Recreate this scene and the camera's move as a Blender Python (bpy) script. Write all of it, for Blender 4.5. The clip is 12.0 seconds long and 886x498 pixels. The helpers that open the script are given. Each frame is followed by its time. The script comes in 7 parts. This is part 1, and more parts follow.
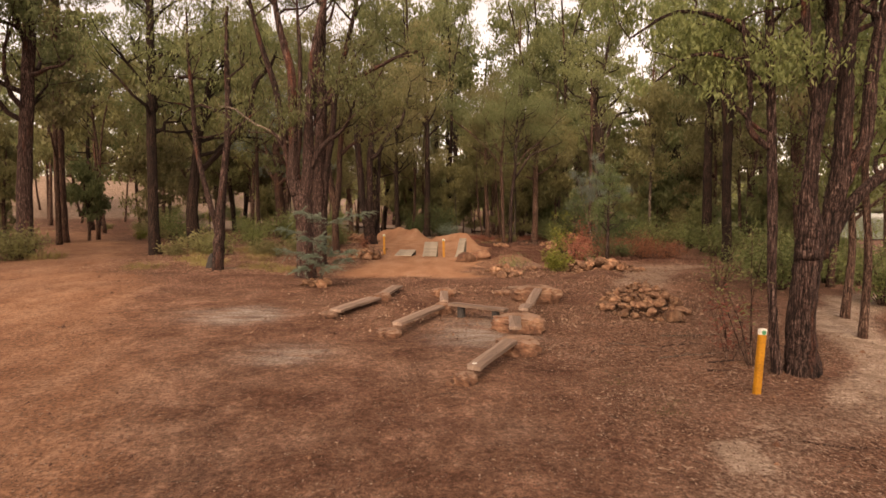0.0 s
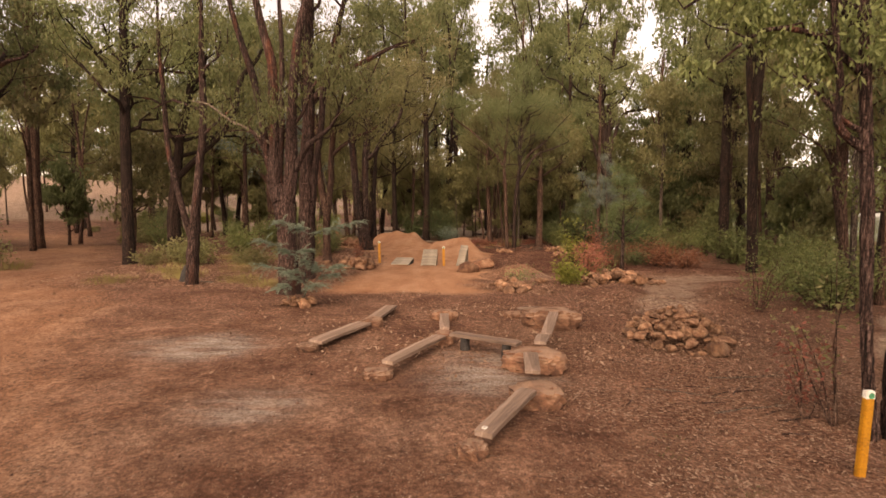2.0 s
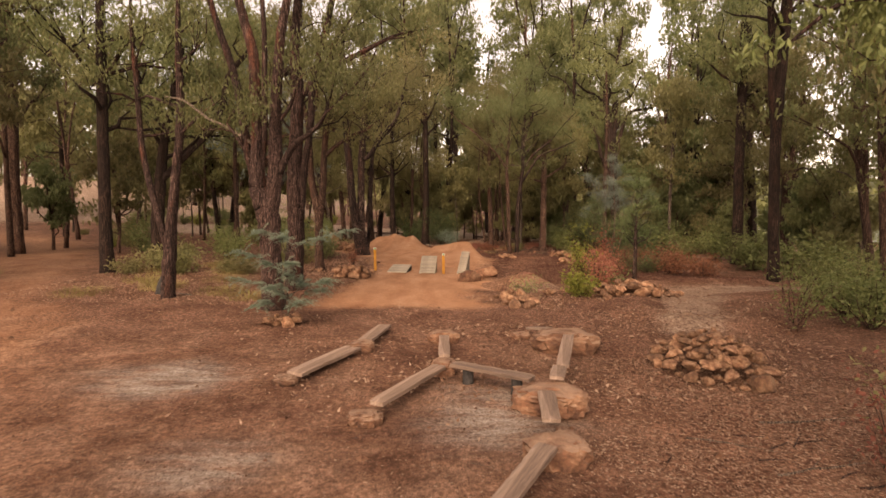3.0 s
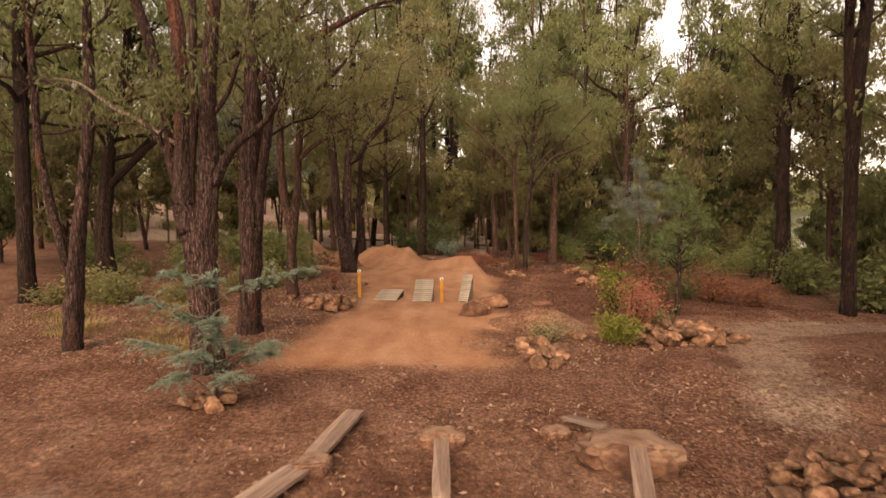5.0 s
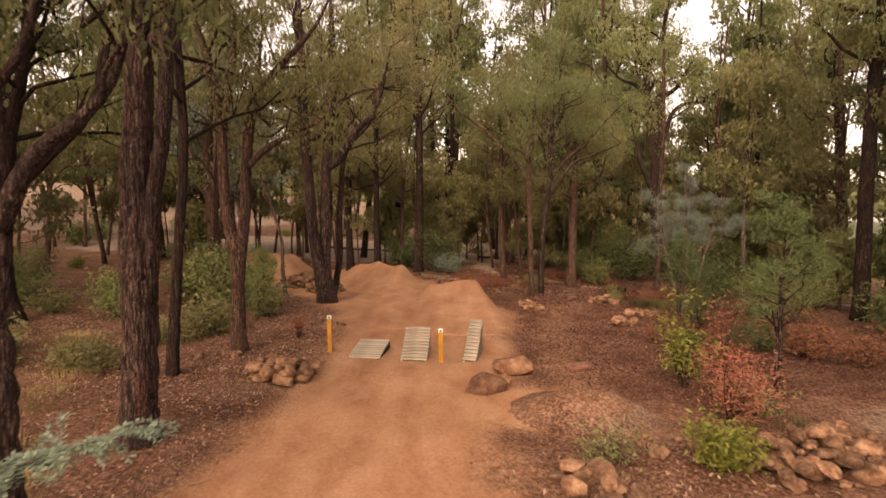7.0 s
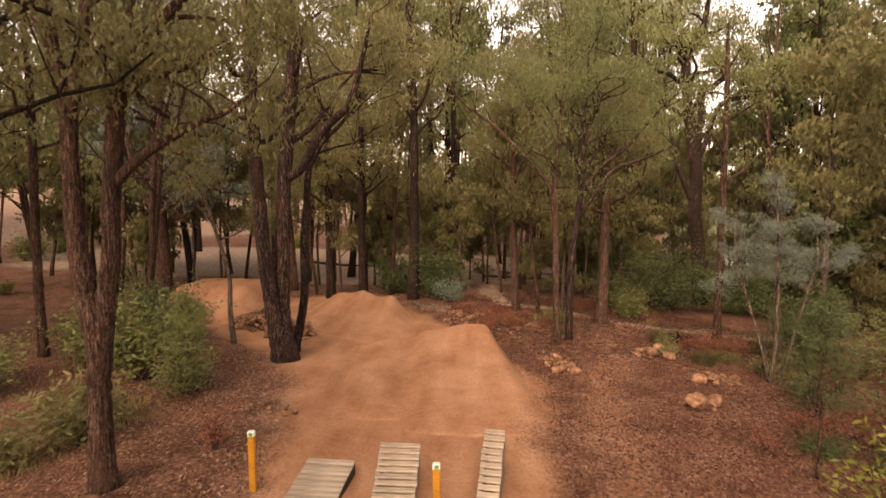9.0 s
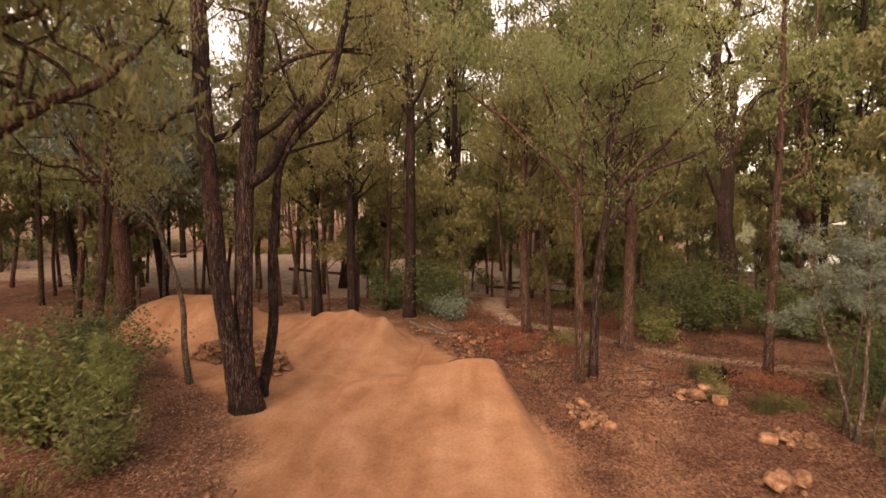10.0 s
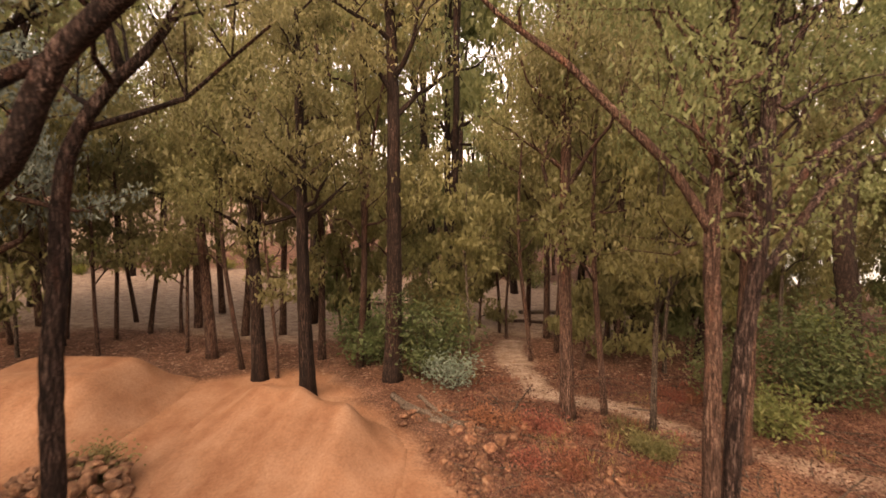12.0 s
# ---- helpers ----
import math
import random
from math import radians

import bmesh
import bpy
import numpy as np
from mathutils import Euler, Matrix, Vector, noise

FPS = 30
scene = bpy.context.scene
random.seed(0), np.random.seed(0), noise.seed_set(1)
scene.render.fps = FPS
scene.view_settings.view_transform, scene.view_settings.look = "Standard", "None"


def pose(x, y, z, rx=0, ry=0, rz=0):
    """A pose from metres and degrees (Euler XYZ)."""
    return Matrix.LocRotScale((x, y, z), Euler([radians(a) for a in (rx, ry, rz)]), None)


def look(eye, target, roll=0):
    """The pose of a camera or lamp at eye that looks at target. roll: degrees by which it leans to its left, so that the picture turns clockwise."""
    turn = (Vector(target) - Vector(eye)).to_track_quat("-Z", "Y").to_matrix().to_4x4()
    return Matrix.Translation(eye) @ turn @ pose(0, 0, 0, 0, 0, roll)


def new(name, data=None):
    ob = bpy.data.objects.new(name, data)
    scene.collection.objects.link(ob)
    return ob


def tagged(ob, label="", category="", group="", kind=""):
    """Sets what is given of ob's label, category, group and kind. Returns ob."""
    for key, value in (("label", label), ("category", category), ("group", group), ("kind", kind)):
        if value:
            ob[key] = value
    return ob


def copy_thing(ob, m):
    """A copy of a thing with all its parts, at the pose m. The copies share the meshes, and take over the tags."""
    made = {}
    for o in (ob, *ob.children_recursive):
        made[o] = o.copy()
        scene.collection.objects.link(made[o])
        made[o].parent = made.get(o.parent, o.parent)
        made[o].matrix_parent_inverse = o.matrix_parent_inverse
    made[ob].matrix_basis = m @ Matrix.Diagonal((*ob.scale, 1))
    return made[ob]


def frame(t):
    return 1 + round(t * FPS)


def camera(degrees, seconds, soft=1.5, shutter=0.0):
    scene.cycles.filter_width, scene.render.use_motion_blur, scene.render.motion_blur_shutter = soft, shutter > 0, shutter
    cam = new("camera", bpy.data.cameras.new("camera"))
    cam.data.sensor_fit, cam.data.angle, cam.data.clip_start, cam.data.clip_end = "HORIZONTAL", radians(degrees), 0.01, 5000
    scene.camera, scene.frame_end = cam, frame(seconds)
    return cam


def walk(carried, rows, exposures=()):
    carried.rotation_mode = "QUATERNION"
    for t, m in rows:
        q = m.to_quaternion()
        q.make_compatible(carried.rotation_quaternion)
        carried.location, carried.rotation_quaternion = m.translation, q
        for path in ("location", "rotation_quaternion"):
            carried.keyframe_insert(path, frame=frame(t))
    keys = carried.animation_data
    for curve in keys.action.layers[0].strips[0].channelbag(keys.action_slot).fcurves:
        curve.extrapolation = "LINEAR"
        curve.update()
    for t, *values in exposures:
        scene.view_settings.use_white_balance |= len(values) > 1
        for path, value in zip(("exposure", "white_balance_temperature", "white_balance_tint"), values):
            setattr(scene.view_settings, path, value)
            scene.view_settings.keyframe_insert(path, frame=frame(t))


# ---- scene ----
cam = camera(78.0, 12.0, soft=1.6, shutter=0.3)
METRES, EYE, TILT, LEAN, TURN = 29.0, 2.9, -4.4, 0.0, 0.0
ROWS = [
    (0.0, 0.0, 0.0000, 0.0, -0.000, 0.000, 0.0),
    (0.5, -0.0002, 0.0153, 0.0031, -0.000, -0.008, 0.0),
    (1.0, -0.0001, 0.0334, 0.0067, 0.000, -0.025, 0.0),
    (1.5, 0.0001, 0.0545, 0.0109, -0.008, -0.042, -0.0),
    (2.0, -0.0004, 0.0793, 0.0157, -0.025, -0.068, -0.01),
    (2.5, -0.0004, 0.1072, 0.0211, -0.042, -0.085, -0.01),
    (3.0, -0.0002, 0.1377, 0.0269, -0.042, -0.068, 0.0),
    (5.0, 0.0009, 0.2949, 0.0573, -0.144, 0.008, -0.13),
    (5.5, 0.0014, 0.3415, 0.0668, -0.153, 0.008, -0.14),
    (6.0, 0.0012, 0.3901, 0.0767, -0.161, 0.008, -0.17),
    (6.5, 0.0007, 0.4405, 0.0872, -0.212, -0.025, -0.2),
    (7.0, 0.0008, 0.4931, 0.098, -0.229, -0.051, -0.28),
    (9.0, 0.0029, 0.7185, 0.1406, -0.221, 0.204, -0.32),
    (9.5, 0.0029, 0.7792, 0.1529, -0.212, 0.195, -0.31),
    (10.0, 0.0033, 0.8439, 0.1624, -0.212, 0.195, -0.34),
    (10.5, 0.0034, 0.9140, 0.1694, -0.246, 0.306, -0.36),
    (11.0, 0.0047, 0.9887, 0.1778, -0.238, 0.331, -0.28),
    (11.5, 0.0058, 1.0685, 0.1894, -0.212, 0.391, -0.31),
    (12.0, 0.0067, 1.1517, 0.2055, -0.255, 0.382, -0.24),
]
walk(cam, [(t, pose(0, 0, EYE, TILT, LEAN, TURN) @ pose(METRES * x, METRES * y, METRES * z, 90 + pitch, roll, yaw)) for t, x, y, z, yaw, pitch, roll in ROWS],
     exposures=[(0.0, 1.11, 9800, 27), (2.5, 1.22, 9800, 27), (5.0, 1.21, 9900, 27), (9.0, 1.43, 10050, 30), (11.0, 1.60, 10200, 31), (12.0, 1.84, 10250, 31)])

# ---- world and sun: a bright overcast afternoon ----
world = bpy.data.worlds.new("overcast_sky")
scene.world = world
world.use_nodes = True
wn, wl = world.node_tree.nodes, world.node_tree.links
SUN_ELEV, SUN_ROT = radians(36), radians(196)
sky = wn.new("ShaderNodeTexSky")
sky.sky_type, sky.sun_disc = "NISHITA", False
sky.sun_elevation, sky.sun_rotation = SUN_ELEV, SUN_ROT
sky.dust_density, sky.air_density = 1.6, 1.0
grey = wn.new("ShaderNodeHueSaturation")
grey.inputs["Saturation"].default_value = 0.42
wl.new(sky.outputs["Color"], grey.inputs["Color"])
wl.new(grey.outputs["Color"], wn["Background"].inputs["Color"])
wn["Background"].inputs["Strength"].default_value = 0.125
sun_data = bpy.data.lights.new("sun", "SUN")
sun_data.energy, sun_data.angle, sun_data.color = 2.0, radians(55), (1.0, 0.90, 0.77)
sun = new("sun", sun_data)
sun.matrix_world = look((0, 0, 60), (-30 * math.sin(SUN_ROT) , -30 * math.cos(SUN_ROT), 60 - 30 * math.tan(SUN_ELEV)))


# ---- materials ----
def material(name):
    m = bpy.data.materials.new(name)
    m.use_nodes = True
    return m, m.node_tree.nodes, m.node_tree.links, m.node_tree.nodes["Principled BSDF"]


def ramp(nodes, stops):
    r = nodes.new("ShaderNodeValToRGB")
    els = r.color_ramp.elements
    while len(els) < len(stops):
        els.new(0.5)
    for e, (p, c) in zip(els, stops):
        e.position, e.color = p, (*c, 1)
    return r


def noise_node(nodes, links, scale, detail=4.0, stretch=None, coords="Object", rough=0.6):
    n = nodes.new("ShaderNodeTexNoise")
    n.inputs["Scale"].default_value, n.inputs["Detail"].default_value = scale, detail
    n.inputs["Roughness"].default_value = rough
    tc = nodes.new("ShaderNodeTexCoord")
    if stretch:
        mp = nodes.new("ShaderNodeMapping")
        mp.inputs["Scale"].default_value = stretch
        links.new(tc.outputs[coords], mp.inputs["Vector"])
        links.new(mp.outputs["Vector"], n.inputs["Vector"])
    else:
        links.new(tc.outputs[coords], n.inputs["Vector"])
    return n


def mix(nodes, links, fac, a, b, blend="MIX"):
    x = nodes.new("ShaderNodeMix")
    x.data_type, x.blend_type = "RGBA", blend
    for sock, v in ((x.inputs[0], fac), (x.inputs[6], a), (x.inputs[7], b)):
        if isinstance(v, (float, int)):
            sock.default_value = v
        elif isinstance(v, tuple):
            sock.default_value = (*v, 1)
        else:
            links.new(v, sock)
    return x.outputs[2]


def bump(nodes, links, height, bsdf, strength=0.5, distance=0.02):
    b = nodes.new("ShaderNodeBump")
    b.inputs["Strength"].default_value, b.inputs["Distance"].default_value = strength, distance
    links.new(height, b.inputs["Height"])
    links.new(b.outputs["Normal"], bsdf.inputs["Normal"])


def bark(name, dark, mid, light, char=0.0, rust=None):
    """Stringy fissured bark; char blackens in ragged streaks as old fires leave it, rust is where fresh strips show."""
    m, n, l, p = material(name)
    long = noise_node(n, l, 34.0, 5.0, (1.0, 1.0, 0.085), "Object", 0.75)
    fine = noise_node(n, l, 95.0, 3.0, (1.0, 1.0, 0.14))
    big = noise_node(n, l, 1.3, 4.0, (1.0, 1.0, 0.35))
    r = ramp(n, [(0.42, dark), (0.51, mid), (0.63, light)])
    l.new(long.outputs["Fac"], r.inputs["Fac"])
    rf = ramp(n, [(0.35, (0.5, 0.5, 0.5)), (0.65, (1.35, 1.35, 1.35))])
    l.new(fine.outputs["Fac"], rf.inputs["Fac"])
    c = mix(n, l, 0.8, r.outputs["Color"], rf.outputs["Color"], "MULTIPLY")
    crack = n.new("ShaderNodeTexVoronoi")
    crack.feature = "DISTANCE_TO_EDGE"
    crack.inputs["Scale"].default_value = 21.0
    wob = noise_node(n, l, 5.0, 3.0)
    tc, mp = n.new("ShaderNodeTexCoord"), n.new("ShaderNodeMapping")
    mp.inputs["Scale"].default_value = (1.0, 1.0, 0.055)
    shift = n.new("ShaderNodeVectorMath")
    shift.operation = "MULTIPLY_ADD"
    shift.inputs[1].default_value = (0.14, 0.14, 0.14)
    l.new(wob.outputs["Color"], shift.inputs[0])
    l.new(tc.outputs["Object"], mp.inputs["Vector"])
    l.new(mp.outputs["Vector"], shift.inputs[2])
    l.new(shift.outputs["Vector"], crack.inputs["Vector"])
    rc = ramp(n, [(0.0, (0.16, 0.15, 0.15)), (0.16, (0.85, 0.85, 0.85)), (0.4, (1.1, 1.1, 1.1))])
    l.new(crack.outputs["Distance"], rc.inputs["Fac"])
    c = mix(n, l, 0.85, c, rc.outputs["Color"], "MULTIPLY")
    if rust:
        fresh = noise_node(n, l, 2.6, 4.0, (1.0, 1.0, 0.16))
        rr = ramp(n, [(0.56, (0, 0, 0)), (0.68, (0.7, 0.7, 0.7))])
        l.new(fresh.outputs["Fac"], rr.inputs["Fac"])
        c = mix(n, l, rr.outputs["Color"], c, mix(n, l, 1.0, rc.outputs["Color"], rust, "MULTIPLY"))
    rb = ramp(n, [(0.42 - 0.2 * char, (0, 0, 0)), (0.62 - 0.2 * char, (1, 1, 1))])
    l.new(big.outputs["Fac"], rb.inputs["Fac"])
    f = n.new("ShaderNodeMath")
    f.operation = "MULTIPLY"
    f.inputs[1].default_value = 0.45 + 0.45 * char
    l.new(rb.outputs["Color"], f.inputs[0])
    c = mix(n, l, f.outputs[0], c, dark)
    info = n.new("ShaderNodeObjectInfo")
    hsv = n.new("ShaderNodeHueSaturation")
    val = n.new("ShaderNodeMapRange")
    val.inputs["To Min"].default_value, val.inputs["To Max"].default_value = 0.75, 1.25
    l.new(info.outputs["Random"], val.inputs["Value"])
    l.new(val.outputs["Result"], hsv.inputs["Value"])
    l.new(c, hsv.inputs["Color"])
    l.new(hsv.outputs["Color"], p.inputs["Base Color"])
    p.inputs["Roughness"].default_value = 0.92
    p.inputs["Specular IOR Level"].default_value = 0.2
    relief = n.new("ShaderNodeMath")
    relief.operation = "MULTIPLY_ADD"
    relief.inputs[1].default_value = 0.8
    edge = n.new("ShaderNodeMath")
    edge.operation = "MINIMUM"
    edge.inputs[1].default_value = 0.35
    l.new(crack.outputs["Distance"], edge.inputs[0])
    l.new(long.outputs["Fac"], relief.inputs[0])
    l.new(edge.outputs[0], relief.inputs[2])
    bump(n, l, relief.outputs[0], p, 1.0, 0.06)
    return m


def leaf(name, a, b, c, gloss=0.55, lucent=0.3, spread=0.5):
    """Leaves that differ one from another between three colours, letting some light through."""
    m, n, l, p = material(name)
    geo = n.new("ShaderNodeNewGeometry")
    r = ramp(n, [(0.0, a), (0.5, b), (1.0, c)])
    l.new(geo.outputs["Random Per Island"], r.inputs["Fac"])
    info = n.new("ShaderNodeObjectInfo")
    hsv = n.new("ShaderNodeHueSaturation")
    val, hue = n.new("ShaderNodeMapRange"), n.new("ShaderNodeMapRange")
    val.inputs["To Min"].default_value, val.inputs["To Max"].default_value = 1 - 0.5 * spread, 1 + 0.5 * spread
    hue.inputs["To Min"].default_value, hue.inputs["To Max"].default_value = 0.5 - 0.03 * spread, 0.5 + 0.03 * spread
    patch = noise_node(n, l, 0.55, 2.0)
    r2 = n.new("ShaderNodeMath")
    r2.operation = "FRACT"
    tw = n.new("ShaderNodeMath")
    tw.operation = "MULTIPLY"
    tw.inputs[1].default_value = 7.31
    l.new(info.outputs["Random"], tw.inputs[0])
    l.new(tw.outputs[0], r2.inputs[0])
    l.new(info.outputs["Random"], val.inputs["Value"])
    l.new(r2.outputs[0], hue.inputs["Value"])
    l.new(val.outputs["Result"], hsv.inputs["Value"])
    l.new(hue.outputs["Result"], hsv.inputs["Hue"])
    cc = mix(n, l, patch.outputs["Fac"], r.outputs["Color"], b)
    l.new(cc, hsv.inputs["Color"])
    l.new(hsv.outputs["Color"], p.inputs["Base Color"])
    p.inputs["Roughness"].default_value = gloss
    p.inputs["Specular IOR Level"].default_value = 0.3
    t = n.new("ShaderNodeBsdfTranslucent")
    l.new(hsv.outputs["Color"], t.inputs["Color"])
    ms = n.new("ShaderNodeMixShader")
    ms.inputs[0].default_value = lucent
    l.new(p.outputs[0], ms.inputs[1])
    l.new(t.outputs[0], ms.inputs[2])
    l.new(ms.outputs[0], n["Material Output"].inputs["Surface"])
    return m


def grainy(name, stops, scale=3.0, fine=30.0, rough=0.95, depth=0.02, stretch=None, vary=0.4):
    """Stone, earth or timber: a coarse and a fine noise over a colour ramp."""
    m, n, l, p = material(name)
    a = noise_node(n, l, scale, 6.0, stretch)
    b = noise_node(n, l, fine, 4.0, stretch)
    r = ramp(n, stops)
    l.new(a.outputs["Fac"], r.inputs["Fac"])
    rb = ramp(n, [(0.3, (0.45, 0.45, 0.45)), (0.7, (1.25, 1.25, 1.25))])
    l.new(b.outputs["Fac"], rb.inputs["Fac"])
    c = mix(n, l, 0.75, r.outputs["Color"], rb.outputs["Color"], "MULTIPLY")
    info = n.new("ShaderNodeObjectInfo")
    val = n.new("ShaderNodeMapRange")
    val.inputs["To Min"].default_value, val.inputs["To Max"].default_value = 1 - vary, 1 + vary
    l.new(info.outputs["Random"], val.inputs["Value"])
    hsv = n.new("ShaderNodeHueSaturation")
    l.new(val.outputs["Result"], hsv.inputs["Value"])
    l.new(c, hsv.inputs["Color"])
    l.new(hsv.outputs["Color"], p.inputs["Base Color"])
    p.inputs["Roughness"].default_value = rough
    add = n.new("ShaderNodeMath")
    add.operation = "ADD"
    l.new(a.outputs["Fac"], add.inputs[0])
    l.new(b.outputs["Fac"], add.inputs[1])
    bump(n, l, add.outputs[0], p, 0.7, depth)
    return m


BARK = bark("jarrah_bark", (0.031, 0.018, 0.014), (0.138, 0.076, 0.057), (0.290, 0.198, 0.160), 0.0, (0.230, 0.110, 0.075))
BARK_RED = bark("red_stringy_bark", (0.014, 0.009, 0.008), (0.088, 0.048, 0.041), (0.245, 0.168, 0.148), 0.0, (0.220, 0.080, 0.050))
BARK_BLACK = bark("charred_bark", (0.012, 0.008, 0.007), (0.050, 0.028, 0.022), (0.185, 0.122, 0.098), 0.40, (0.150, 0.070, 0.048))
BARK_SCORCHED = bark("scorched_bark", (0.009, 0.006, 0.006), (0.058, 0.030, 0.024), (0.330, 0.240, 0.210), 0.25, (0.185, 0.076, 0.050))
BARK_GREY = bark("grey_bark", (0.045, 0.034, 0.028), (0.150, 0.115, 0.092), (0.300, 0.245, 0.205))
DEADWOOD = bark("bleached_deadwood", (0.16, 0.12, 0.09), (0.32, 0.26, 0.21), (0.48, 0.42, 0.36))
LEAF_OLIVE = leaf("olive_gum_leaf", (0.100, 0.102, 0.046), (0.212, 0.206, 0.098), (0.340, 0.322, 0.172), lucent=0.58)
LEAF_GREEN = leaf("green_gum_leaf", (0.084, 0.108, 0.046), (0.178, 0.206, 0.094), (0.305, 0.325, 0.165), lucent=0.58)
LEAF_BLUE = leaf("blue_wattle_leaf", (0.100, 0.152, 0.112), (0.180, 0.250, 0.192), (0.290, 0.365, 0.300), 0.6, 0.2, 0.2)
LEAF_SILVER = leaf("silver_wattle_leaf", (0.075, 0.104, 0.086), (0.134, 0.174, 0.147), (0.230, 0.278, 0.242), 0.6, 0.25, 0.2)
LEAF_LIME = leaf("fresh_lime_leaf", (0.085, 0.105, 0.020), (0.165, 0.190, 0.040), (0.29, 0.30, 0.085), 0.5, 0.35, 0.3)
LEAF_RUST = leaf("dead_rust_leaf", (0.09, 0.032, 0.020), (0.20, 0.075, 0.048), (0.34, 0.16, 0.11), 0.8, 0.2, 0.4)
LEAF_SALMON = leaf("salmon_dead_leaf", (0.20, 0.070, 0.045), (0.36, 0.145, 0.095), (0.50, 0.25, 0.175), 0.8, 0.25, 0.2)
LEAF_SHRUB = leaf("shrub_leaf", (0.070, 0.096, 0.034), (0.150, 0.185, 0.072), (0.275, 0.302, 0.128), lucent=0.35)
LEAF_DARK = leaf("dark_thicket_leaf", (0.036, 0.060, 0.026), (0.080, 0.116, 0.048), (0.175, 0.205, 0.088), lucent=0.3)
LEAF_DRY = leaf("dry_grass_blade", (0.17, 0.125, 0.050), (0.26, 0.205, 0.090), (0.17, 0.175, 0.062), 0.8, 0.2)
LEAF_GRASS = leaf("green_grass_blade", (0.036, 0.038, 0.015), (0.072, 0.072, 0.028), (0.160, 0.135, 0.065), 0.7, 0.25)
LITTER = leaf("fallen_leaf", (0.022, 0.011, 0.008), (0.195, 0.105, 0.072), (0.50, 0.37, 0.285), 0.8, 0.05, 0.2)
BANK = leaf("red_brown_fallen_leaf", (0.013, 0.006, 0.005), (0.074, 0.030, 0.021), (0.26, 0.144, 0.098), 0.85, 0.05, 0.2)
CHIPS = leaf("bark_chip", (0.022, 0.012, 0.009), (0.085, 0.042, 0.028), (0.44, 0.33, 0.25), 0.9, 0.0, 0.1)
ROCK = grainy("laterite_rock", [(0.32, (0.080, 0.037, 0.023)), (0.48, (0.225, 0.112, 0.065)), (0.66, (0.360, 0.218, 0.138))], 2.6, 16.0, 0.95, 0.06)
ROCK_RED = grainy("red_laterite_boulder", [(0.32, (0.062, 0.027, 0.017)), (0.50, (0.195, 0.090, 0.052)), (0.68, (0.340, 0.200, 0.128))], 2.2, 14.0, 0.95, 0.06)
ROCK_DARK = grainy("dark_ironstone", [(0.30, (0.055, 0.025, 0.018)), (0.52, (0.150, 0.066, 0.043)), (0.75, (0.25, 0.125, 0.083))], 2.2, 18.0, 0.9, 0.04)
TIMBER = grainy("weathered_sleeper", [(0.30, (0.090, 0.058, 0.044)), (0.48, (0.225, 0.154, 0.119)), (0.70, (0.360, 0.268, 0.215))], 5.0, 30.0, 0.85, 0.012, (1.0, 0.06, 1.0), 0.18)
TIMBER_GREY = grainy("silvered_ramp_board", [(0.28, (0.17, 0.14, 0.11)), (0.50, (0.29, 0.25, 0.20)), (0.75, (0.39, 0.35, 0.29))], 6.0, 35.0, 0.8, 0.008, (0.08, 1.0, 1.0), 0.15)
CHAR = grainy("charcoal", [(0.3, (0.008, 0.007, 0.007)), (0.7, (0.04, 0.035, 0.033))], 6.0, 30.0, 0.8, 0.03)
PAINT = grainy("weathered_yellow_paint", [(0.25, (0.24, 0.10, 0.010)), (0.5, (0.40, 0.175, 0.013)), (0.8, (0.47, 0.22, 0.020))], 3.0, 40.0, 0.55, 0.002, None, 0.06)
WHITE = grainy("white_marker_paint", [(0.3, (0.60, 0.60, 0.56)), (0.7, (0.78, 0.78, 0.75))], 8.0, 40.0, 0.5, 0.001, None, 0.03)
GREEN_DISC = grainy("green_marker_paint", [(0.3, (0.03, 0.20, 0.10)), (0.7, (0.05, 0.30, 0.16))], 8.0, 40.0, 0.5, 0.001, None, 0.03)


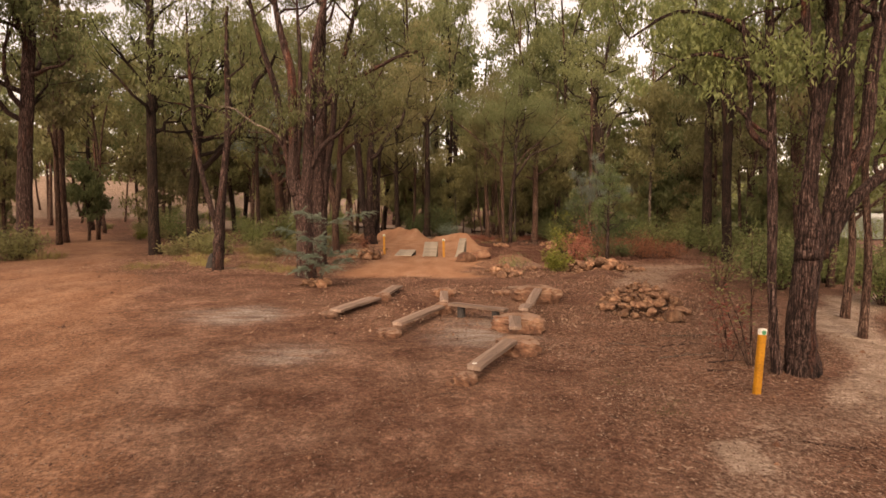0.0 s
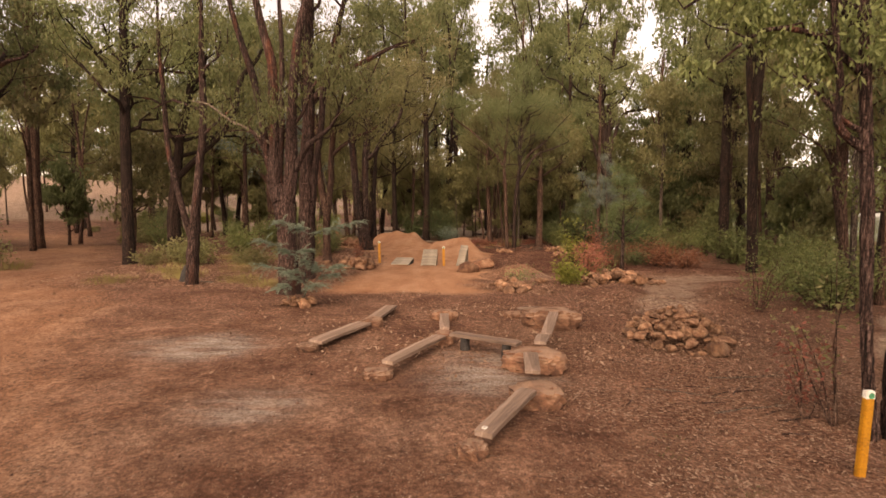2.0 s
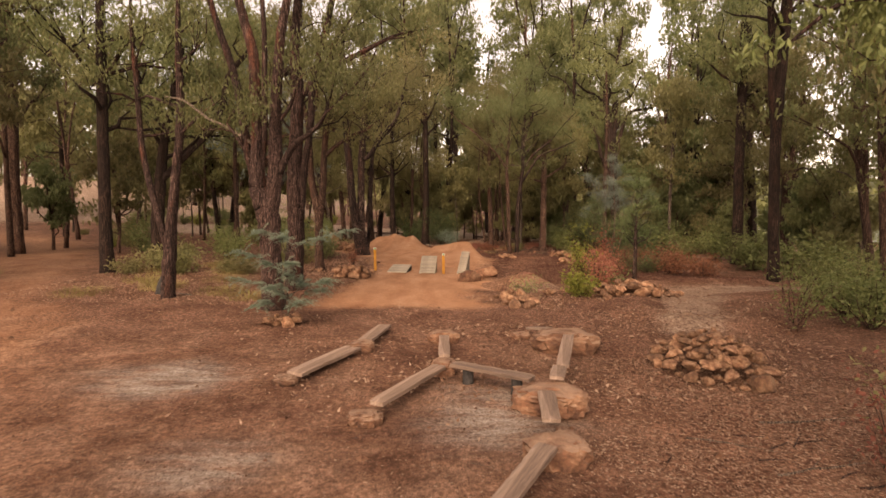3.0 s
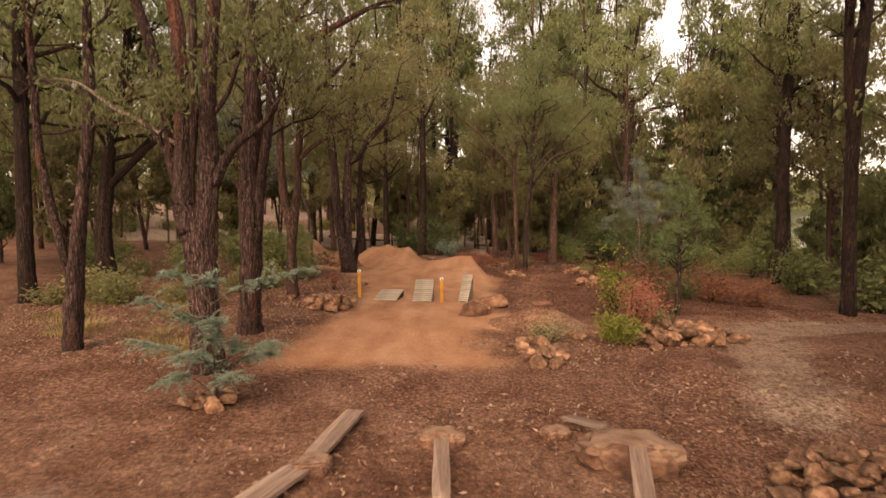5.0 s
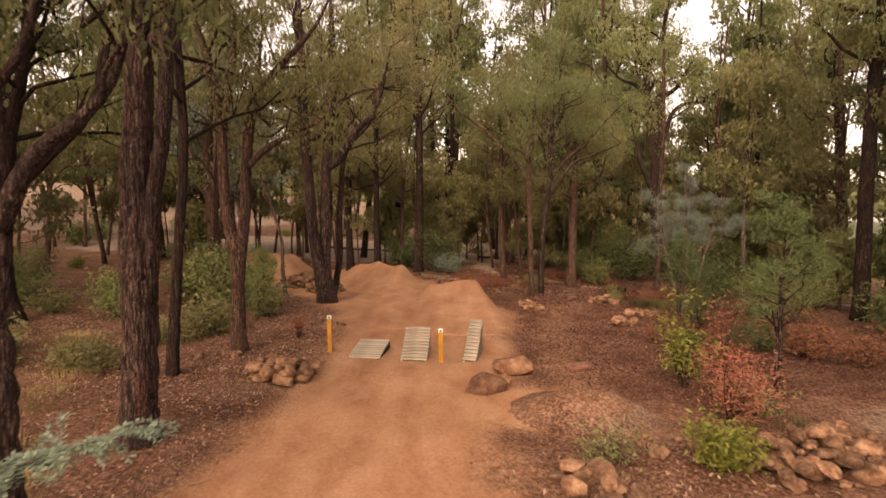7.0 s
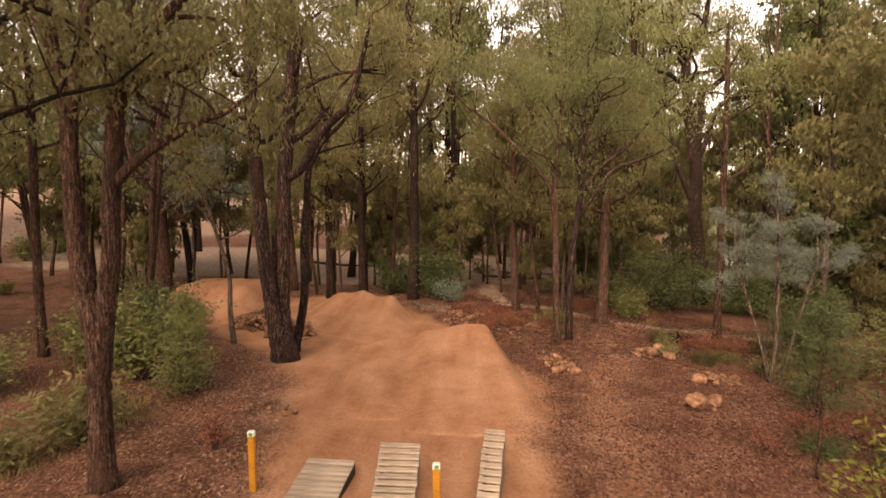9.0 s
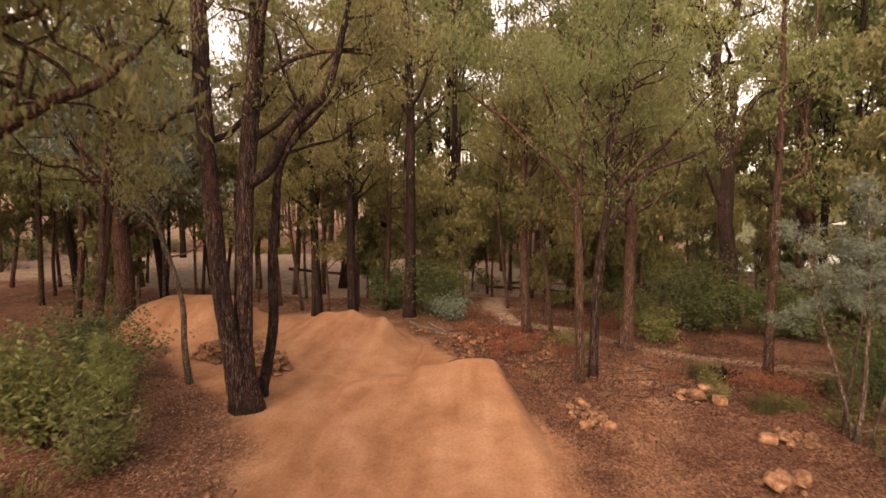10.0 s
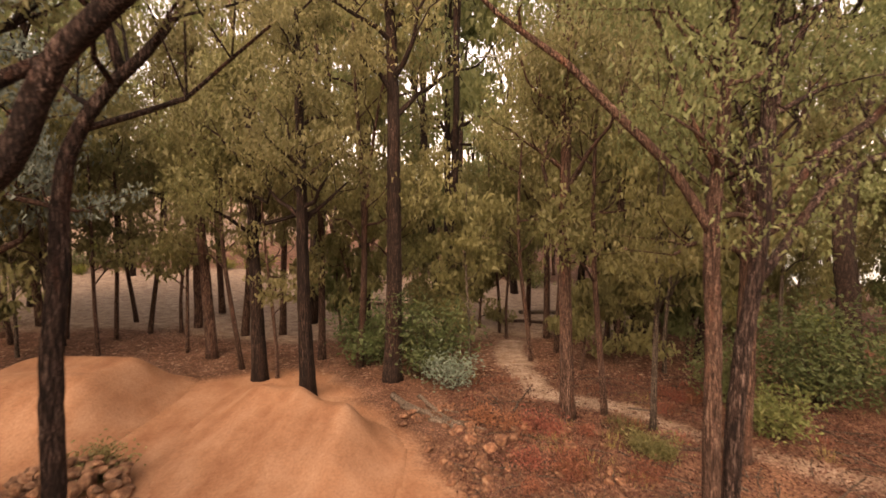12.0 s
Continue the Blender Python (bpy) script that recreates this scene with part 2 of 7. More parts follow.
def earth_material():
    """Red gravelly earth. The mesh's mask holds the orange ridden clay, the pale sand, the litter and the ash."""
    m, n, l, p = material("forest_earth")
    at = n.new("ShaderNodeAttribute")
    at.attribute_name = "mask"
    sep = n.new("ShaderNodeSeparateColor")
    l.new(at.outputs["Color"], sep.inputs["Color"])
    big = noise_node(n, l, 0.35, 5.0)
    mid = noise_node(n, l, 2.2, 6.0)
    fine = noise_node(n, l, 14.0, 5.0, None, "Object", 0.7)
    grit = noise_node(n, l, 42.0, 4.0, None, "Object", 0.85)
    r = ramp(n, [(0.34, (0.066, 0.032, 0.022)), (0.50, (0.130, 0.068, 0.045)), (0.66, (0.225, 0.135, 0.093))])
    l.new(mid.outputs["Fac"], r.inputs["Fac"])
    rb = ramp(n, [(0.38, (0.085, 0.038, 0.026)), (0.48, (0.150, 0.078, 0.051)), (0.62, (0.240, 0.150, 0.108))])
    l.new(big.outputs["Fac"], rb.inputs["Fac"])
    soil = mix(n, l, 0.5, r.outputs["Color"], rb.outputs["Color"])
    rl = ramp(n, [(0.30, (0.048, 0.022, 0.016)), (0.50, (0.130, 0.064, 0.043)), (0.70, (0.235, 0.135, 0.096))])
    l.new(fine.outputs["Fac"], rl.inputs["Fac"])
    c = mix(n, l, sep.outputs["Blue"], soil, rl.outputs["Color"])
    patch = noise_node(n, l, 0.9, 4.0)
    rp = ramp(n, [(0.38, (0.58, 0.50, 0.47)), (0.50, (0.95, 0.94, 0.93)), (0.62, (1.30, 1.32, 1.34))])
    l.new(patch.outputs["Fac"], rp.inputs["Fac"])
    c = mix(n, l, 0.65, c, rp.outputs["Color"], "MULTIPLY")
    ro = ramp(n, [(0.36, (0.250, 0.120, 0.068)), (0.50, (0.322, 0.169, 0.101)), (0.64, (0.392, 0.229, 0.148))])
    ridden = noise_node(n, l, 0.8, 6.0, (1.5, 0.55, 0.8), "Object", 0.55)
    both = n.new("ShaderNodeMath")
    both.operation = "MULTIPLY_ADD"
    both.inputs[1].default_value, both.inputs[2].default_value = 0.65, 0.06
    third = n.new("ShaderNodeMath")
    third.operation = "MULTIPLY_ADD"
    third.inputs[1].default_value = 0.23
    l.new(ridden.outputs["Fac"], both.inputs[0])
    l.new(mid.outputs["Fac"], third.inputs[0])
    l.new(both.outputs[0], third.inputs[2])
    l.new(third.outputs[0], ro.inputs["Fac"])
    rs = ramp(n, [(0.30, (0.185, 0.128, 0.096)), (0.50, (0.300, 0.222, 0.170)), (0.70, (0.410, 0.325, 0.258))])
    l.new(mid.outputs["Fac"], rs.inputs["Fac"])

    def edge(sock, lo, hi):
        # A mask's edge broken up by grit and clods.
        a = n.new("ShaderNodeMath")
        a.operation = "ADD"
        b = n.new("ShaderNodeMath")
        b.operation = "MULTIPLY_ADD"
        b.inputs[1].default_value, b.inputs[2].default_value = 0.9, -0.45
        l.new(fine.outputs["Fac"], b.inputs[0])
        l.new(sock, a.inputs[0])
        l.new(b.outputs[0], a.inputs[1])
        e = n.new("ShaderNodeMapRange")
        e.interpolation_type = "SMOOTHSTEP"
        e.inputs["From Min"].default_value, e.inputs["From Max"].default_value = lo, hi
        l.new(a.outputs[0], e.inputs["Value"])
        return e.outputs["Result"]

    clod = noise_node(n, l, 7.0, 5.0, None, "Object", 0.75)
    rk = ramp(n, [(0.36, (0.50, 0.47, 0.45)), (0.49, (0.98, 0.98, 0.98)), (0.62, (1.50, 1.52, 1.54))])
    l.new(clod.outputs["Fac"], rk.inputs["Fac"])
    c = mix(n, l, 0.6, c, rk.outputs["Color"], "MULTIPLY")
    c = mix(n, l, edge(sep.outputs["Green"], 0.26, 0.66), c, rs.outputs["Color"])
    c = mix(n, l, edge(sep.outputs["Red"], 0.12, 0.88), c, ro.outputs["Color"])
    ash = n.new("ShaderNodeMath")
    ash.operation = "MULTIPLY"
    ash.use_clamp = True
    l.new(at.outputs["Alpha"], ash.inputs[0])
    l.new(fine.outputs["Fac"], ash.inputs[1])
    streak = noise_node(n, l, 1.6, 5.0, (0.5, 2.2, 1.0), "Object", 0.7)
    rash = ramp(n, [(0.42, (0.25, 0.25, 0.25)), (0.58, (1, 1, 1))])
    l.new(streak.outputs["Fac"], rash.inputs["Fac"])
    ash2 = n.new("ShaderNodeMath")
    ash2.operation = "MULTIPLY"
    l.new(ash.outputs[0], ash2.inputs[0])
    l.new(rash.outputs["Color"], ash2.inputs[1])
    twice = n.new("ShaderNodeMath")
    twice.operation = "MULTIPLY"
    twice.use_clamp = True
    twice.inputs[1].default_value = 1.9
    l.new(ash2.outputs[0], twice.inputs[0])
    c = mix(n, l, twice.outputs[0], c, (0.30, 0.265, 0.235))
    rg = ramp(n, [(0.38, (0.25, 0.23, 0.22)), (0.44, (0.90, 0.90, 0.90)), (0.58, (1.05, 1.05, 1.05)), (0.64, (1.9, 1.9, 1.9))])
    l.new(grit.outputs["Fac"], rg.inputs["Fac"])
    calm = n.new("ShaderNodeMapRange")
    calm.inputs["To Min"].default_value, calm.inputs["To Max"].default_value = 0.9, 0.22
    l.new(sep.outputs["Red"], calm.inputs["Value"])
    c = mix(n, l, calm.outputs["Result"], c, rg.outputs["Color"], "MULTIPLY")
    rm = ramp(n, [(0.36, (0.62, 0.60, 0.58)), (0.50, (0.98, 0.98, 0.98)), (0.64, (1.30, 1.30, 1.30))])
    l.new(fine.outputs["Fac"], rm.inputs["Fac"])
    c = mix(n, l, 0.45, c, rm.outputs["Color"], "MULTIPLY")
    l.new(c, p.inputs["Base Color"])
    p.inputs["Roughness"].default_value = 0.97
    p.inputs["Specular IOR Level"].default_value = 0.15
    add = n.new("ShaderNodeMath")
    add.operation = "ADD"
    l.new(fine.outputs["Fac"], add.inputs[0])
    l.new(grit.outputs["Fac"], add.inputs[1])
    bump(n, l, add.outputs[0], p, 0.5, 0.02)
    return m


EARTH = earth_material()


def water_material():
    m, n, l, p = material("lake_water")
    p.inputs["Base Color"].default_value = (0.10, 0.12, 0.10, 1)
    p.inputs["Roughness"].default_value = 0.08
    p.inputs["Metallic"].default_value = 0.0
    p.inputs["IOR"].default_value = 1.33
    w = noise_node(n, l, 1.5, 3.0)
    bump(n, l, w.outputs["Fac"], p, 0.15, 0.02)
    return m


WATER = water_material()
FAR_WOOD = leaf("far_wood_leaf", (0.055, 0.062, 0.022), (0.110, 0.118, 0.042), (0.190, 0.185, 0.080))


# ---- mesh building ----
def rng_of(seed):
    return np.random.default_rng(seed)


def make_mesh(name, verts, quads, mat, smooth=True, attr=None):
    verts, quads = np.asarray(verts, np.float32), np.asarray(quads, np.int32)
    me = bpy.data.meshes.new(name)
    me.vertices.add(len(verts))
    me.vertices.foreach_set("co", verts.ravel())
    me.loops.add(quads.size)
    me.loops.foreach_set("vertex_index", quads.ravel())
    me.polygons.add(len(quads))
    me.polygons.foreach_set("loop_start", np.arange(0, quads.size, quads.shape[1], dtype=np.int32))
    me.polygons.foreach_set("use_smooth", np.full(len(quads), smooth))
    if attr is not None:
        me.attributes.new("mask", "FLOAT_COLOR", "POINT").data.foreach_set("color", np.asarray(attr, np.float32).ravel())
    me.materials.append(mat)
    me.update(calc_edges=True)
    return me


class Geo:
    """Vertices and quads gathered from many pieces."""

    def __init__(self):
        self.v, self.q, self.count = [], [], 0

    def add(self, v, q):
        self.v.append(v)
        self.q.append(np.asarray(q) + self.count)
        self.count += len(v)

    def all(self):
        return np.concatenate(self.v), np.concatenate(self.q)

    def mesh(self, name, mat, smooth=True):
        return make_mesh(name, np.concatenate(self.v), np.concatenate(self.q), mat, smooth)


def part(name, me, parent, label=""):
    ob = new(name, me)
    ob.parent = parent
    return tagged(ob, label)


def bm_mesh(name, bm, mat, smooth=False):
    me = bpy.data.meshes.new(name)
    for f in bm.faces:
        f.smooth = smooth
    bm.to_mesh(me)
    bm.free()
    me.materials.append(mat)
    return me


def glide(points, steps):
    """A Catmull-Rom line through rows of numbers."""
    p = np.asarray(points, float)
    p = np.vstack([2 * p[0] - p[1], p, 2 * p[-1] - p[-2]])
    out = []
    for i in range(1, len(p) - 2):
        u = np.linspace(0, 1, steps, endpoint=False)[:, None]
        a, b, c, d = p[i - 1 : i + 3]
        out.append(0.5 * (2 * b + (c - a) * u + (2 * a - 5 * b + 4 * c - d) * u**2 + (3 * b - a - 3 * c + d) * u**3))
    return np.vstack([*out, p[-2:-1]])


def tube(points, radii, sides, rng, ridge=0.0, cap=True):
    """A tapering round form along a line, with ridges that run along it."""
    p, r = np.asarray(points, float), np.asarray(radii, float)
    d = np.gradient(p, axis=0)
    d /= np.linalg.norm(d, axis=1, keepdims=True) + 1e-9
    ref = np.array([0.0, 1.0, 0.0]) if abs(d[:, 1]).mean() < 0.8 else np.array([1.0, 0.0, 0.0])
    a = np.cross(d, ref)
    a /= np.linalg.norm(a, axis=1, keepdims=True) + 1e-9
    b = np.cross(d, a)
    th = np.linspace(0, 2 * np.pi, sides, endpoint=False)
    rr = np.ones((len(p), sides))
    if ridge:
        ph = rng.uniform(0, 6.28, 5)
        s = np.linspace(0, len(p) / 6.0, len(p))[:, None]
        for k, (f, w) in enumerate(((2, 0.9), (5, 0.8), (9, 0.8), (13, 0.7))):
            rr += ridge * w * np.sin(f * th[None] + ph[k] + 0.5 * np.sin(s * (0.35 + 0.15 * k) + ph[4]))
        rr += rng.normal(0, 0.16 * ridge, rr.shape)
    v = p[:, None] + (r[:, None] * rr)[..., None] * (np.cos(th)[None, :, None] * a[:, None] + np.sin(th)[None, :, None] * b[:, None])
    n = len(p)
    i, j = np.meshgrid(np.arange(n - 1), np.arange(sides), indexing="ij")
    k = (j + 1) % sides
    q = np.stack([i * sides + j, i * sides + k, (i + 1) * sides + k, (i + 1) * sides + j], -1).reshape(-1, 4)
    v = v.reshape(-1, 3)
    if cap:
        m = len(v)
        v = np.vstack([v, p[0] - d[0] * r[0] * 0.1, p[-1] + d[-1] * r[-1] * 0.6])
        e = np.arange(0, sides, 2)
        lo = np.stack([np.full(len(e), m), (e + 2) % sides, (e + 1) % sides, e], -1)
        hi = np.stack([np.full(len(e), m + 1), (n - 1) * sides + e, (n - 1) * sides + (e + 1) % sides, (n - 1) * sides + (e + 2) % sides], -1)
        q = np.vstack([q, lo, hi])
    return v, q


def blades(rng, centres, length, width, droop=0.6, lift=0.0):
    """One narrow four-cornered leaf at each centre, hanging by droop."""
    n = len(centres)
    az = rng.uniform(0, 2 * np.pi, n)
    down = -droop + rng.normal(0, 0.45, n) + lift
    d = np.stack([np.cos(az), np.sin(az), down * 1.4], -1)
    d /= np.linalg.norm(d, axis=1, keepdims=True)
    w = np.cross(d, rng.normal(0, 1, (n, 3)))
    w /= np.linalg.norm(w, axis=1, keepdims=True) + 1e-9
    ln = (length * rng.uniform(0.6, 1.3, n))[:, None]
    wd = (width * rng.uniform(0.7, 1.3, n))[:, None]
    bend = np.cross(d, w) * ln * rng.uniform(-0.12, 0.12, n)[:, None]
    base = centres - d * ln * 0.5
    v = np.stack([base, base + d * ln * 0.4 + w * wd * 0.5 + bend, base + d * ln, base + d * ln * 0.4 - w * wd * 0.5 + bend], 1).reshape(-1, 3)
    return v, np.arange(4 * n).reshape(-1, 4)


def clusters(rng, tips, per, spread, length, width, droop=0.6):
    tips = np.asarray(tips)
    at = np.repeat(tips, per, axis=0)
    off = rng.normal(0, 1, at.shape) * np.array([spread, spread, spread * 0.7])
    return blades(rng, at + off, length, width, droop)


def tufts(rng, tips, per, spread, length, width, droop=0.6, keep=0.62, simple=False):
    """Leafy clumps at the ends of twigs, their leaves hanging edge-on to the sky as gum leaves do; simple leaves have three corners."""
    tips = np.asarray(tips)
    tips = tips[rng.uniform(0, 1, len(tips)) < keep]
    per = max(3, int(per / keep))
    at = np.repeat(tips, per, axis=0)
    rad = np.repeat(spread * rng.uniform(1.0, 2.0, (len(tips), 1)), per, axis=0)
    n = len(at)
    o = rng.normal(0, 1, (n, 3))
    o *= (rng.uniform(0.08, 1, (n, 1)) ** 0.5) / np.linalg.norm(o, axis=1, keepdims=True)
    o[:, 2] *= 0.62
    face = (0.5 * o + rng.normal(0, 0.7, (n, 3))) * [1, 1, 0.30]
    d = np.array([0, 0, -droop - 0.5]) + rng.normal(0, 0.55, (n, 3))
    d /= np.linalg.norm(d, axis=1, keepdims=True) + 1e-9
    w = np.cross(face, d)
    w /= np.linalg.norm(w, axis=1, keepdims=True) + 1e-9
    ln, wd = (length * rng.uniform(0.6, 1.3, n))[:, None], (width * rng.uniform(0.7, 1.3, n))[:, None]
    base = at + o * rad - d * ln * 0.5
    if simple:
        v = np.stack([base - w * wd * 0.5, base + w * wd * 0.5, base + d * ln], 1).reshape(-1, 3)
        return v, np.arange(3 * n).reshape(-1, 3)
    v = np.stack([base, base + d * ln * 0.45 + w * wd * 0.5, base + d * ln, base + d * ln * 0.45 - w * wd * 0.5], 1).reshape(-1, 3)
    return v, np.arange(4 * n).reshape(-1, 4)


# ---- ground ----
def sm(a, b, v):
    u = np.clip((v - a) / (b - a), 0, 1)
    return u * u * (3 - 2 * u)


def vnoise(x, y, seed=0):
    """Smooth value noise from 0 to 1."""
    xi, yi = np.floor(x).astype(np.int64), np.floor(y).astype(np.int64)
    u, w = x - xi, y - yi
    u, w = u * u * (3 - 2 * u), w * w * (3 - 2 * w)

    def h(i, j):
        k = (i * 374761393 + j * 668265263 + seed * 974634777) & 0xFFFFFFFF
        k = ((k ^ (k >> 13)) * 1274126177) & 0xFFFFFFFF
        return ((k ^ (k >> 16)) & 0xFFFF) / 65535.0

    return (h(xi, yi) * (1 - u) + h(xi + 1, yi) * u) * (1 - w) + (h(xi, yi + 1) * (1 - u) + h(xi + 1, yi + 1) * u) * w


def fbm(x, y, scale, seed=0, octaves=3):
    out, amp = 0, 0.5
    for k in range(octaves):
        out = out + amp * (vnoise(x * scale * 2**k, y * scale * 2**k, seed + k) - 0.5)
        amp *= 0.5
    return out


def to_line(x, y, points):
    """The distance to a bent line, and how far along it."""
    best = np.full(np.shape(x), 1e9)
    for (ax, ay), (bx, by) in zip(points, points[1:]):
        dx, dy = bx - ax, by - ay
        u = np.clip(((x - ax) * dx + (y - ay) * dy) / (dx * dx + dy * dy), 0, 1)
        best = np.minimum(best, np.hypot(x - ax - u * dx, y - ay - u * dy))
    return best


LEFT_TRAIL = [(-7.0, 6.0), (-10.0, 13.0), (-16.0, 22.0), (-21.0, 31.0), (-25.5, 39.0), (-33.0, 50.0), (-50.0, 64.0)]
SAND_TRAIL = [(2.6, 3.0), (3.9, 6.8), (6.2, 8.0), (8.4, 10.2), (10.4, 14.0), (13.0, 17.5), (21.0, 21.0)]
BERM_TRAIL = [(6.6, 18.5), (7.9, 21.0), (9.8, 25.4), (13.0, 26.4), (19.0, 25.8), (30.0, 24.0)]
RIGHT_TRACK = [(3.2, 27.0), (4.2, 33.2), (4.8, 36.3), (5.6, 39.3), (6.6, 42.5), (8.6, 47.0)]
CROSS_TRACK = [(3.6, 60.0), (3.3, 55.5), (3.9, 52.4), (6.2, 51.0), (9.1, 47.5), (14.0, 45.0), (22.0, 42.0)]
CLAY_RUN = [(-1.6, 19.6), (-1.2, 26.0), (-0.7, 31.0), (-0.7, 37.0), (-2.2, 42.5), (-4.6, 47.5), (-6.0, 51.0)]
CLAY_LEFT = [(-4.0, 40.0), (-7.0, 43.5), (-9.6, 47.5), (-11.5, 52.0)]


def base_height(x, y):
    z = -0.38 + 0.5 * sm(5, 21, y) - 0.22 * sm(36, 52, y)
    z = z + 0.30 * sm(3, -14, x) * sm(8, 24, y) * (1 - 0.6 * sm(38, 48, y)) - 0.28 * sm(3, 14, x) * sm(10, 40, y)
    z = z + 0.5 * sm(-8, -16, x) * sm(50, 66, y)
    return z - 3.2 * shore(x, y)


def shore(x, y):
    """From 0 on land to 1 in the lake, which lies off to one side and reaches round behind the wood."""
    return np.maximum(sm(22, 58, x - 0.30 * (y - 60)), sm(12, 36, x - 0.30 * (y - 60)) * sm(74, 100, y))


def slope_rise(x, y):
    """A dry grassy slope that climbs behind the wood on the far side of the trail."""
    return 9.0 * sm(-16, -85, x) * sm(64, 116, y)


def ground_height(x, y):
    x, y = np.asarray(x, float), np.asarray(y, float)
    near = sm(75, 55, np.hypot(x, y - 30))
    z = base_height(x, y) + near * (0.16 * fbm(x, y, 0.35, 3) + 0.05 * fbm(x, y, 1.9, 7))
    z = z + 0.22 * sm(1.3, 0.0, np.abs(to_line(x, y, BERM_TRAIL[1:5]) - 1.9)) * near
    z = z + 0.11 * np.exp(-(((x - 0.9) / 1.3) ** 2) - ((y - 14.0) / 1.0) ** 2)
    return z + slope_rise(x, y) + (1 - near) * 1.2 * fbm(x, y, 0.03, 11)


def earth_mask(x, y):
    """Clay, sand, litter and ash at places of the ground."""
    x, y = np.asarray(x, float), np.asarray(y, float)
    wob = 1.1 * fbm(x, y, 0.6, 21)
    run = to_line(x, y, CLAY_RUN)
    width = 2.1 + 0.35 * sm(24, 21, y) + 0.5 * sm(24, 30, y) + 0.9 * sm(31, 38, y)
    clay = sm(1.3, -0.8, run + 1.5 * wob - width) * sm(20.3, 22.4, y + 1.6 * wob + 0.25 * np.abs(x + 1.5))
    clay = np.maximum(clay, sm(0.6, -0.4, to_line(x, y, CLAY_LEFT) + wob - 1.5))
    clay = np.maximum(clay, 0.9 * sm(1.0, -0.6, to_line(x, y, [(0.6, 26.6), (3.0, 26.4)]) + wob - 1.1))
    left = sm(2.2, -0.8, to_line(x, y, LEFT_TRAIL) + 2 * wob - 2.4)
    clay = np.maximum(clay, 0.46 * left + 0.16 * left * (vnoise(x * 0.5, y * 0.5, 5) - 0.5))
    clay = np.maximum(clay, 0.30 * sm(-1, -8, x + 3 * wob) * sm(20, 12, y))
    clay = np.maximum(clay, 0.38 * sm(0.9, -0.6, to_line(x, y, RIGHT_TRACK) + 1.4 * wob - 0.6))
    sand = (0.40 + 0.22 * sm(5.5, 8, x)) * sm(0.7, -0.3, to_line(x, y, SAND_TRAIL) + 1.3 * wob - 0.65)
    sand = np.maximum(sand, 0.75 * sm(0.35, -0.2, np.hypot((x - 3.85) / 0.9, (y - 6.9) / 1.2) + 0.8 * wob - 0.42))
    sand = np.maximum(sand, 0.46 * sm(0.9, -0.4, to_line(x, y, BERM_TRAIL) + wob - 1.0))
    sand = np.maximum(sand, 0.24 * sm(0.9, -0.4, to_line(x, y, RIGHT_TRACK) + wob - 0.4))
    sand = np.maximum(sand, (0.62 - 0.14 * sm(5, 9, x)) * sm(0.7, -0.3, to_line(x, y, CROSS_TRACK) + wob - 0.6))
    sand = np.maximum(sand, 0.5 * sm(1.2, -0.4, np.hypot((x - 3.4) / 1.2, y - 26.2) - 1.0 + wob))
    sand = np.maximum(sand, 0.95 * sm(3.0, -3.0, np.hypot((x + 9) / 2.2, (y - 73.5)) - 13.5 + 3 * wob))
    sand = np.maximum(sand, 0.8 * sm(2.0, -2.0, np.hypot((x - 7) / 1.6, (y - 70.5)) - 5.5 + 2 * wob))
    sand = np.maximum(sand, 0.25 * sm(88, 102, y + 7 * wob))
    sand = np.maximum(sand, 0.52 * sm(0.15, 0.9, slope_rise(x, y) + 0.4 * wob))
    bare = np.maximum(np.maximum(clay, sand), 0)
    wood = sm(-0.25, 0.25, fbm(x, y, 0.22, 31)) * 0.4 + 0.6
    wood = wood * np.maximum(sm(15, 20, y), np.maximum(sm(1.6, 4.4, x + 2.2 * wob), sm(-13, -18, x)))
    litter = np.clip(0.16 + 0.79 * wood - 0.9 * bare, 0, 1)
    ash = 0.9 * sm(1.0, 0.1, np.hypot((x + 5.7) / 3.0, (y - 14.5) / 1.5) + wob) + 0.6 * sm(1.0, 0.2, np.hypot((x + 3.2) / 1.3, (y - 11.4) / 1.0) + wob)
    ash = ash + 0.75 * sm(1.0, 0.1, np.hypot((x - 0.9) / 1.9, (y - 12.6) / 1.9) + wob)
    return np.stack([clay, sand, litter, np.clip(ash, 0, 1)], -1)


def axis(lo, hi, inner_lo, inner_hi, step, grow=1.16):
    mid = list(np.arange(inner_lo, inner_hi + step / 2, step))
    up, s = [mid[-1]], step
    while up[-1] < hi:
        s *= grow
        up.append(up[-1] + s)
    down, s = [mid[0]], step
    while down[-1] > lo:
        s *= grow
        down.append(down[-1] - s)
    return np.array(down[:0:-1] + mid + up[1:])


def sheet(xs, ys, height):
    X, Y = np.meshgrid(xs, ys)
    nx, ny = len(xs), len(ys)
    v = np.stack([X, Y, height(X, Y)], -1).reshape(-1, 3)
    i, j = np.meshgrid(np.arange(ny - 1), np.arange(nx - 1), indexing="ij")
    a = i * nx + j
    return v, np.stack([a, a + 1, a + nx + 1, a + nx], -1).reshape(-1, 4)


gv, gq = sheet(axis(-900, 900, -16, 16, 0.26), axis(-300, 1500, 2, 60, 0.26), ground_height)
ground = new("ground", make_mesh("ground", gv, gq, EARTH, True, earth_mask(gv[:, 0], gv[:, 1])))
tagged(ground, "red-brown forest earth with leaf litter and worn orange dirt trails", "ground", kind="structure")


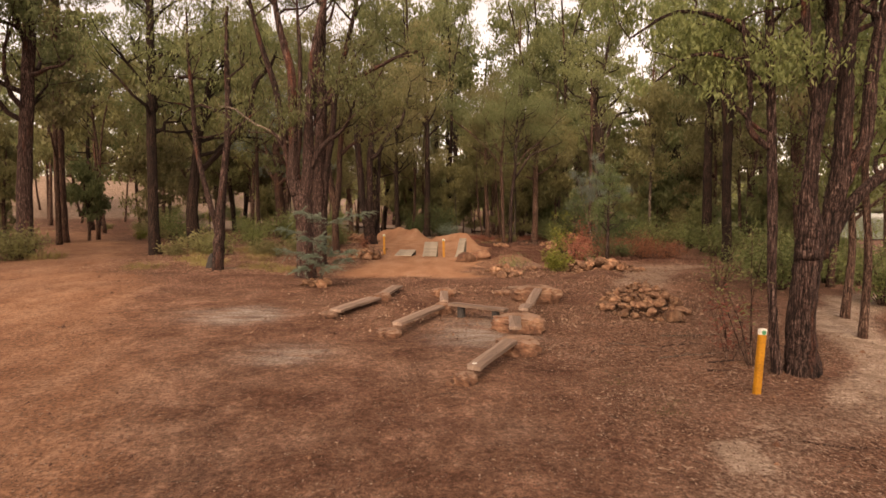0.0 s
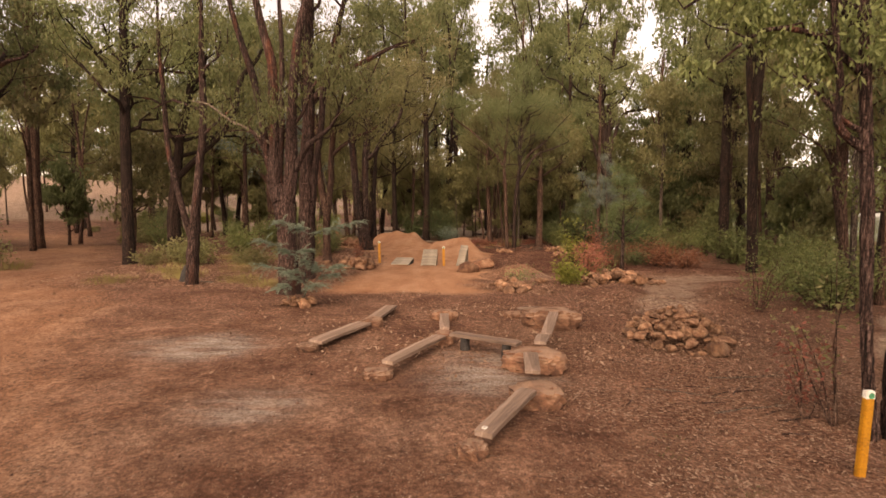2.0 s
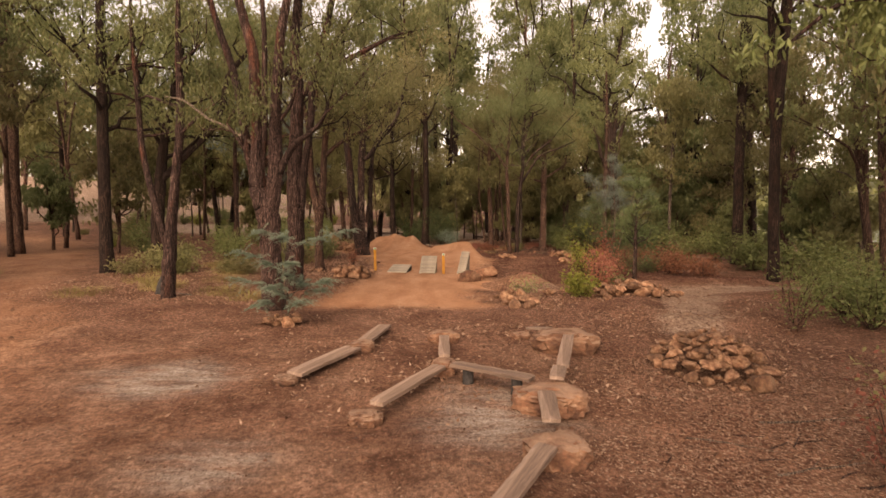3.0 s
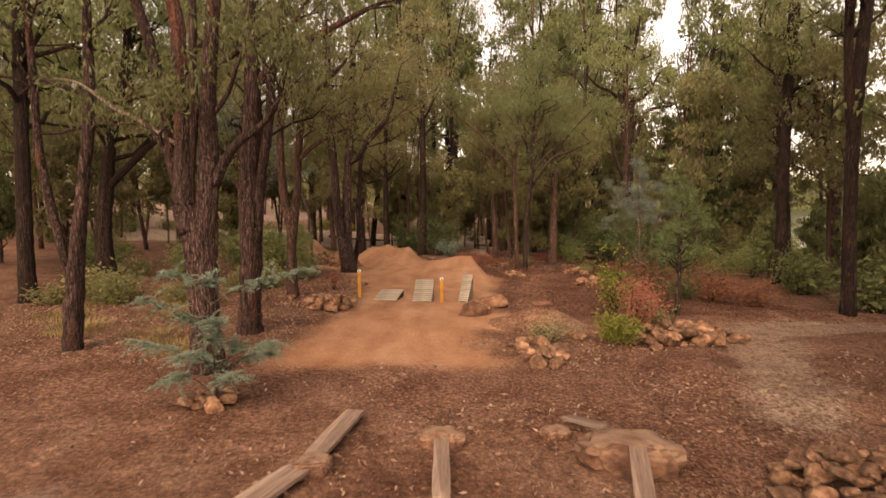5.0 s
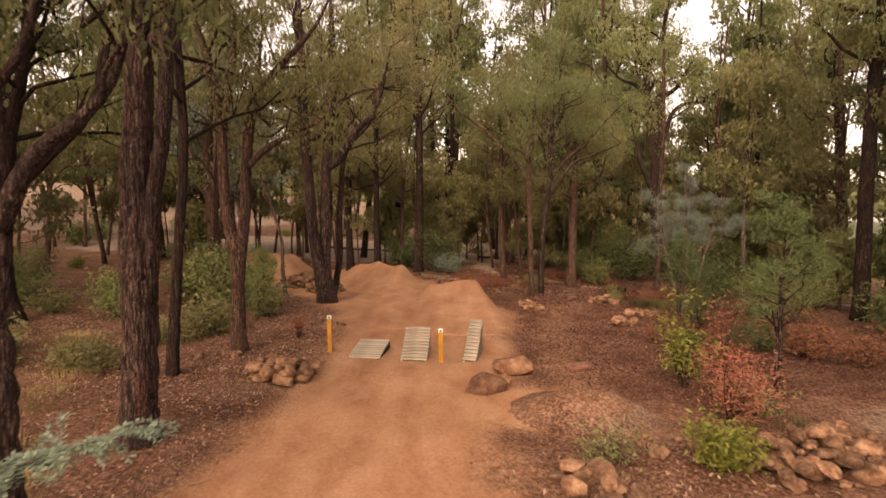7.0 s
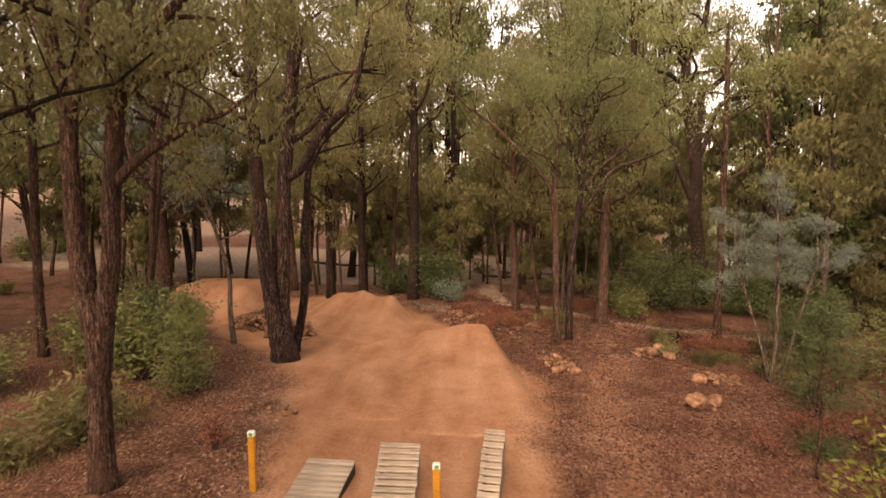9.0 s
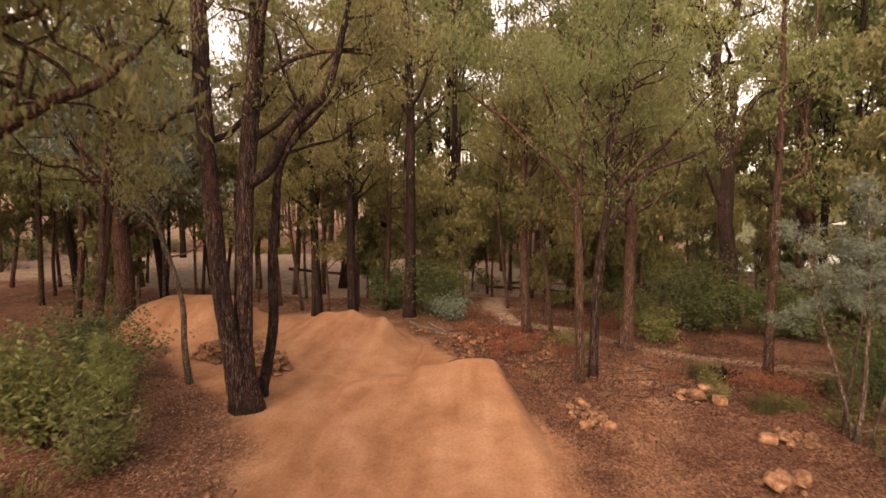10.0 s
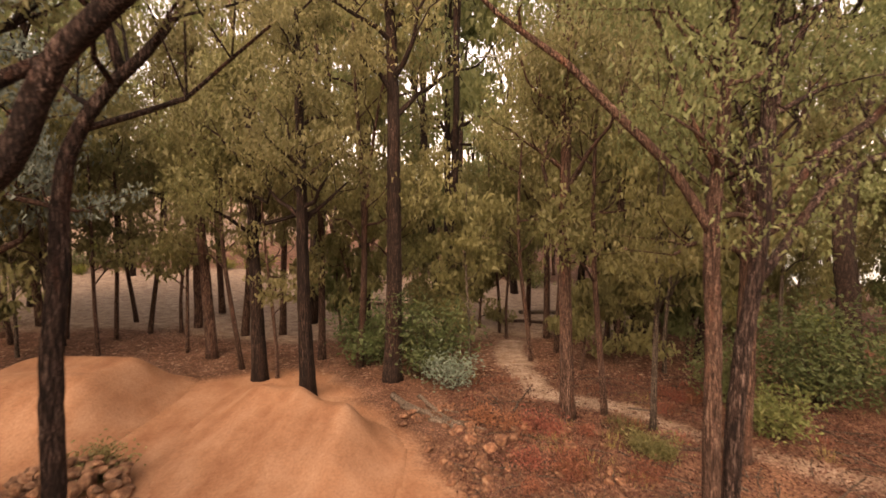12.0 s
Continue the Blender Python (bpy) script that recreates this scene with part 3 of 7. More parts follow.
# ---- dirt jumps ----
def dirt_jump(name, x0, x1, y0, y1, rise, label, category="dirt jump", clay=1.0, crest=None):
    """A shaped clay mound: a sheet over the ground whose edges sink into it, parted along its crest."""
    xs, ys = np.arange(x0, x1, 0.12), np.arange(y0, y1, 0.12)

    def height(x, y):
        h = rise(x, y)
        rough = 0.11 * fbm(x, y, 0.8, 41) + 0.03 * fbm(x, y, 2.2, 45)
        return ground_height(x, y) + np.where(h > 0.02, h + rough * sm(0.0, 0.3, h), -0.06)

    v, q = sheet(xs, ys, height)
    keep = rise(v[:, 0], v[:, 1]).reshape(-1) > 0.004
    q = q[keep[q].any(axis=1)]
    used = np.unique(q)
    back = np.full(len(v), -1)
    back[used] = np.arange(len(used))
    v = v[used]
    mask = earth_mask(v[:, 0], v[:, 1])
    h = rise(v[:, 0], v[:, 1])
    mask[:, 0] = np.maximum(mask[:, 0] * clay, clay * sm(0.0, 0.22, h + 0.25 * fbm(v[:, 0], v[:, 1], 1.4, 47)))
    mask[:, 1] = np.maximum(mask[:, 1], 0.62 * (1 - clay) * sm(0.0, 0.15, h))
    mask[:, 1] *= 1 - mask[:, 0]
    mask[:, 2] *= 1 - mask[:, 0]
    q = back[q]
    if crest is None:
        return tagged(new(name, make_mesh(name, v, q, EARTH, True, mask)), label, category)
    ob = tagged(new(name), label, category, "dirt jumps")
    ob.location = (*v[:, :2].mean(axis=0), float(v[:, 2].min()))
    v = v - np.array(ob.location)
    mid = v[q].mean(axis=1) + np.array(ob.location)
    face = mid[:, 1] < crest(mid[:, 0])
    for title, faces, note in (("takeoff_face", q[face], "worn orange clay face ridden smooth"), ("back_slope", q[~face], "")):
        used = np.unique(faces)
        order = np.full(len(v), -1)
        order[used] = np.arange(len(used))
        me = make_mesh(title, v[used], order[faces], EARTH, True, mask[used])
        part(title, me, ob, note)
    return ob


def rise_right(x, y):
    crest = 42.1 - 0.10 * (x - 0.3) ** 2
    along = np.clip((y - 32.5) / (crest - 32.5), 0, 1) ** 1.5 * sm(crest + 1.7, crest + 0.05, y)
    side = 1.75 + 0.07 * (42 - y)
    across = (0.28 * sm(-3.2, -1.8, x) + 0.42 * sm(-1.05, -0.45, x) + 0.34 * sm(-0.5, 1.5, x)) * sm(side + 0.75, side, x)
    return 0.84 * along * across


def rise_left(x, y):
    crest = 49.8 - 0.75 * (x + 4.4)
    along = np.clip((y - crest + 7.0) / 6.9, 0, 1) ** 1.6 * sm(2.2, 0.05, y - crest)
    peak = 1.08 * np.exp(-np.abs((x + 3.95) / 1.1) ** 1.7) + 0.85 * np.exp(-np.abs((x + 2.35) / 0.8) ** 1.7) + 0.62 * np.exp(-(((x + 5.5) / 0.85) ** 2))
    return np.minimum(peak, 1.3) * along * sm(-9.0, -7.0, x)


def rise_far(x, y):
    along = sm(45.5, 49.6, y) * sm(54.5, 51.4, y)
    across = sm(-14.6, -13.2, x) * sm(-8.3, -10.2, x)
    return 1.38 * along * across


dirt_jump("dirt_jump", -3.6, 4.2, 31.8, 45.6, rise_right, "smooth orange clay bike jump with a rounded lip", crest=lambda x: 42.15 - 0.10 * (x - 0.3) ** 2)
dirt_jump("dirt_jump", -9.2, 0.4, 40.0, 54.4, rise_left, "tall double-crested orange clay bike jump beside trees", crest=lambda x: 49.85 - 0.75 * (x + 4.4))
dirt_jump("dirt_jump", -15.6, -6.2, 45.0, 55.0, rise_far, "broad flat-topped orange clay bike landing mound", crest=lambda x: 51.4 + 0 * x)


def rise_pile(x, y):
    return 0.55 * np.exp(-(((x - 3.1) / 1.0) ** 2) - ((y - 26.3) / 0.85) ** 2) + 0.16 * np.exp(-(((x - 4.0) / 0.5) ** 2) - ((y - 26.5) / 0.5) ** 2) - 0.03


dirt_jump("dirt_mound", 0.6, 5.4, 23.8, 28.6, rise_pile, "low mound of dusty tan dirt beside the clay run", "dirt mound", 0.34)


def surface(x, y):
    return float(ground_height(x, y) + max(float(rise_right(np.float64(x), np.float64(y))), float(rise_left(np.float64(x), np.float64(y))), float(rise_far(np.float64(x), np.float64(y))), 0.0))


# ---- trees ----
def branch_out(rng, geo, start, direction, length, radius, depth, tips, bend=0.35, sides=6, coarse=False):
    """A limb that curves upward, and its twigs; the ends go into tips."""
    n = (4 if sides > 4 else 3) if depth else 1 if coarse else 2
    p, d = [np.asarray(start, float)], np.asarray(direction, float)
    for _ in range(n):
        d = d + np.array([*rng.normal(0, 0.38, 2), rng.normal(bend * 0.35, 0.30)])
        d /= np.linalg.norm(d)
        p.append(p[-1] + d * length / n)
    p = np.array(p)
    r = np.linspace(radius, radius * 0.35, n + 1)
    geo.add(*tube(p, r, sides, rng, cap=False))
    if depth == 0:
        tips.extend([p[-1], p[-2]])
        return
    for k in range(4):
        i = rng.integers(min(2, n - 1), n + 1)
        side = rng.normal(0, 1, 3)
        side[2] = abs(side[2]) * 0.5
        nd = d * 0.8 + side / np.linalg.norm(side) * 0.9
        nd /= np.linalg.norm(nd)
        branch_out(rng, geo, p[i], nd, length * rng.uniform(0.4, 0.7), r[i] * 0.6, depth - 1, tips, bend, 3, coarse)
    tips.append(p[-1])


def gum_tree(name, at, stems, bark_mat, leaf_mat, label, group, seed, crown=(0.5, 1.0), limbs=9, reach=2.6, per=34,
             spread=0.5, size=(0.23, 0.08), foot=True, category="tree", droop=0.7, bare=(), fine=True, side_reach=0.5, keep=0.62, simple=False):
    """A tree from its stems and big branches, each a row of (x, z, radius) from the foot; limbs and leaves grow from the upper stems.
    at: the foot. Returns the Empty that holds the parts."""
    rng = rng_of(seed)
    x, y = at
    z0 = surface(x, y)
    tree = tagged(new(name), label, category, group)
    tree.location = (x, y, z0)
    top = max(p[1] for _, pts, *_ in stems for p in pts)
    tips, grown, lines = [], [], []
    for k, (kind, pts, *back) in enumerate(stems):
        pts = np.array(pts, float)
        lean = rng.normal(0, 0.02 if k == 0 else 0.05)
        depth = sum(back)
        if lines and pts[0, 1] > 0.6:
            near = np.concatenate(lines)
            depth = near[np.argmin(np.hypot(near[:, 0] - pts[0, 0], near[:, 2] - pts[0, 1])), 1]
        flat = np.stack([pts[:, 0], depth + lean * (pts[:, 1] - pts[0, 1]), pts[:, 1], pts[:, 2]], -1)
        steps = 9 if kind == "m" and fine else 3
        line = glide(flat, steps)
        if foot and pts[0, 1] < 0.6 and kind == "m":
            line[0, 2] = -0.25
        r = np.maximum(line[:, 3], 0.01)
        if kind == "m" and pts[0, 1] < 0.6:
            r = r * (1 + 0.22 * np.exp(-np.maximum(line[:, 2], 0) / 0.25))
        line[1:-1, :2] += rng.normal(0, 0.04, (len(line) - 2, 2)) * r[1:-1, None]
        sides = (28 if r[0] > 0.25 else 18 if r[0] > 0.1 else 10) if fine else (8 if kind == "m" else 5)
        lines.append(line[:, :3])
        g = Geo()
        g.add(*tube(line[:, :3], r, sides, rng, 0.05 if r[0] > 0.15 else 0.04))
        part("trunk" if kind == "m" else "branch", g.mesh("trunk" if kind == "m" else "branch", DEADWOOD if k in bare else bark_mat), tree)
        if k in bare:
            continue
        z_lo = crown[0] * top
        if kind == "b":
            tips.extend(line[-1:, :3] + rng.normal(0, 0.2, (1, 3)))
            for j in range(3 if fine else 2):
                i = len(line) - 1 - j * 2
                if i > 1:
                    d = np.array([rng.normal(0, 1), rng.normal(0, 1), 0.5])
                    grown.append(Geo())
                    branch_out(rng, grown[-1], line[i, :3], d / np.linalg.norm(d), reach * side_reach, r[i] * 0.6, 1, tips, sides=5 if fine else 4, coarse=not fine)
            continue
        idx = [i for i in range(2, len(line)) if line[i, 2] > z_lo]
        share = max(3, limbs // max(1, sum(1 for kk, *_ in stems if kk == "m")))
        for j in range(share):
            if not idx:
                break
            i = idx[int(j * len(idx) / share)]
            az = 2.4 * j + rng.uniform(0, 1.5)
            el = rng.uniform(0.2, 0.9)
            d = np.array([math.cos(az) * math.cos(el), math.sin(az) * math.cos(el), math.sin(el)])
            frac = 1.15 - 0.55 * (line[i, 2] - z_lo) / max(top - z_lo, 0.1)
            grown.append(Geo())
            branch_out(rng, grown[-1], line[i, :3], d, reach * frac * rng.uniform(0.7, 1.2), max(0.022, r[i] * 0.5), 1, tips, sides=6 if fine else 4, coarse=not fine)
        tips.append(line[-1, :3])
    if fine:
        for g in grown:
            part("limb", g.mesh("limb", bark_mat), tree)
    elif grown:
        boughs = Geo()
        for g in grown:
            boughs.add(*g.all())
        tagged(part("bough", boughs.mesh("bough", bark_mat), tree), kind="stuff")
    v, q = tufts(rng, tips, per, spread, size[0], size[1], droop, keep, simple)
    part("crown", make_mesh("crown", v, q, leaf_mat, False), tree)
    return tree


# The trees whose stems the walk shows well: the foot, then stems (m) and branches (b) as (aside, up, radius).
gum_tree("gum_tree", (6.72, 10.15), [
    ("m", [(0.09, 0.0, 0.276), (0.0, 0.72, 0.248), (0.02, 1.79, 0.225), (0.06, 2.32, 0.239), (0.03, 2.85, 0.193), (-0.02, 3.37, 0.143), (0.01, 4.02, 0.115), (0.03, 4.51, 0.115), (0.09, 5.01, 0.123), (0.21, 5.42, 0.123), (0.24, 5.82, 0.121), (0.2, 6.42, 0.106), (0.1, 7.4, 0.097), (-0.1, 9.8, 0.055)]),
    ("m", [(0.3, 2.2, 0.128), (0.47, 3.27, 0.140), (0.56, 3.91, 0.140), (0.57, 4.96, 0.132), (0.57, 6.0, 0.112), (0.6, 7.2, 0.094), (0.5, 10.0, 0.048)], 0.3),
    ("m", [(0.3, 2.5, 0.112), (0.61, 3.58, 0.110), (0.79, 4.0, 0.102), (0.93, 4.41, 0.102), (0.92, 5.44, 0.108), (0.97, 5.95, 0.108), (1.12, 7.1, 0.092), (1.4, 9.8, 0.040)], 0.1),
    ("m", [(-0.4, 0.08, 0.090), (-0.46, 0.72, 0.083), (-0.5, 1.79, 0.081), (-0.49, 2.85, 0.090), (-0.5, 3.89, 0.088), (-0.52, 4.91, 0.081), (-0.54, 5.92, 0.083), (-0.58, 7.2, 0.068), (-0.8, 9.4, 0.036)]),
    ("b", [(0.25, 2.2, 0.115), (0.58, 2.8, 0.098), (0.77, 3.16, 0.102), (1.06, 3.48, 0.1), (1.5, 3.82, 0.088), (2.2, 4.3, 0.045)]),
    ("b", [(-0.5, 4.2, 0.06), (-0.86, 4.48, 0.058), (-0.98, 4.76, 0.052), (-0.94, 5.12, 0.05), (-1.01, 5.62, 0.048), (-1.15, 6.6, 0.03)]),
    ("b", [(-0.5, 4.5, 0.05), (-0.75, 4.6, 0.04), (-1.0, 4.8, 0.03), (-1.5, 5.3, 0.02)]),
    ("b", [(0.32, 5.92, 0.05), (0.68, 6.42, 0.042), (1.05, 6.92, 0.036), (1.5, 7.6, 0.018)]),
    ("b", [(0.03, 4.91, 0.085), (-0.1, 5.42, 0.085), (-0.19, 5.92, 0.08), (-0.32, 6.91, 0.07), (-0.6, 8.6, 0.035)]),
    ("b", [(-0.52, 5.3, 0.055), (-1.2, 5.9, 0.045), (-2.0, 6.0, 0.032), (-2.7, 5.5, 0.016)]),
    ("b", [(-0.54, 6.0, 0.055), (-1.3, 6.6, 0.048), (-2.3, 6.8, 0.034), (-3.2, 6.3, 0.018)]),
], BARK_RED, LEAF_SHRUB, "large gum with red stringy bark and forking stems", "gum trees", 100, crown=(0.62, 1.0), limbs=28, reach=2.4, per=60, spread=0.32, size=(0.13, 0.040), side_reach=0.5)
gum_tree("gum_tree", (-5.05, 20.7), [
    ("m", [(-0.15, 0.05, 0.34), (-0.18, 0.84, 0.30), (-0.2, 1.83, 0.29), (-0.25, 2.8, 0.32), (-0.43, 3.38, 0.27), (-0.53, 3.76, 0.225), (-0.5, 4.71, 0.185), (-0.5, 5.64, 0.16), (-0.52, 6.56, 0.15), (-0.54, 7.6, 0.14), (-0.78, 8.56, 0.125), (-1.0, 9.6, 0.1), (-1.3, 11.6, 0.05)]),
    ("m", [(-0.47, 3.4, 0.15), (-0.61, 3.95, 0.14), (-0.8, 4.71, 0.125), (-0.96, 5.9, 0.118), (-1.18, 7.1, 0.112), (-1.5, 8.1, 0.1), (-1.8, 9.1, 0.085), (-2.2, 10.9, 0.04)], -0.15),
    ("m", [(-0.15, 2.9, 0.18), (-0.02, 3.77, 0.21), (0.03, 4.71, 0.195), (0.06, 5.64, 0.165), (0.12, 6.56, 0.152), (0.24, 7.7, 0.135), (0.38, 8.56, 0.125), (0.62, 9.6, 0.1), (1.0, 11.4, 0.045)]),
    ("m", [(-0.4, 4.2, 0.085), (-0.27, 5.46, 0.092), (-0.25, 6.56, 0.09), (-0.2, 8.06, 0.08), (-0.24, 9.2, 0.07), (-0.3, 11.0, 0.03)], 0.15),
    ("b", [(-0.5, 4.9, 0.05), (-1.37, 5.48, 0.045), (-1.96, 5.76, 0.04), (-2.62, 6.26, 0.034), (-3.21, 6.38, 0.02)]),
    ("b", [(0.12, 4.1, 0.12), (0.38, 4.62, 0.1), (0.56, 4.9, 0.09), (0.82, 5.14, 0.08), (1.08, 5.3, 0.07), (1.5, 5.75, 0.05), (1.8, 6.6, 0.03)]),
    ("b", [(-0.7, 4.5, 0.066), (-1.08, 5.18, 0.057), (-1.38, 5.6, 0.03)]),
    ("b", [(0.06, 5.5, 0.06), (0.5, 6.1, 0.05), (0.8, 6.9, 0.04), (1.4, 7.4, 0.02)]),
], BARK_RED, LEAF_GREEN, "massive gum with candelabra stems and fissured bark", "gum trees", 101, crown=(0.82, 1.0), limbs=18, reach=3.0, per=46, size=(0.17, 0.045), bare=(4,))
gum_tree("gum_tree", (-5.45, 24.3), [
    ("m", [(-0.1, 0, 0.33), (-0.05, 0.9, 0.295), (0.01, 2.26, 0.295), (0.01, 3.59, 0.305), (0.02, 4.91, 0.268), (0.1, 6.2, 0.235), (0.14, 7.48, 0.222), (0.1, 8.73, 0.205), (0.2, 10.2, 0.17), (0.4, 13.2, 0.07)]),
    ("m", [(0.16, 2.6, 0.16), (0.38, 4.5, 0.135), (0.64, 6.0, 0.128), (0.75, 7.27, 0.128), (0.97, 8.3, 0.122), (1.35, 9.6, 0.12), (1.9, 11.8, 0.05)]),
    ("b", [(0.19, 8.23, 0.12), (-0.09, 8.13, 0.105), (-0.36, 7.91, 0.08), (-0.9, 7.5, 0.04)]),
    ("b", [(0.3, 7.1, 0.12), (0.81, 7.69, 0.11), (1.82, 8.29, 0.095), (2.74, 8.75, 0.078), (3.69, 9.21, 0.05), (4.5, 9.4, 0.025)]),
    ("b", [(0.66, 7.2, 0.08), (1.2, 8.0, 0.07), (1.6, 9.0, 0.06), (2.4, 10.0, 0.03)]),
], BARK_RED, LEAF_GREEN, "tall twin-stemmed gum with rough dark bark", "gum trees", 102, crown=(0.78, 1.0), limbs=16, reach=3.0, per=36, size=(0.21, 0.056))
gum_tree("gum_tree", (-6.88, 28.3), [
    ("m", [(0, 0, 0.157), (0.15, 2.37, 0.129), (0.41, 5.92, 0.114), (0.29, 8.66, 0.107), (0.31, 11.31, 0.071)]),
], BARK_BLACK, LEAF_OLIVE, "slim fire-blackened gum with a straight trunk", "gum trees", 103, limbs=12, per=45, spread=0.55, size=(0.15, 0.065), keep=0.8, simple=True)
gum_tree("gum_tree", (-6.09, 30.75), [
    ("m", [(0.06, 0, 0.235), (0.03, 0.73, 0.205), (0.03, 1.36, 0.198), (0.03, 1.99, 0.19), (0.05, 2.61, 0.205), (-0.07, 3.22, 0.205), (-0.22, 4.03, 0.178), (-0.32, 4.83, 0.152), (-0.35, 5.82, 0.138), (-0.36, 6.6, 0.136), (-0.46, 7.27, 0.128), (-0.6, 7.94, 0.124), (-0.75, 8.7, 0.115), (-1.1, 9.8, 0.075), (-1.4, 11.0, 0.04)]),
    ("m", [(0.1, 2.6, 0.165), (0.21, 3.53, 0.165), (0.3, 4.33, 0.147), (0.31, 5.03, 0.146), (0.36, 5.82, 0.146), (0.42, 6.5, 0.146), (0.5, 7.08, 0.152), (0.66, 7.56, 0.142), (0.88, 7.9, 0.118), (1.25, 8.33, 0.1), (1.65, 8.75, 0.085), (2.4, 9.6, 0.05), (2.9, 10.6, 0.03)]),
    ("b", [(-0.34, 6.5, 0.11), (-0.2, 7.27, 0.108), (-0.07, 7.94, 0.105), (0.03, 8.7, 0.1), (0.1, 10.0, 0.05)]),
    ("b", [(0.32, 5.45, 0.105), (0.73, 5.87, 0.092), (1.08, 6.14, 0.083), (1.54, 6.41, 0.074), (1.93, 6.63, 0.064), (2.4, 6.8, 0.05), (2.9, 7.2, 0.025)]),
    ("b", [(0.5, 7.05, 0.074), (0.93, 7.33, 0.064), (1.32, 7.45, 0.056), (1.76, 7.57, 0.038), (2.3, 7.9, 0.02)]),
    ("b", [(1.4, 6.3, 0.04), (1.55, 6.7, 0.034), (1.7, 7.2, 0.02)]),
], BARK, LEAF_OLIVE, "crooked gum with two curving grey-brown stems", "gum trees", 104, crown=(0.66, 1.0), limbs=9, reach=2.8, per=40, size=(0.17, 0.055))
gum_tree("gum_tree", (-5.12, 39.25), [
    ("m", [(-0.12, 0, 0.36), (-0.27, 0.91, 0.295), (-0.45, 1.99, 0.262), (-0.66, 3.57, 0.245), (-0.79, 5.13, 0.232), (-0.90, 6.66, 0.219), (-1.0, 8.29, 0.219), (-1.04, 10.13, 0.207), (-1.1, 11.93, 0.155), (-1.16, 14.04, 0.065)]),
    ("m", [(0.08, 0, 0.34), (-0.08, 0.9, 0.27), (-0.17, 1.9, 0.24), (-0.17, 4.49, 0.222), (-0.16, 6.03, 0.229), (0.0, 8.3, 0.222), (0.1, 10.14, 0.209), (0.06, 11.94, 0.158), (0.0, 14.05, 0.065)], 0.1),
    ("m", [(-0.05, 0, 0.17), (0.15, 0.9, 0.15), (0.32, 2.15, 0.142), (0.29, 3.88, 0.14), (0.38, 5.24, 0.128), (0.43, 6.35, 0.115), (0.61, 6.98, 0.102), (1.03, 7.6, 0.088), (1.53, 8.08, 0.065), (2.2, 8.9, 0.03)], 1.2),
    ("b", [(-0.08, 6.1, 0.16), (0.5, 6.54, 0.16), (1.05, 7.6, 0.15), (1.6, 8.15, 0.138), (2.1, 8.68, 0.125), (2.5, 10.04, 0.092), (2.85, 11.61, 0.048)]),
    ("b", [(0.2, 8.98, 0.08), (1.1, 9.54, 0.068), (2.2, 9.79, 0.055), (3.3, 9.68, 0.03)]),
    ("b", [(1.2, 7.8, 0.07), (1.0, 8.6, 0.06), (0.7, 9.3, 0.05), (0.5, 10.4, 0.03)]),
], BARK_SCORCHED, LEAF_OLIVE, "three-stemmed gum with charred red-brown bark beside the jump", "gum trees", 105, crown=(0.5, 1.0), limbs=18, reach=3.0, per=52, size=(0.15, 0.045))
gum_tree("gum_tree", (-14.98, 28.4), [
    ("m", [(0, 0, 0.302), (-0.04, 2.08, 0.252), (-0.01, 5.81, 0.226), (0.04, 9.44, 0.201), (0.1, 13, 0.164), (0.15, 16.47, 0.088)]),
], BARK_BLACK, LEAF_GREEN, "straight blackened gum beside the dirt trail", "gum trees", 106, crown=(0.36, 1.0), limbs=20, reach=3.2, per=60, spread=0.55, size=(0.19, 0.085), keep=0.8, simple=True)
gum_tree("gum_tree", (-15.2, 33.5), [
    ("m", [(0.15, 0, 0.40), (-0.1, 1.03, 0.36), (-0.1, 2.63, 0.31), (0.12, 4.42, 0.275), (0.36, 6.36, 0.22), (0.75, 7.9, 0.185), (1.1, 9.61, 0.18), (1.3, 11.11, 0.16), (1.5, 15.0, 0.06)]),
    ("b", [(0.05, 4.2, 0.17), (1.1, 5.2, 0.15), (1.8, 5.89, 0.148), (2.8, 6.86, 0.146), (3.5, 8.02, 0.15), (3.7, 9.06, 0.145), (4.0, 10.0, 0.13), (4.9, 11.0, 0.09), (5.4, 12.4, 0.04)]),
    ("b", [(0.4, 6.6, 0.10), (0.0, 7.8, 0.09), (-0.7, 9.2, 0.07), (-1.4, 11.5, 0.03)]),
], BARK_BLACK, LEAF_GREEN, "thick dark gum with charred lower trunk", "gum trees", 107, crown=(0.36, 1.0), limbs=20, reach=3.6, per=56, spread=0.55, size=(0.20, 0.09), keep=0.8, simple=True)
gum_tree("gum_tree", (-9.12, 22.0), [
    ("m", [(0, 0, 0.186), (0.05, 1.08, 0.204), (0.14, 2.38, 0.167), (0.32, 4.22, 0.13), (0.48, 6.03, 0.13), (0.43, 8.51, 0.093), (0.44, 10.6, 0.046)]),
    ("m", [(0.01, 1.64, 0.111), (-0.46, 3.3, 0.102), (-0.85, 4.95, 0.093), (-1.03, 6.92, 0.083), (-1.22, 8.69, 0.065), (-1.31, 10.6, 0.028)]),
], BARK_RED, LEAF_GREEN, "small rough-barked gum forking low", "gum trees", 108, crown=(0.5, 1.0), limbs=10, reach=2.2, per=34, size=(0.21, 0.056))
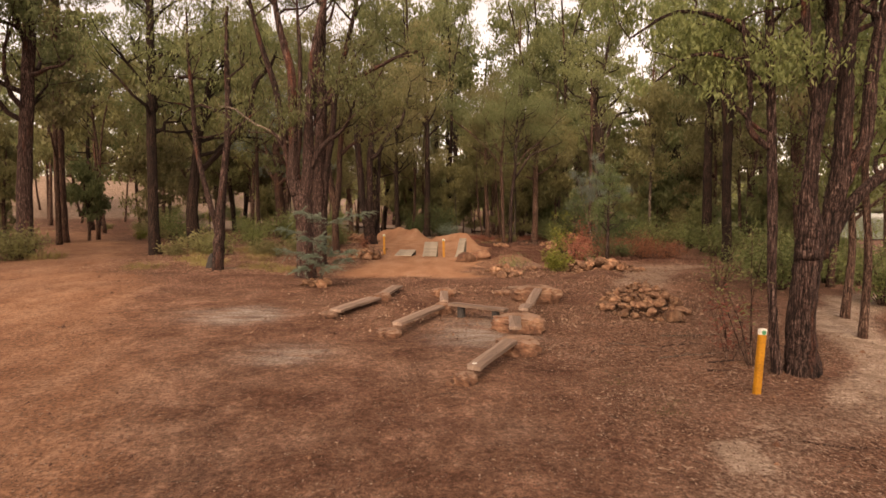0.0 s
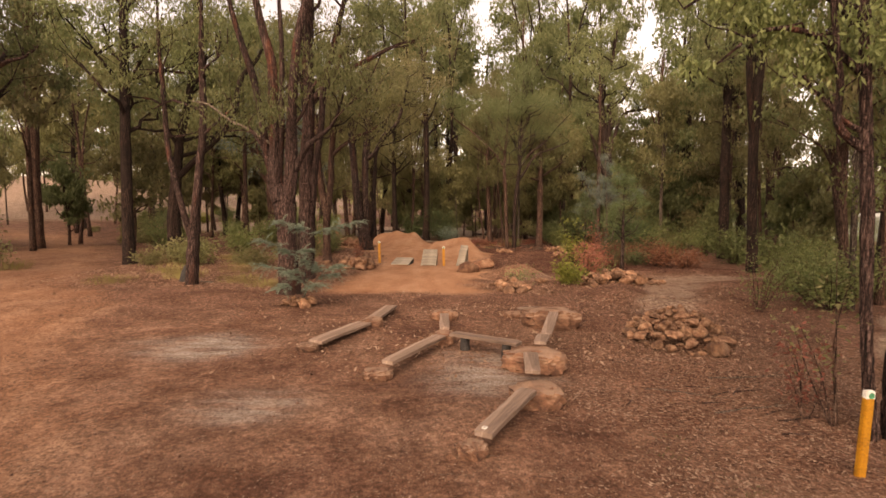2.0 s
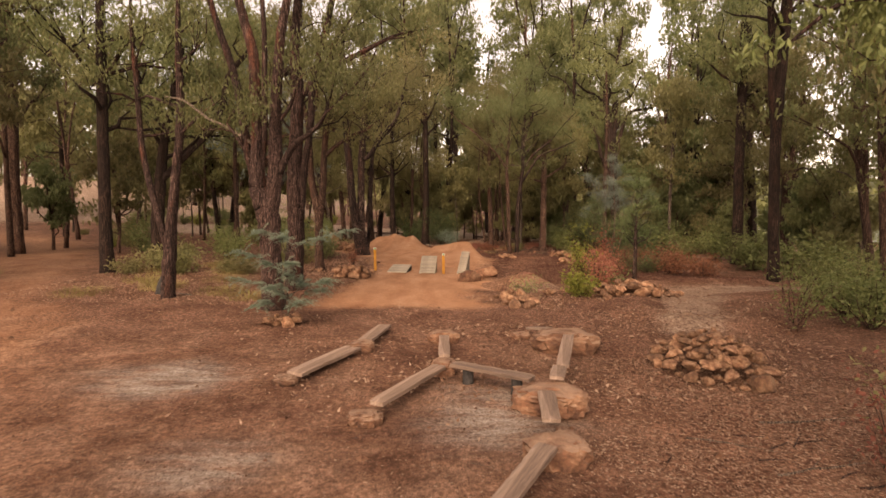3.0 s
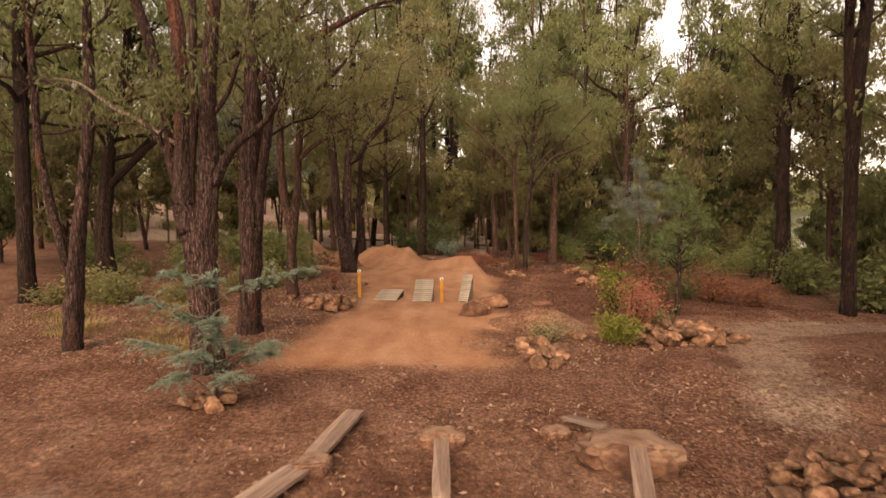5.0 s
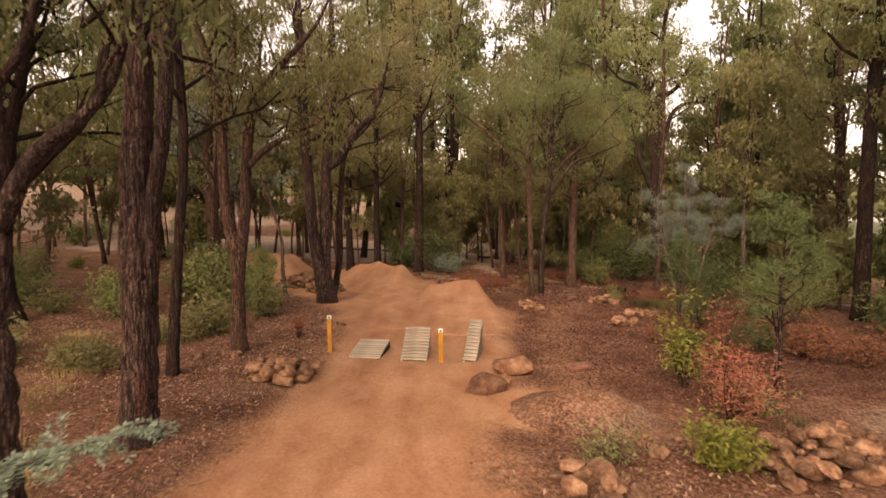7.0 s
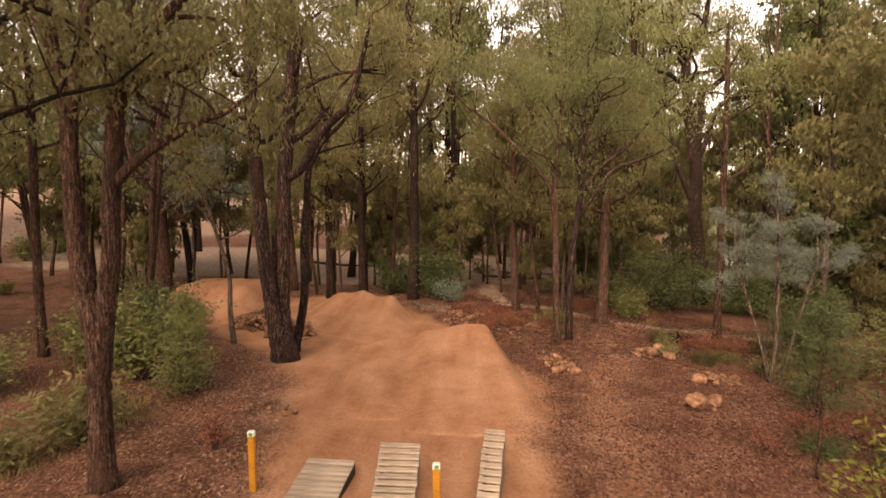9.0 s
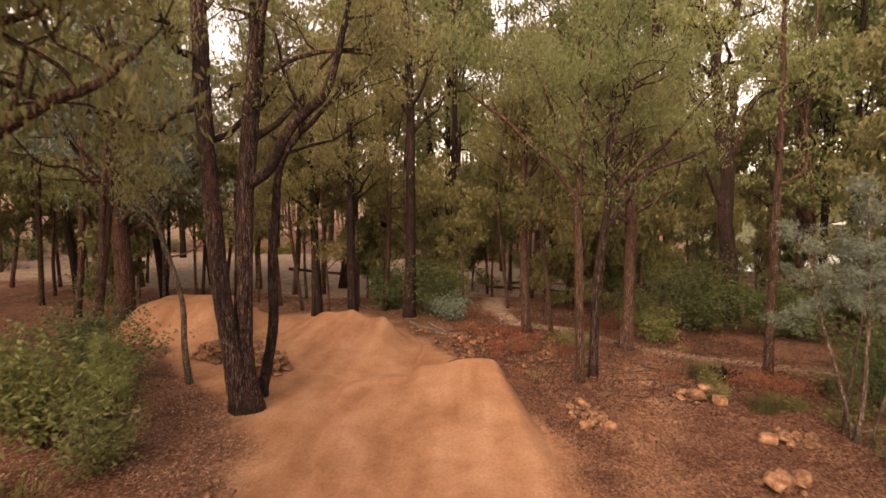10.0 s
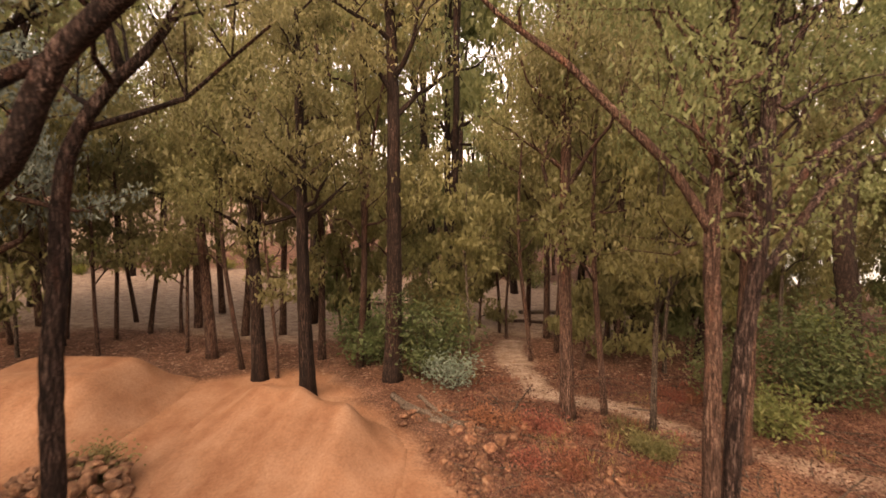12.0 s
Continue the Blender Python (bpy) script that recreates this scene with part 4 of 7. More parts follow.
gum_tree("gum_tree", (-20.76, 27.1), [
    ("m", [(0, 0.09, 0.364), (0.16, 4.32, 0.322), (0.49, 8.4, 0.28), (0.8, 12.39, 0.252), (1.08, 16.29, 0.126)]),
], BARK_RED, LEAF_GREEN, "rough-barked gum at the edge of the trail", "gum trees", 109, crown=(0.36, 1.0), limbs=20, reach=3.4, per=60, spread=0.55, size=(0.20, 0.09), keep=0.8, simple=True)
gum_tree("gum_tree", (-26.43, 38.0), [
    ("m", [(0, 0, 0.314), (0, 5.07, 0.275), (0.19, 10.8, 0.255), (0.23, 16.39, 0.236), (0.24, 20.05, 0.118)]),
], BARK, LEAF_GREEN, "tall brown gum beyond the trail bend", "gum trees", 110, crown=(0.4, 1.0), limbs=18, reach=3.4, per=80, spread=0.55, size=(0.22, 0.10), keep=0.8, simple=True)
gum_tree("gum_tree", (14.6, 28.0), [
    ("m", [(0, 0, 0.236), (-0.16, 3.33, 0.205), (-0.22, 6.3, 0.205), (-0.12, 9.19, 0.198), (0.02, 11.65, 0.175), (0.08, 14.79, 0.137), (0.09, 17.5, 0.0608)]),
    ("m", [(-0.22, 5.91, 0.167), (-0.53, 8.81, 0.152), (-0.66, 11.09, 0.137), (-1.07, 14.79, 0.076)]),
], BARK_BLACK, LEAF_GREEN, "tall coal-black gum trunk above the berm", "gum trees", 111, crown=(0.55, 1.0), limbs=16, reach=3.0, per=70, spread=0.55, size=(0.17, 0.075), keep=0.8, simple=True)
gum_tree("gum_tree", (18.32, 38.0), [
    ("m", [(0, 0.38, 0.33), (-0.07, 3.1, 0.29), (-0.19, 7.3, 0.265), (-0.21, 10.54, 0.23), (-0.07, 14.86, 0.20), (-0.07, 18.25, 0.121)]),
], BARK_BLACK, LEAF_GREEN, "thick blackened gum among green scrub", "gum trees", 112, crown=(0.5, 1.0), limbs=16, reach=3.2, per=70, spread=0.55, size=(0.2, 0.09), keep=0.8, simple=True)
gum_tree("gum_tree", (25.38, 48.6), [
    ("m", [(0, 0.04, 0.33), (-0.11, 2.94, 0.309), (-0.44, 8.66, 0.289), (-0.84, 15.04, 0.248), (-1.2, 20.5, 0.124)]),
], BARK_BLACK, LEAF_GREEN, "blackened gum standing close to a thicker one", "gum trees", 113, crown=(0.52, 1.0), limbs=14, reach=2.8, per=60, spread=0.55, size=(0.22, 0.10), keep=0.8, simple=True)
gum_tree("gum_tree", (22.06, 39.0), [
    ("m", [(0, 0, 0.282), (-0.28, 3.09, 0.235), (-0.33, 5.58, 0.219), (-1.37, 8.66, 0.172), (-1.91, 11.68, 0.125), (-2.31, 14.66, 0.063)]),
    ("m", [(-0.32, 5.43, 0.188), (0.23, 7.74, 0.172), (0.73, 9.88, 0.141), (0.85, 12.89, 0.078)]),
    ("b", [(-1.47, 8.81, 0.125), (-3.01, 10.47, 0.094), (-3.54, 11.67, 0.063)]),
], BARK, LEAF_OLIVE, "forked gum with spreading crooked limbs", "gum trees", 114, crown=(0.4, 1.0), limbs=16, reach=2.8, per=80, spread=0.55, size=(0.2, 0.09), keep=0.8, simple=True)
gum_tree("gum_tree", (15.5, 54.5), [
    ("m", [(0.6, 0, 0.47), (0.5, 1.5, 0.43), (0.36, 3.63, 0.41), (0.12, 5.56, 0.385), (0.15, 8.01, 0.36), (-0.05, 9.33, 0.37), (-0.4, 11.48, 0.31), (-0.64, 13.57, 0.26), (-0.57, 15.13, 0.235), (0.28, 16.69, 0.19), (0.8, 20.0, 0.07)]),
    ("b", [(0.2, 8.9, 0.19), (0.73, 10.15, 0.16), (1.07, 11.49, 0.15), (1.84, 12.41, 0.13), (3.43, 12.67, 0.1), (4.6, 13.6, 0.05)]),
    ("b", [(0.1, 9.2, 0.22), (0.25, 11.48, 0.185), (0.32, 12.78, 0.18), (1.49, 13.7, 0.13), (2.4, 15.4, 0.05)]),
    ("b", [(-0.48, 12.8, 0.16), (-1.47, 13.81, 0.13), (-2.55, 14.22, 0.1), (-3.6, 15.2, 0.05)]),
    ("b", [(0.1, 6.0, 0.21), (-0.94, 8.25, 0.15), (-1.12, 9.07, 0.12), (-1.7, 11.0, 0.05)]),
    ("b", [(-0.6, 14.5, 0.15), (-1.3, 16.0, 0.12), (-1.8, 18.5, 0.05)]),
], BARK_BLACK, LEAF_GREEN, "tall open gum with dark trunk near the lake", "gum trees", 115, crown=(0.5, 1.0), limbs=14, reach=3.0, per=36, spread=0.55, size=(0.22, 0.10), keep=0.8, simple=True)
gum_tree("gum_tree", (4.71, 42.4), [
    ("m", [(0.01, 0, 0.135), (-0.11, 2.55, 0.13), (-0.15, 4.11, 0.118), (-0.25, 5.64, 0.112), (-0.22, 6.72, 0.1), (-0.14, 7.89, 0.085), (-0.05, 9.29, 0.065), (0.1, 11.0, 0.03)]),
    ("b", [(-0.26, 5.9, 0.09), (-0.89, 6.85, 0.078), (-1.99, 7.9, 0.07), (-2.6, 8.5, 0.058), (-3.67, 9.24, 0.042), (-4.6, 10.2, 0.02)]),
    ("b", [(-0.23, 6.9, 0.06), (-0.8, 7.9, 0.05), (-1.2, 9.0, 0.04), (-1.9, 10.4, 0.02)]),
], BARK, LEAF_GREEN, "slim brown-barked gum leaning beside another", "gum trees", 116, crown=(0.55, 1.0), limbs=10, reach=2.2, per=60, spread=0.55, size=(0.11, 0.045), keep=0.8, simple=True)
gum_tree("gum_tree", (5.24, 43.0), [
    ("m", [(0.05, 0, 0.15), (0.09, 3.08, 0.148), (0.28, 4.84, 0.135), (0.41, 6.13, 0.13), (0.37, 7.22, 0.115), (0.44, 8.63, 0.1), (0.56, 10.24, 0.07), (0.6, 11.8, 0.03)]),
    ("b", [(0.41, 6.0, 0.095), (1.24, 7.08, 0.08), (2.16, 7.79, 0.076), (2.77, 8.48, 0.06), (3.44, 9.26, 0.045), (4.2, 10.0, 0.02)]),
    ("b", [(0.3, 5.0, 0.09), (0.9, 5.9, 0.08), (1.6, 6.9, 0.07), (2.9, 7.4, 0.055), (4.0, 7.9, 0.03)]),
    ("b", [(0.38, 6.9, 0.08), (0.69, 8.63, 0.075), (1.08, 9.44, 0.06), (1.0, 10.8, 0.03)]),
    ("b", [(0.4, 6.6, 0.06), (0.0, 7.8, 0.05), (-0.6, 8.8, 0.04), (-1.4, 9.9, 0.02)]),
], BARK_SCORCHED, LEAF_GREEN, "broad spreading gum with a blackened foot", "gum trees", 117, crown=(0.55, 1.0), limbs=16, reach=2.8, per=64, spread=0.55, size=(0.11, 0.045), keep=0.8, simple=True)
gum_tree("gum_tree", (4.14, 50.2), [
    ("m", [(0, 0, 0.23), (-0.13, 2.77, 0.193), (-0.22, 5.21, 0.181), (-0.24, 8.79, 0.145), (-0.23, 12.3, 0.073)]),
], BARK, LEAF_OLIVE, "straight brown gum beside the pale track", "gum trees", 118, limbs=18, reach=2.8, per=80, spread=0.55, size=(0.14, 0.06), keep=0.8, simple=True)
gum_tree("gum_tree", (11.79, 43.9), [
    ("m", [(0, 0.3, 0.177), (-0.01, 2.9, 0.15), (-0.05, 5.58, 0.132), (-0.04, 8.2, 0.115), (-0.1, 10.77, 0.097), (-0.18, 13.12, 0.053)]),
], BARK, LEAF_GREEN, "slender brown gum over dry bracken", "gum trees", 119, crown=(0.5, 1.0), limbs=6, reach=1.5, per=26, spread=0.55, size=(0.18, 0.08), keep=0.8, simple=True)
gum_tree("gum_tree", (7.94, 47.5), [
    ("m", [(0, 0, 0.266), (0.05, 2.07, 0.221), (0.04, 4.77, 0.204), (0.05, 7.42, 0.168), (0.05, 10.01, 0.115)]),
], BARK, LEAF_OLIVE, "brown gum at the track's bend", "gum trees", 120, limbs=16, reach=3.0, per=80, spread=0.55, size=(0.14, 0.06), keep=0.8, simple=True)
gum_tree("gum_tree", (-1.6, 53.9), [
    ("m", [(0, 0, 0.364), (0.08, 3.64, 0.294), (0.07, 7.82, 0.252), (0.01, 11.9, 0.21), (-0.22, 15.9, 0.154), (-0.41, 19.04, 0.084)]),
    ("b", [(-0.05, 13.25, 0.112), (-0.82, 14.84, 0.084), (-1.63, 16.42, 0.042)]),
], BARK_BLACK, LEAF_OLIVE, "tall straight gum with charcoal-black foot", "gum trees", 121, crown=(0.5, 1.0), limbs=16, reach=2.8, bare=(1,), per=56, spread=0.55, size=(0.19, 0.085), keep=0.8, simple=True)
gum_tree("gum_tree", (-4.3, 52.0), [
    ("m", [(0, 0.27, 0.267), (-0.07, 3.14, 0.205), (-0.07, 5.83, 0.178), (-0.05, 7.6, 0.151), (-0.1, 10.2, 0.125), (-0.15, 12.74, 0.089)]),
], BARK_BLACK, LEAF_OLIVE, "dark gum standing behind the jump crest", "gum trees", 122, crown=(0.45, 1.0), limbs=16, reach=2.6, per=56, spread=0.55, size=(0.18, 0.08), keep=0.8, simple=True)
gum_tree("gum_tree", (-6.49, 53.7), [
    ("m", [(0, 0.02, 0.288), (-0.05, 2.61, 0.227), (-0.11, 5.11, 0.185), (-0.14, 7.76, 0.144), (-0.2, 10.77, 0.082)]),
], BARK_BLACK, LEAF_OLIVE, "dark slim gum behind the clay jump", "gum trees", 123, crown=(0.45, 1.0), limbs=14, reach=2.4, per=56, spread=0.55, size=(0.18, 0.08), keep=0.8, simple=True)
gum_tree("gum_tree", (-9.43, 56.6), [
    ("m", [(0, 0.13, 0.236), (-0.21, 3.22, 0.212), (-0.45, 7.22, 0.177), (-0.49, 10.22, 0.142), (-0.53, 12.94, 0.083)]),
], BARK, LEAF_OLIVE, "brown gum leaning at the clearing's edge", "gum trees", 124, crown=(0.45, 1.0), limbs=14, reach=2.4, per=60, spread=0.55, size=(0.19, 0.08), keep=0.8, simple=True)
gum_tree("gum_tree", (-7.67, 41.4), [
    ("m", [(0, 0, 0.106), (-0.1, 1.23, 0.09), (-0.1, 2.62, 0.075), (-0.53, 4.3, 0.068), (-0.94, 5.5, 0.06), (-2.2, 7.56, 0.03)]),
], BARK_GREY, LEAF_OLIVE, "thin crooked sapling bending over the trail", "gum trees", 125, limbs=6, reach=1.6, per=28, size=(0.17, 0.045))
gum_tree("gum_tree", (-13.1, 39.0), [
    ("m", [(0, 0, 0.167), (-0.05, 2.49, 0.139), (-0.06, 5.26, 0.13), (-0.02, 7.98, 0.111), (-0.12, 10.63, 0.083), (-0.2, 13.23, 0.037)]),
], BARK, LEAF_OLIVE, "slim brown gum among green shrubs", "gum trees", 126, limbs=14, reach=2.4, per=50, spread=0.55, size=(0.18, 0.08), keep=0.8, simple=True)
gum_tree("gum_tree", (-15.1, 51.0), [
    ("m", [(0, 0, 0.46), (0.03, 2.0, 0.40), (-0.08, 4.5, 0.36), (-0.2, 8.0, 0.30), (0.1, 12.0, 0.22), (0.2, 16.5, 0.08)]),
    ("b", [(-0.1, 5.0, 0.16), (-1.2, 6.4, 0.12), (-2.0, 8.6, 0.09), (-3.2, 10.2, 0.04)]),
    ("b", [(-0.15, 7.0, 0.15), (1.0, 8.2, 0.11), (2.2, 8.6, 0.08), (3.4, 10.0, 0.04)]),
], BARK, LEAF_SILVER, "thick rough-barked gum with low hanging foliage", "gum trees", 127, crown=(0.24, 1.0), limbs=20, reach=3.6, per=46, spread=0.55, size=(0.2, 0.09), keep=0.8, simple=True)


# ---- forest that fills the distance, and unseen gums behind the start ----
def pole_stems(rng, height, radius, forks=1, arms=3):
    """A swaying pole, its forks, and crooked arms that leave it from low down."""
    sway, ph = rng.normal(0, 0.035, 2), rng.uniform(0, 6.28)
    pts = [(sway[0] * h + 0.022 * height * (math.sin(h * 5.0 / height + ph) - math.sin(ph)), h, radius * (1 - 0.75 * h / height)) for h in np.linspace(0, height, 7)]
    stems = [("m", pts)]
    for _ in range(forks - 1):
        k = rng.integers(1, 4)
        s = rng.choice([-1, 1]) * rng.uniform(0.16, 0.34)
        h0 = pts[k][1]
        stems.append(("m", [(pts[k][0] + s * (height - h0) * (u - 0.25 * math.sin(u * 3.1)), h0 + u * (height - h0) * 0.9, pts[k][2] * (0.8 - 0.6 * u)) for u in np.linspace(0, 1, 5)]))
    for j in range(arms):
        k = 2 + j % 4
        s, ln, h0, r0 = rng.choice([-1, 1]), height * rng.uniform(0.12, 0.22), pts[k][1], pts[k][2]
        kink = rng.uniform(-0.12, 0.25)
        stems.append(("b", [(pts[k][0], h0, r0 * 0.55), (pts[k][0] + s * ln * 0.35, h0 + ln * (0.2 + kink), r0 * 0.42), (pts[k][0] + s * ln * 0.7, h0 + ln * 0.38, r0 * 0.32), (pts[k][0] + s * ln, h0 + ln * (0.85 - kink), r0 * 0.16)]))
    return stems


def on_trail(x, y, slack=0.8):
    lines = ((LEFT_TRAIL, 2.8), (SAND_TRAIL, 1.2), (BERM_TRAIL, 1.8), (RIGHT_TRACK, 1.0), (CROSS_TRACK, 1.0), (CLAY_RUN, 3.6), (CLAY_LEFT, 2.2))
    return any(float(to_line(np.float64(x), np.float64(y), pts)) < w + slack for pts, w in lines)


MASTERS, NEARER = [], {}
for k, close in [(k, False) for k in range(9)] + [(k, True) for k in (0, 1, 2, 4, 5, 6, 8)]:
    r = rng_of(300 + k)
    tall = (21.0, 19.0, 17.0, 22.0, 15.0, 13.0, 11.0, 9.0, 18.0)[k]
    rad = (0.25, 0.20, 0.17, 0.27, 0.135, 0.12, 0.10, 0.085, 0.18)[k]
    made = gum_tree("gum_tree", (40.0 + 8 * k, -70.0 - 40 * close), pole_stems(r, tall, rad, (2, 1, 2, 3, 1, 2, 1, 2, 2)[k]),
                    (BARK_BLACK, BARK, BARK, BARK_BLACK, BARK, BARK_GREY, BARK, BARK_GREY, BARK)[k],
                    (LEAF_GREEN, LEAF_OLIVE, LEAF_OLIVE, LEAF_GREEN, LEAF_OLIVE, LEAF_OLIVE, LEAF_OLIVE, LEAF_OLIVE, LEAF_GREEN)[k],
                    ("tall gum with an open olive crown", "straight brown gum in the forest", "slender gum with a narrow crown", "heavy gum with forked black trunk",
                     "thin pole gum among others", "young grey-barked gum with thin crown", "thin olive-leaved sapling in the wood", "leafy young gum with green foliage", "forked brown gum in the wood")[k],
                    "forest gums", 400 + k, crown=(0.34, 1.0) if k < 5 else (0.25, 1.0), limbs=(12, 10, 10, 13, 9, 10, 9, 9, 11)[k],
                    reach=(3.4, 2.8, 2.5, 3.8, 2.2, 2.1, 1.8, 1.6, 3.0)[k], per=24 if close else 19, spread=0.62 if k < 5 else 0.5,
                    size=(0.26, 0.125) if close else (0.44, 0.22) if k < 5 else (0.34, 0.17), fine=False, keep=0.8, simple=True)
    if close:
        NEARER[k] = made
    else:
        MASTERS.append((made, tall))
for k, (tall, label, mat) in enumerate(((6.5, "leafy young gum with foliage near the ground", LEAF_OLIVE), (4.6, "bushy gum sapling between taller trunks", LEAF_GREEN), (3.6, "low bushy green sapling in the understorey", LEAF_OLIVE))):
    r = rng_of(350 + k)
    MASTERS.append((gum_tree("sapling", (40.0 + 8 * k, -84.0), pole_stems(r, tall, 0.055 + 0.008 * tall, 2, 2), BARK, mat, label, "young gums", 450 + k, crown=(0.14, 1.0), limbs=11,
                             reach=0.26 * tall, per=22, spread=0.36, size=(0.27, 0.13), fine=False, category="sapling", keep=0.8, simple=True), tall))


def plant(k, x, y, turn, scale, sink=0.05, slim=1.0):
    return copy_thing(NEARER[k] if k in NEARER and y < 66 and -19 < x < 24 else MASTERS[k][0], pose(x, y, surface(x, y) - sink, 0, 0, turn) @ Matrix.Diagonal((scale * slim, scale * slim, scale, 1)))


# Poles that stand in sight beyond the jumps: x, y, which master, turn, scale.
for x, y, k, turn, s in (
    (3.3, 62.0, 6, 40, 0.9), (3.5, 60.8, 6, 130, 0.8), (5.46, 58.2, 4, 95, 0.9), (-15.6, 62.0, 4, 15, 0.9), (-12.5, 60.3, 6, 210, 0.9),
    (-7.6, 55.0, 4, 20, 0.8), (-5.9, 53.9, 6, 80, 0.8), (-14.8, 58.8, 4, 140, 0.8), (-13.9, 60.0, 4, 200, 0.9), (-17.1, 58.7, 2, 30, 0.8), (-10.8, 57.2, 6, 300, 0.9),
    (-12.4, 65.1, 1, 75, 0.9), (4.1, 56.7, 4, 10, 0.8), (5.6, 61.2, 1, 60, 0.9), (6.1, 60.9, 1, 190, 0.9), (5.4, 50.6, 4, 33, 0.85), (6.5, 49.5, 5, 260, 0.8),
    (15.5, 22.0, 5, 15, 1.0), (18.2, 25.4, 2, 200, 0.8), (21.0, 31.5, 5, 100, 1.1), (17.0, 45.0, 5, 60, 1.1), (22.0, 45.0, 2, 20, 1.0), (20.0, 36.6, 4, 40, 0.9), (24.5, 30.0, 8, 80, 0.9),
    (10.8, 63.0, 3, 50, 1.2), (0.2, 66.0, 0, 10, 1.25), (-3.6, 61.0, 3, 90, 1.15), (8.6, 59.0, 8, 250, 1.25), (14.0, 71.0, 0, 220, 1.35), (6.0, 76.0, 0, 20, 1.15), (-7.0, 64.0, 0, 160, 1.2),
    (-13.2, 45.5, 8, 70, 0.95), (-18.5, 52.5, 2, 10, 1.1), (-22.0, 58.0, 0, 50, 1.0), (30.0, 62.0, 0, 30, 1.1), (27.0, 52.0, 8, 110, 1.1), (34.0, 70.0, 3, 20, 1.1), (24.0, 56.0, 0, 240, 1.0),
    (-29.5, 33.0, 9, 10, 1.2), (-32.0, 40.0, 9, 80, 1.3), (-28.5, 44.0, 10, 20, 1.3), (-36.0, 36.0, 9, 150, 1.4), (-38.0, 46.0, 9, 300, 1.4),
    *((-50.0 + 3.1 * i, 88.0 + 2.5 * math.sin(i * 2.3), (11, 10, 9)[i % 3], 50 * i, (2.3, 2.0, 1.6)[i % 3]) for i in range(14, 22)),
    (-16.5, 57.5, 0, 33, 1.0), (-12.2, 61.5, 8, 120, 1.1), (-19.8, 61.0, 8, 270, 1.15), (-24.0, 66.0, 0, 180, 1.15), (-9.6, 60.8, 2, 45, 1.2),
    (16.5, 19.5, 5, 40, 1.0), (19.0, 23.0, 8, 10, 0.9), (-34.6, 56.0, 1, 0, 1.0), (-25.3, 36.0, 1, 120, 0.9), (27.4, 55.4, 1, 40, 1.0), (25.5, 38.5, 8, 70, 0.9), (-30.0, 47.5, 2, 10, 1.0),
):
    plant(k, x, y, turn, s)
r = rng_of(5)
placed = [tuple(o.location[:2]) for o in bpy.data.objects if o.name.startswith("gum_tree") and o.parent is None]
for zone, n, x0, x1, y0, y1, kinds, gap, lo, hi in (
    ("tall", 13, -20, 12, 58, 78, (0, 3, 0, 8), 3.0, 1.2, 1.45),
    ("tall", 7, 15, 36, 60, 80, (0, 3, 0, 8), 3.0, 1.2, 1.45),
    ("back", 36, -26, 26, 55, 76, (1, 2, 4, 4, 5, 6, 7, 8), 1.5, 0.8, 1.15),
    ("deep", 22, -62, 50, 98, 122, (0, 1, 3, 3, 8), 3.2, 0.95, 1.3),
    ("left", 42, -66, -19, 24, 88, (0, 1, 2, 3, 4, 5, 8, 7), 2.4, 0.8, 1.15),
    ("right", 36, 24, 62, 34, 88, (1, 2, 4, 5, 5, 8, 0), 3.0, 0.8, 1.1),
    ("near right", 7, 19, 32, 12, 30, (1, 2, 5, 8), 3.0, 0.8, 1.1),
    ("near left", 5, -32, -20, 6, 24, (0, 1, 3, 8), 3.0, 0.8, 1.15),
    # Six gums out of view behind the start, added to close in the light.
    ("behind", 6, -26, 26, -34, -8, (0, 1, 3, 8), 4.0, 0.8, 1.15),
    ("young", 20, -5, 16, 55, 84, (9, 10, 11, 11), 1.2, 0.8, 1.25),
    ("young left", 11, -48, -11, 30, 70, (9, 9, 10, 11), 1.5, 0.8, 1.3),
    ("young right", 20, 18, 42, 28, 62, (9, 10, 10, 11), 1.5, 0.8, 1.3),
):
    made, tries = 0, 0
    while made < n and tries < 4000:
        tries += 1
        x, y = r.uniform(x0, x1), r.uniform(y0, y1)
        if on_trail(x, y) or any(math.hypot(x - a, y - b) < gap for a, b in placed):
            continue
        if math.hypot((x + 9) / 2.0, y - 75) < 13:
            continue
        if float(shore(np.float64(x), np.float64(y))) > 0.12:
            continue
        if y > 40 and (0.40 < x / (y - 23) < 0.62 or 0.47 < x / (y - 29) < 0.72) and r.uniform() < 0.94:
            continue
        placed.append((x, y))
        kind, turn, size = int(r.choice(kinds)), r.uniform(0, 360), r.uniform(lo, hi)
        made += 1
        # The sandy clearing stays open to the sky, and the dry slope in view.
        if not (zone == "tall" and -17 < x < -3) and not (zone == "young left" and x < -26):
            plant(kind, x, y, turn, size, slim=0.72 if zone == "tall" else 1.0)
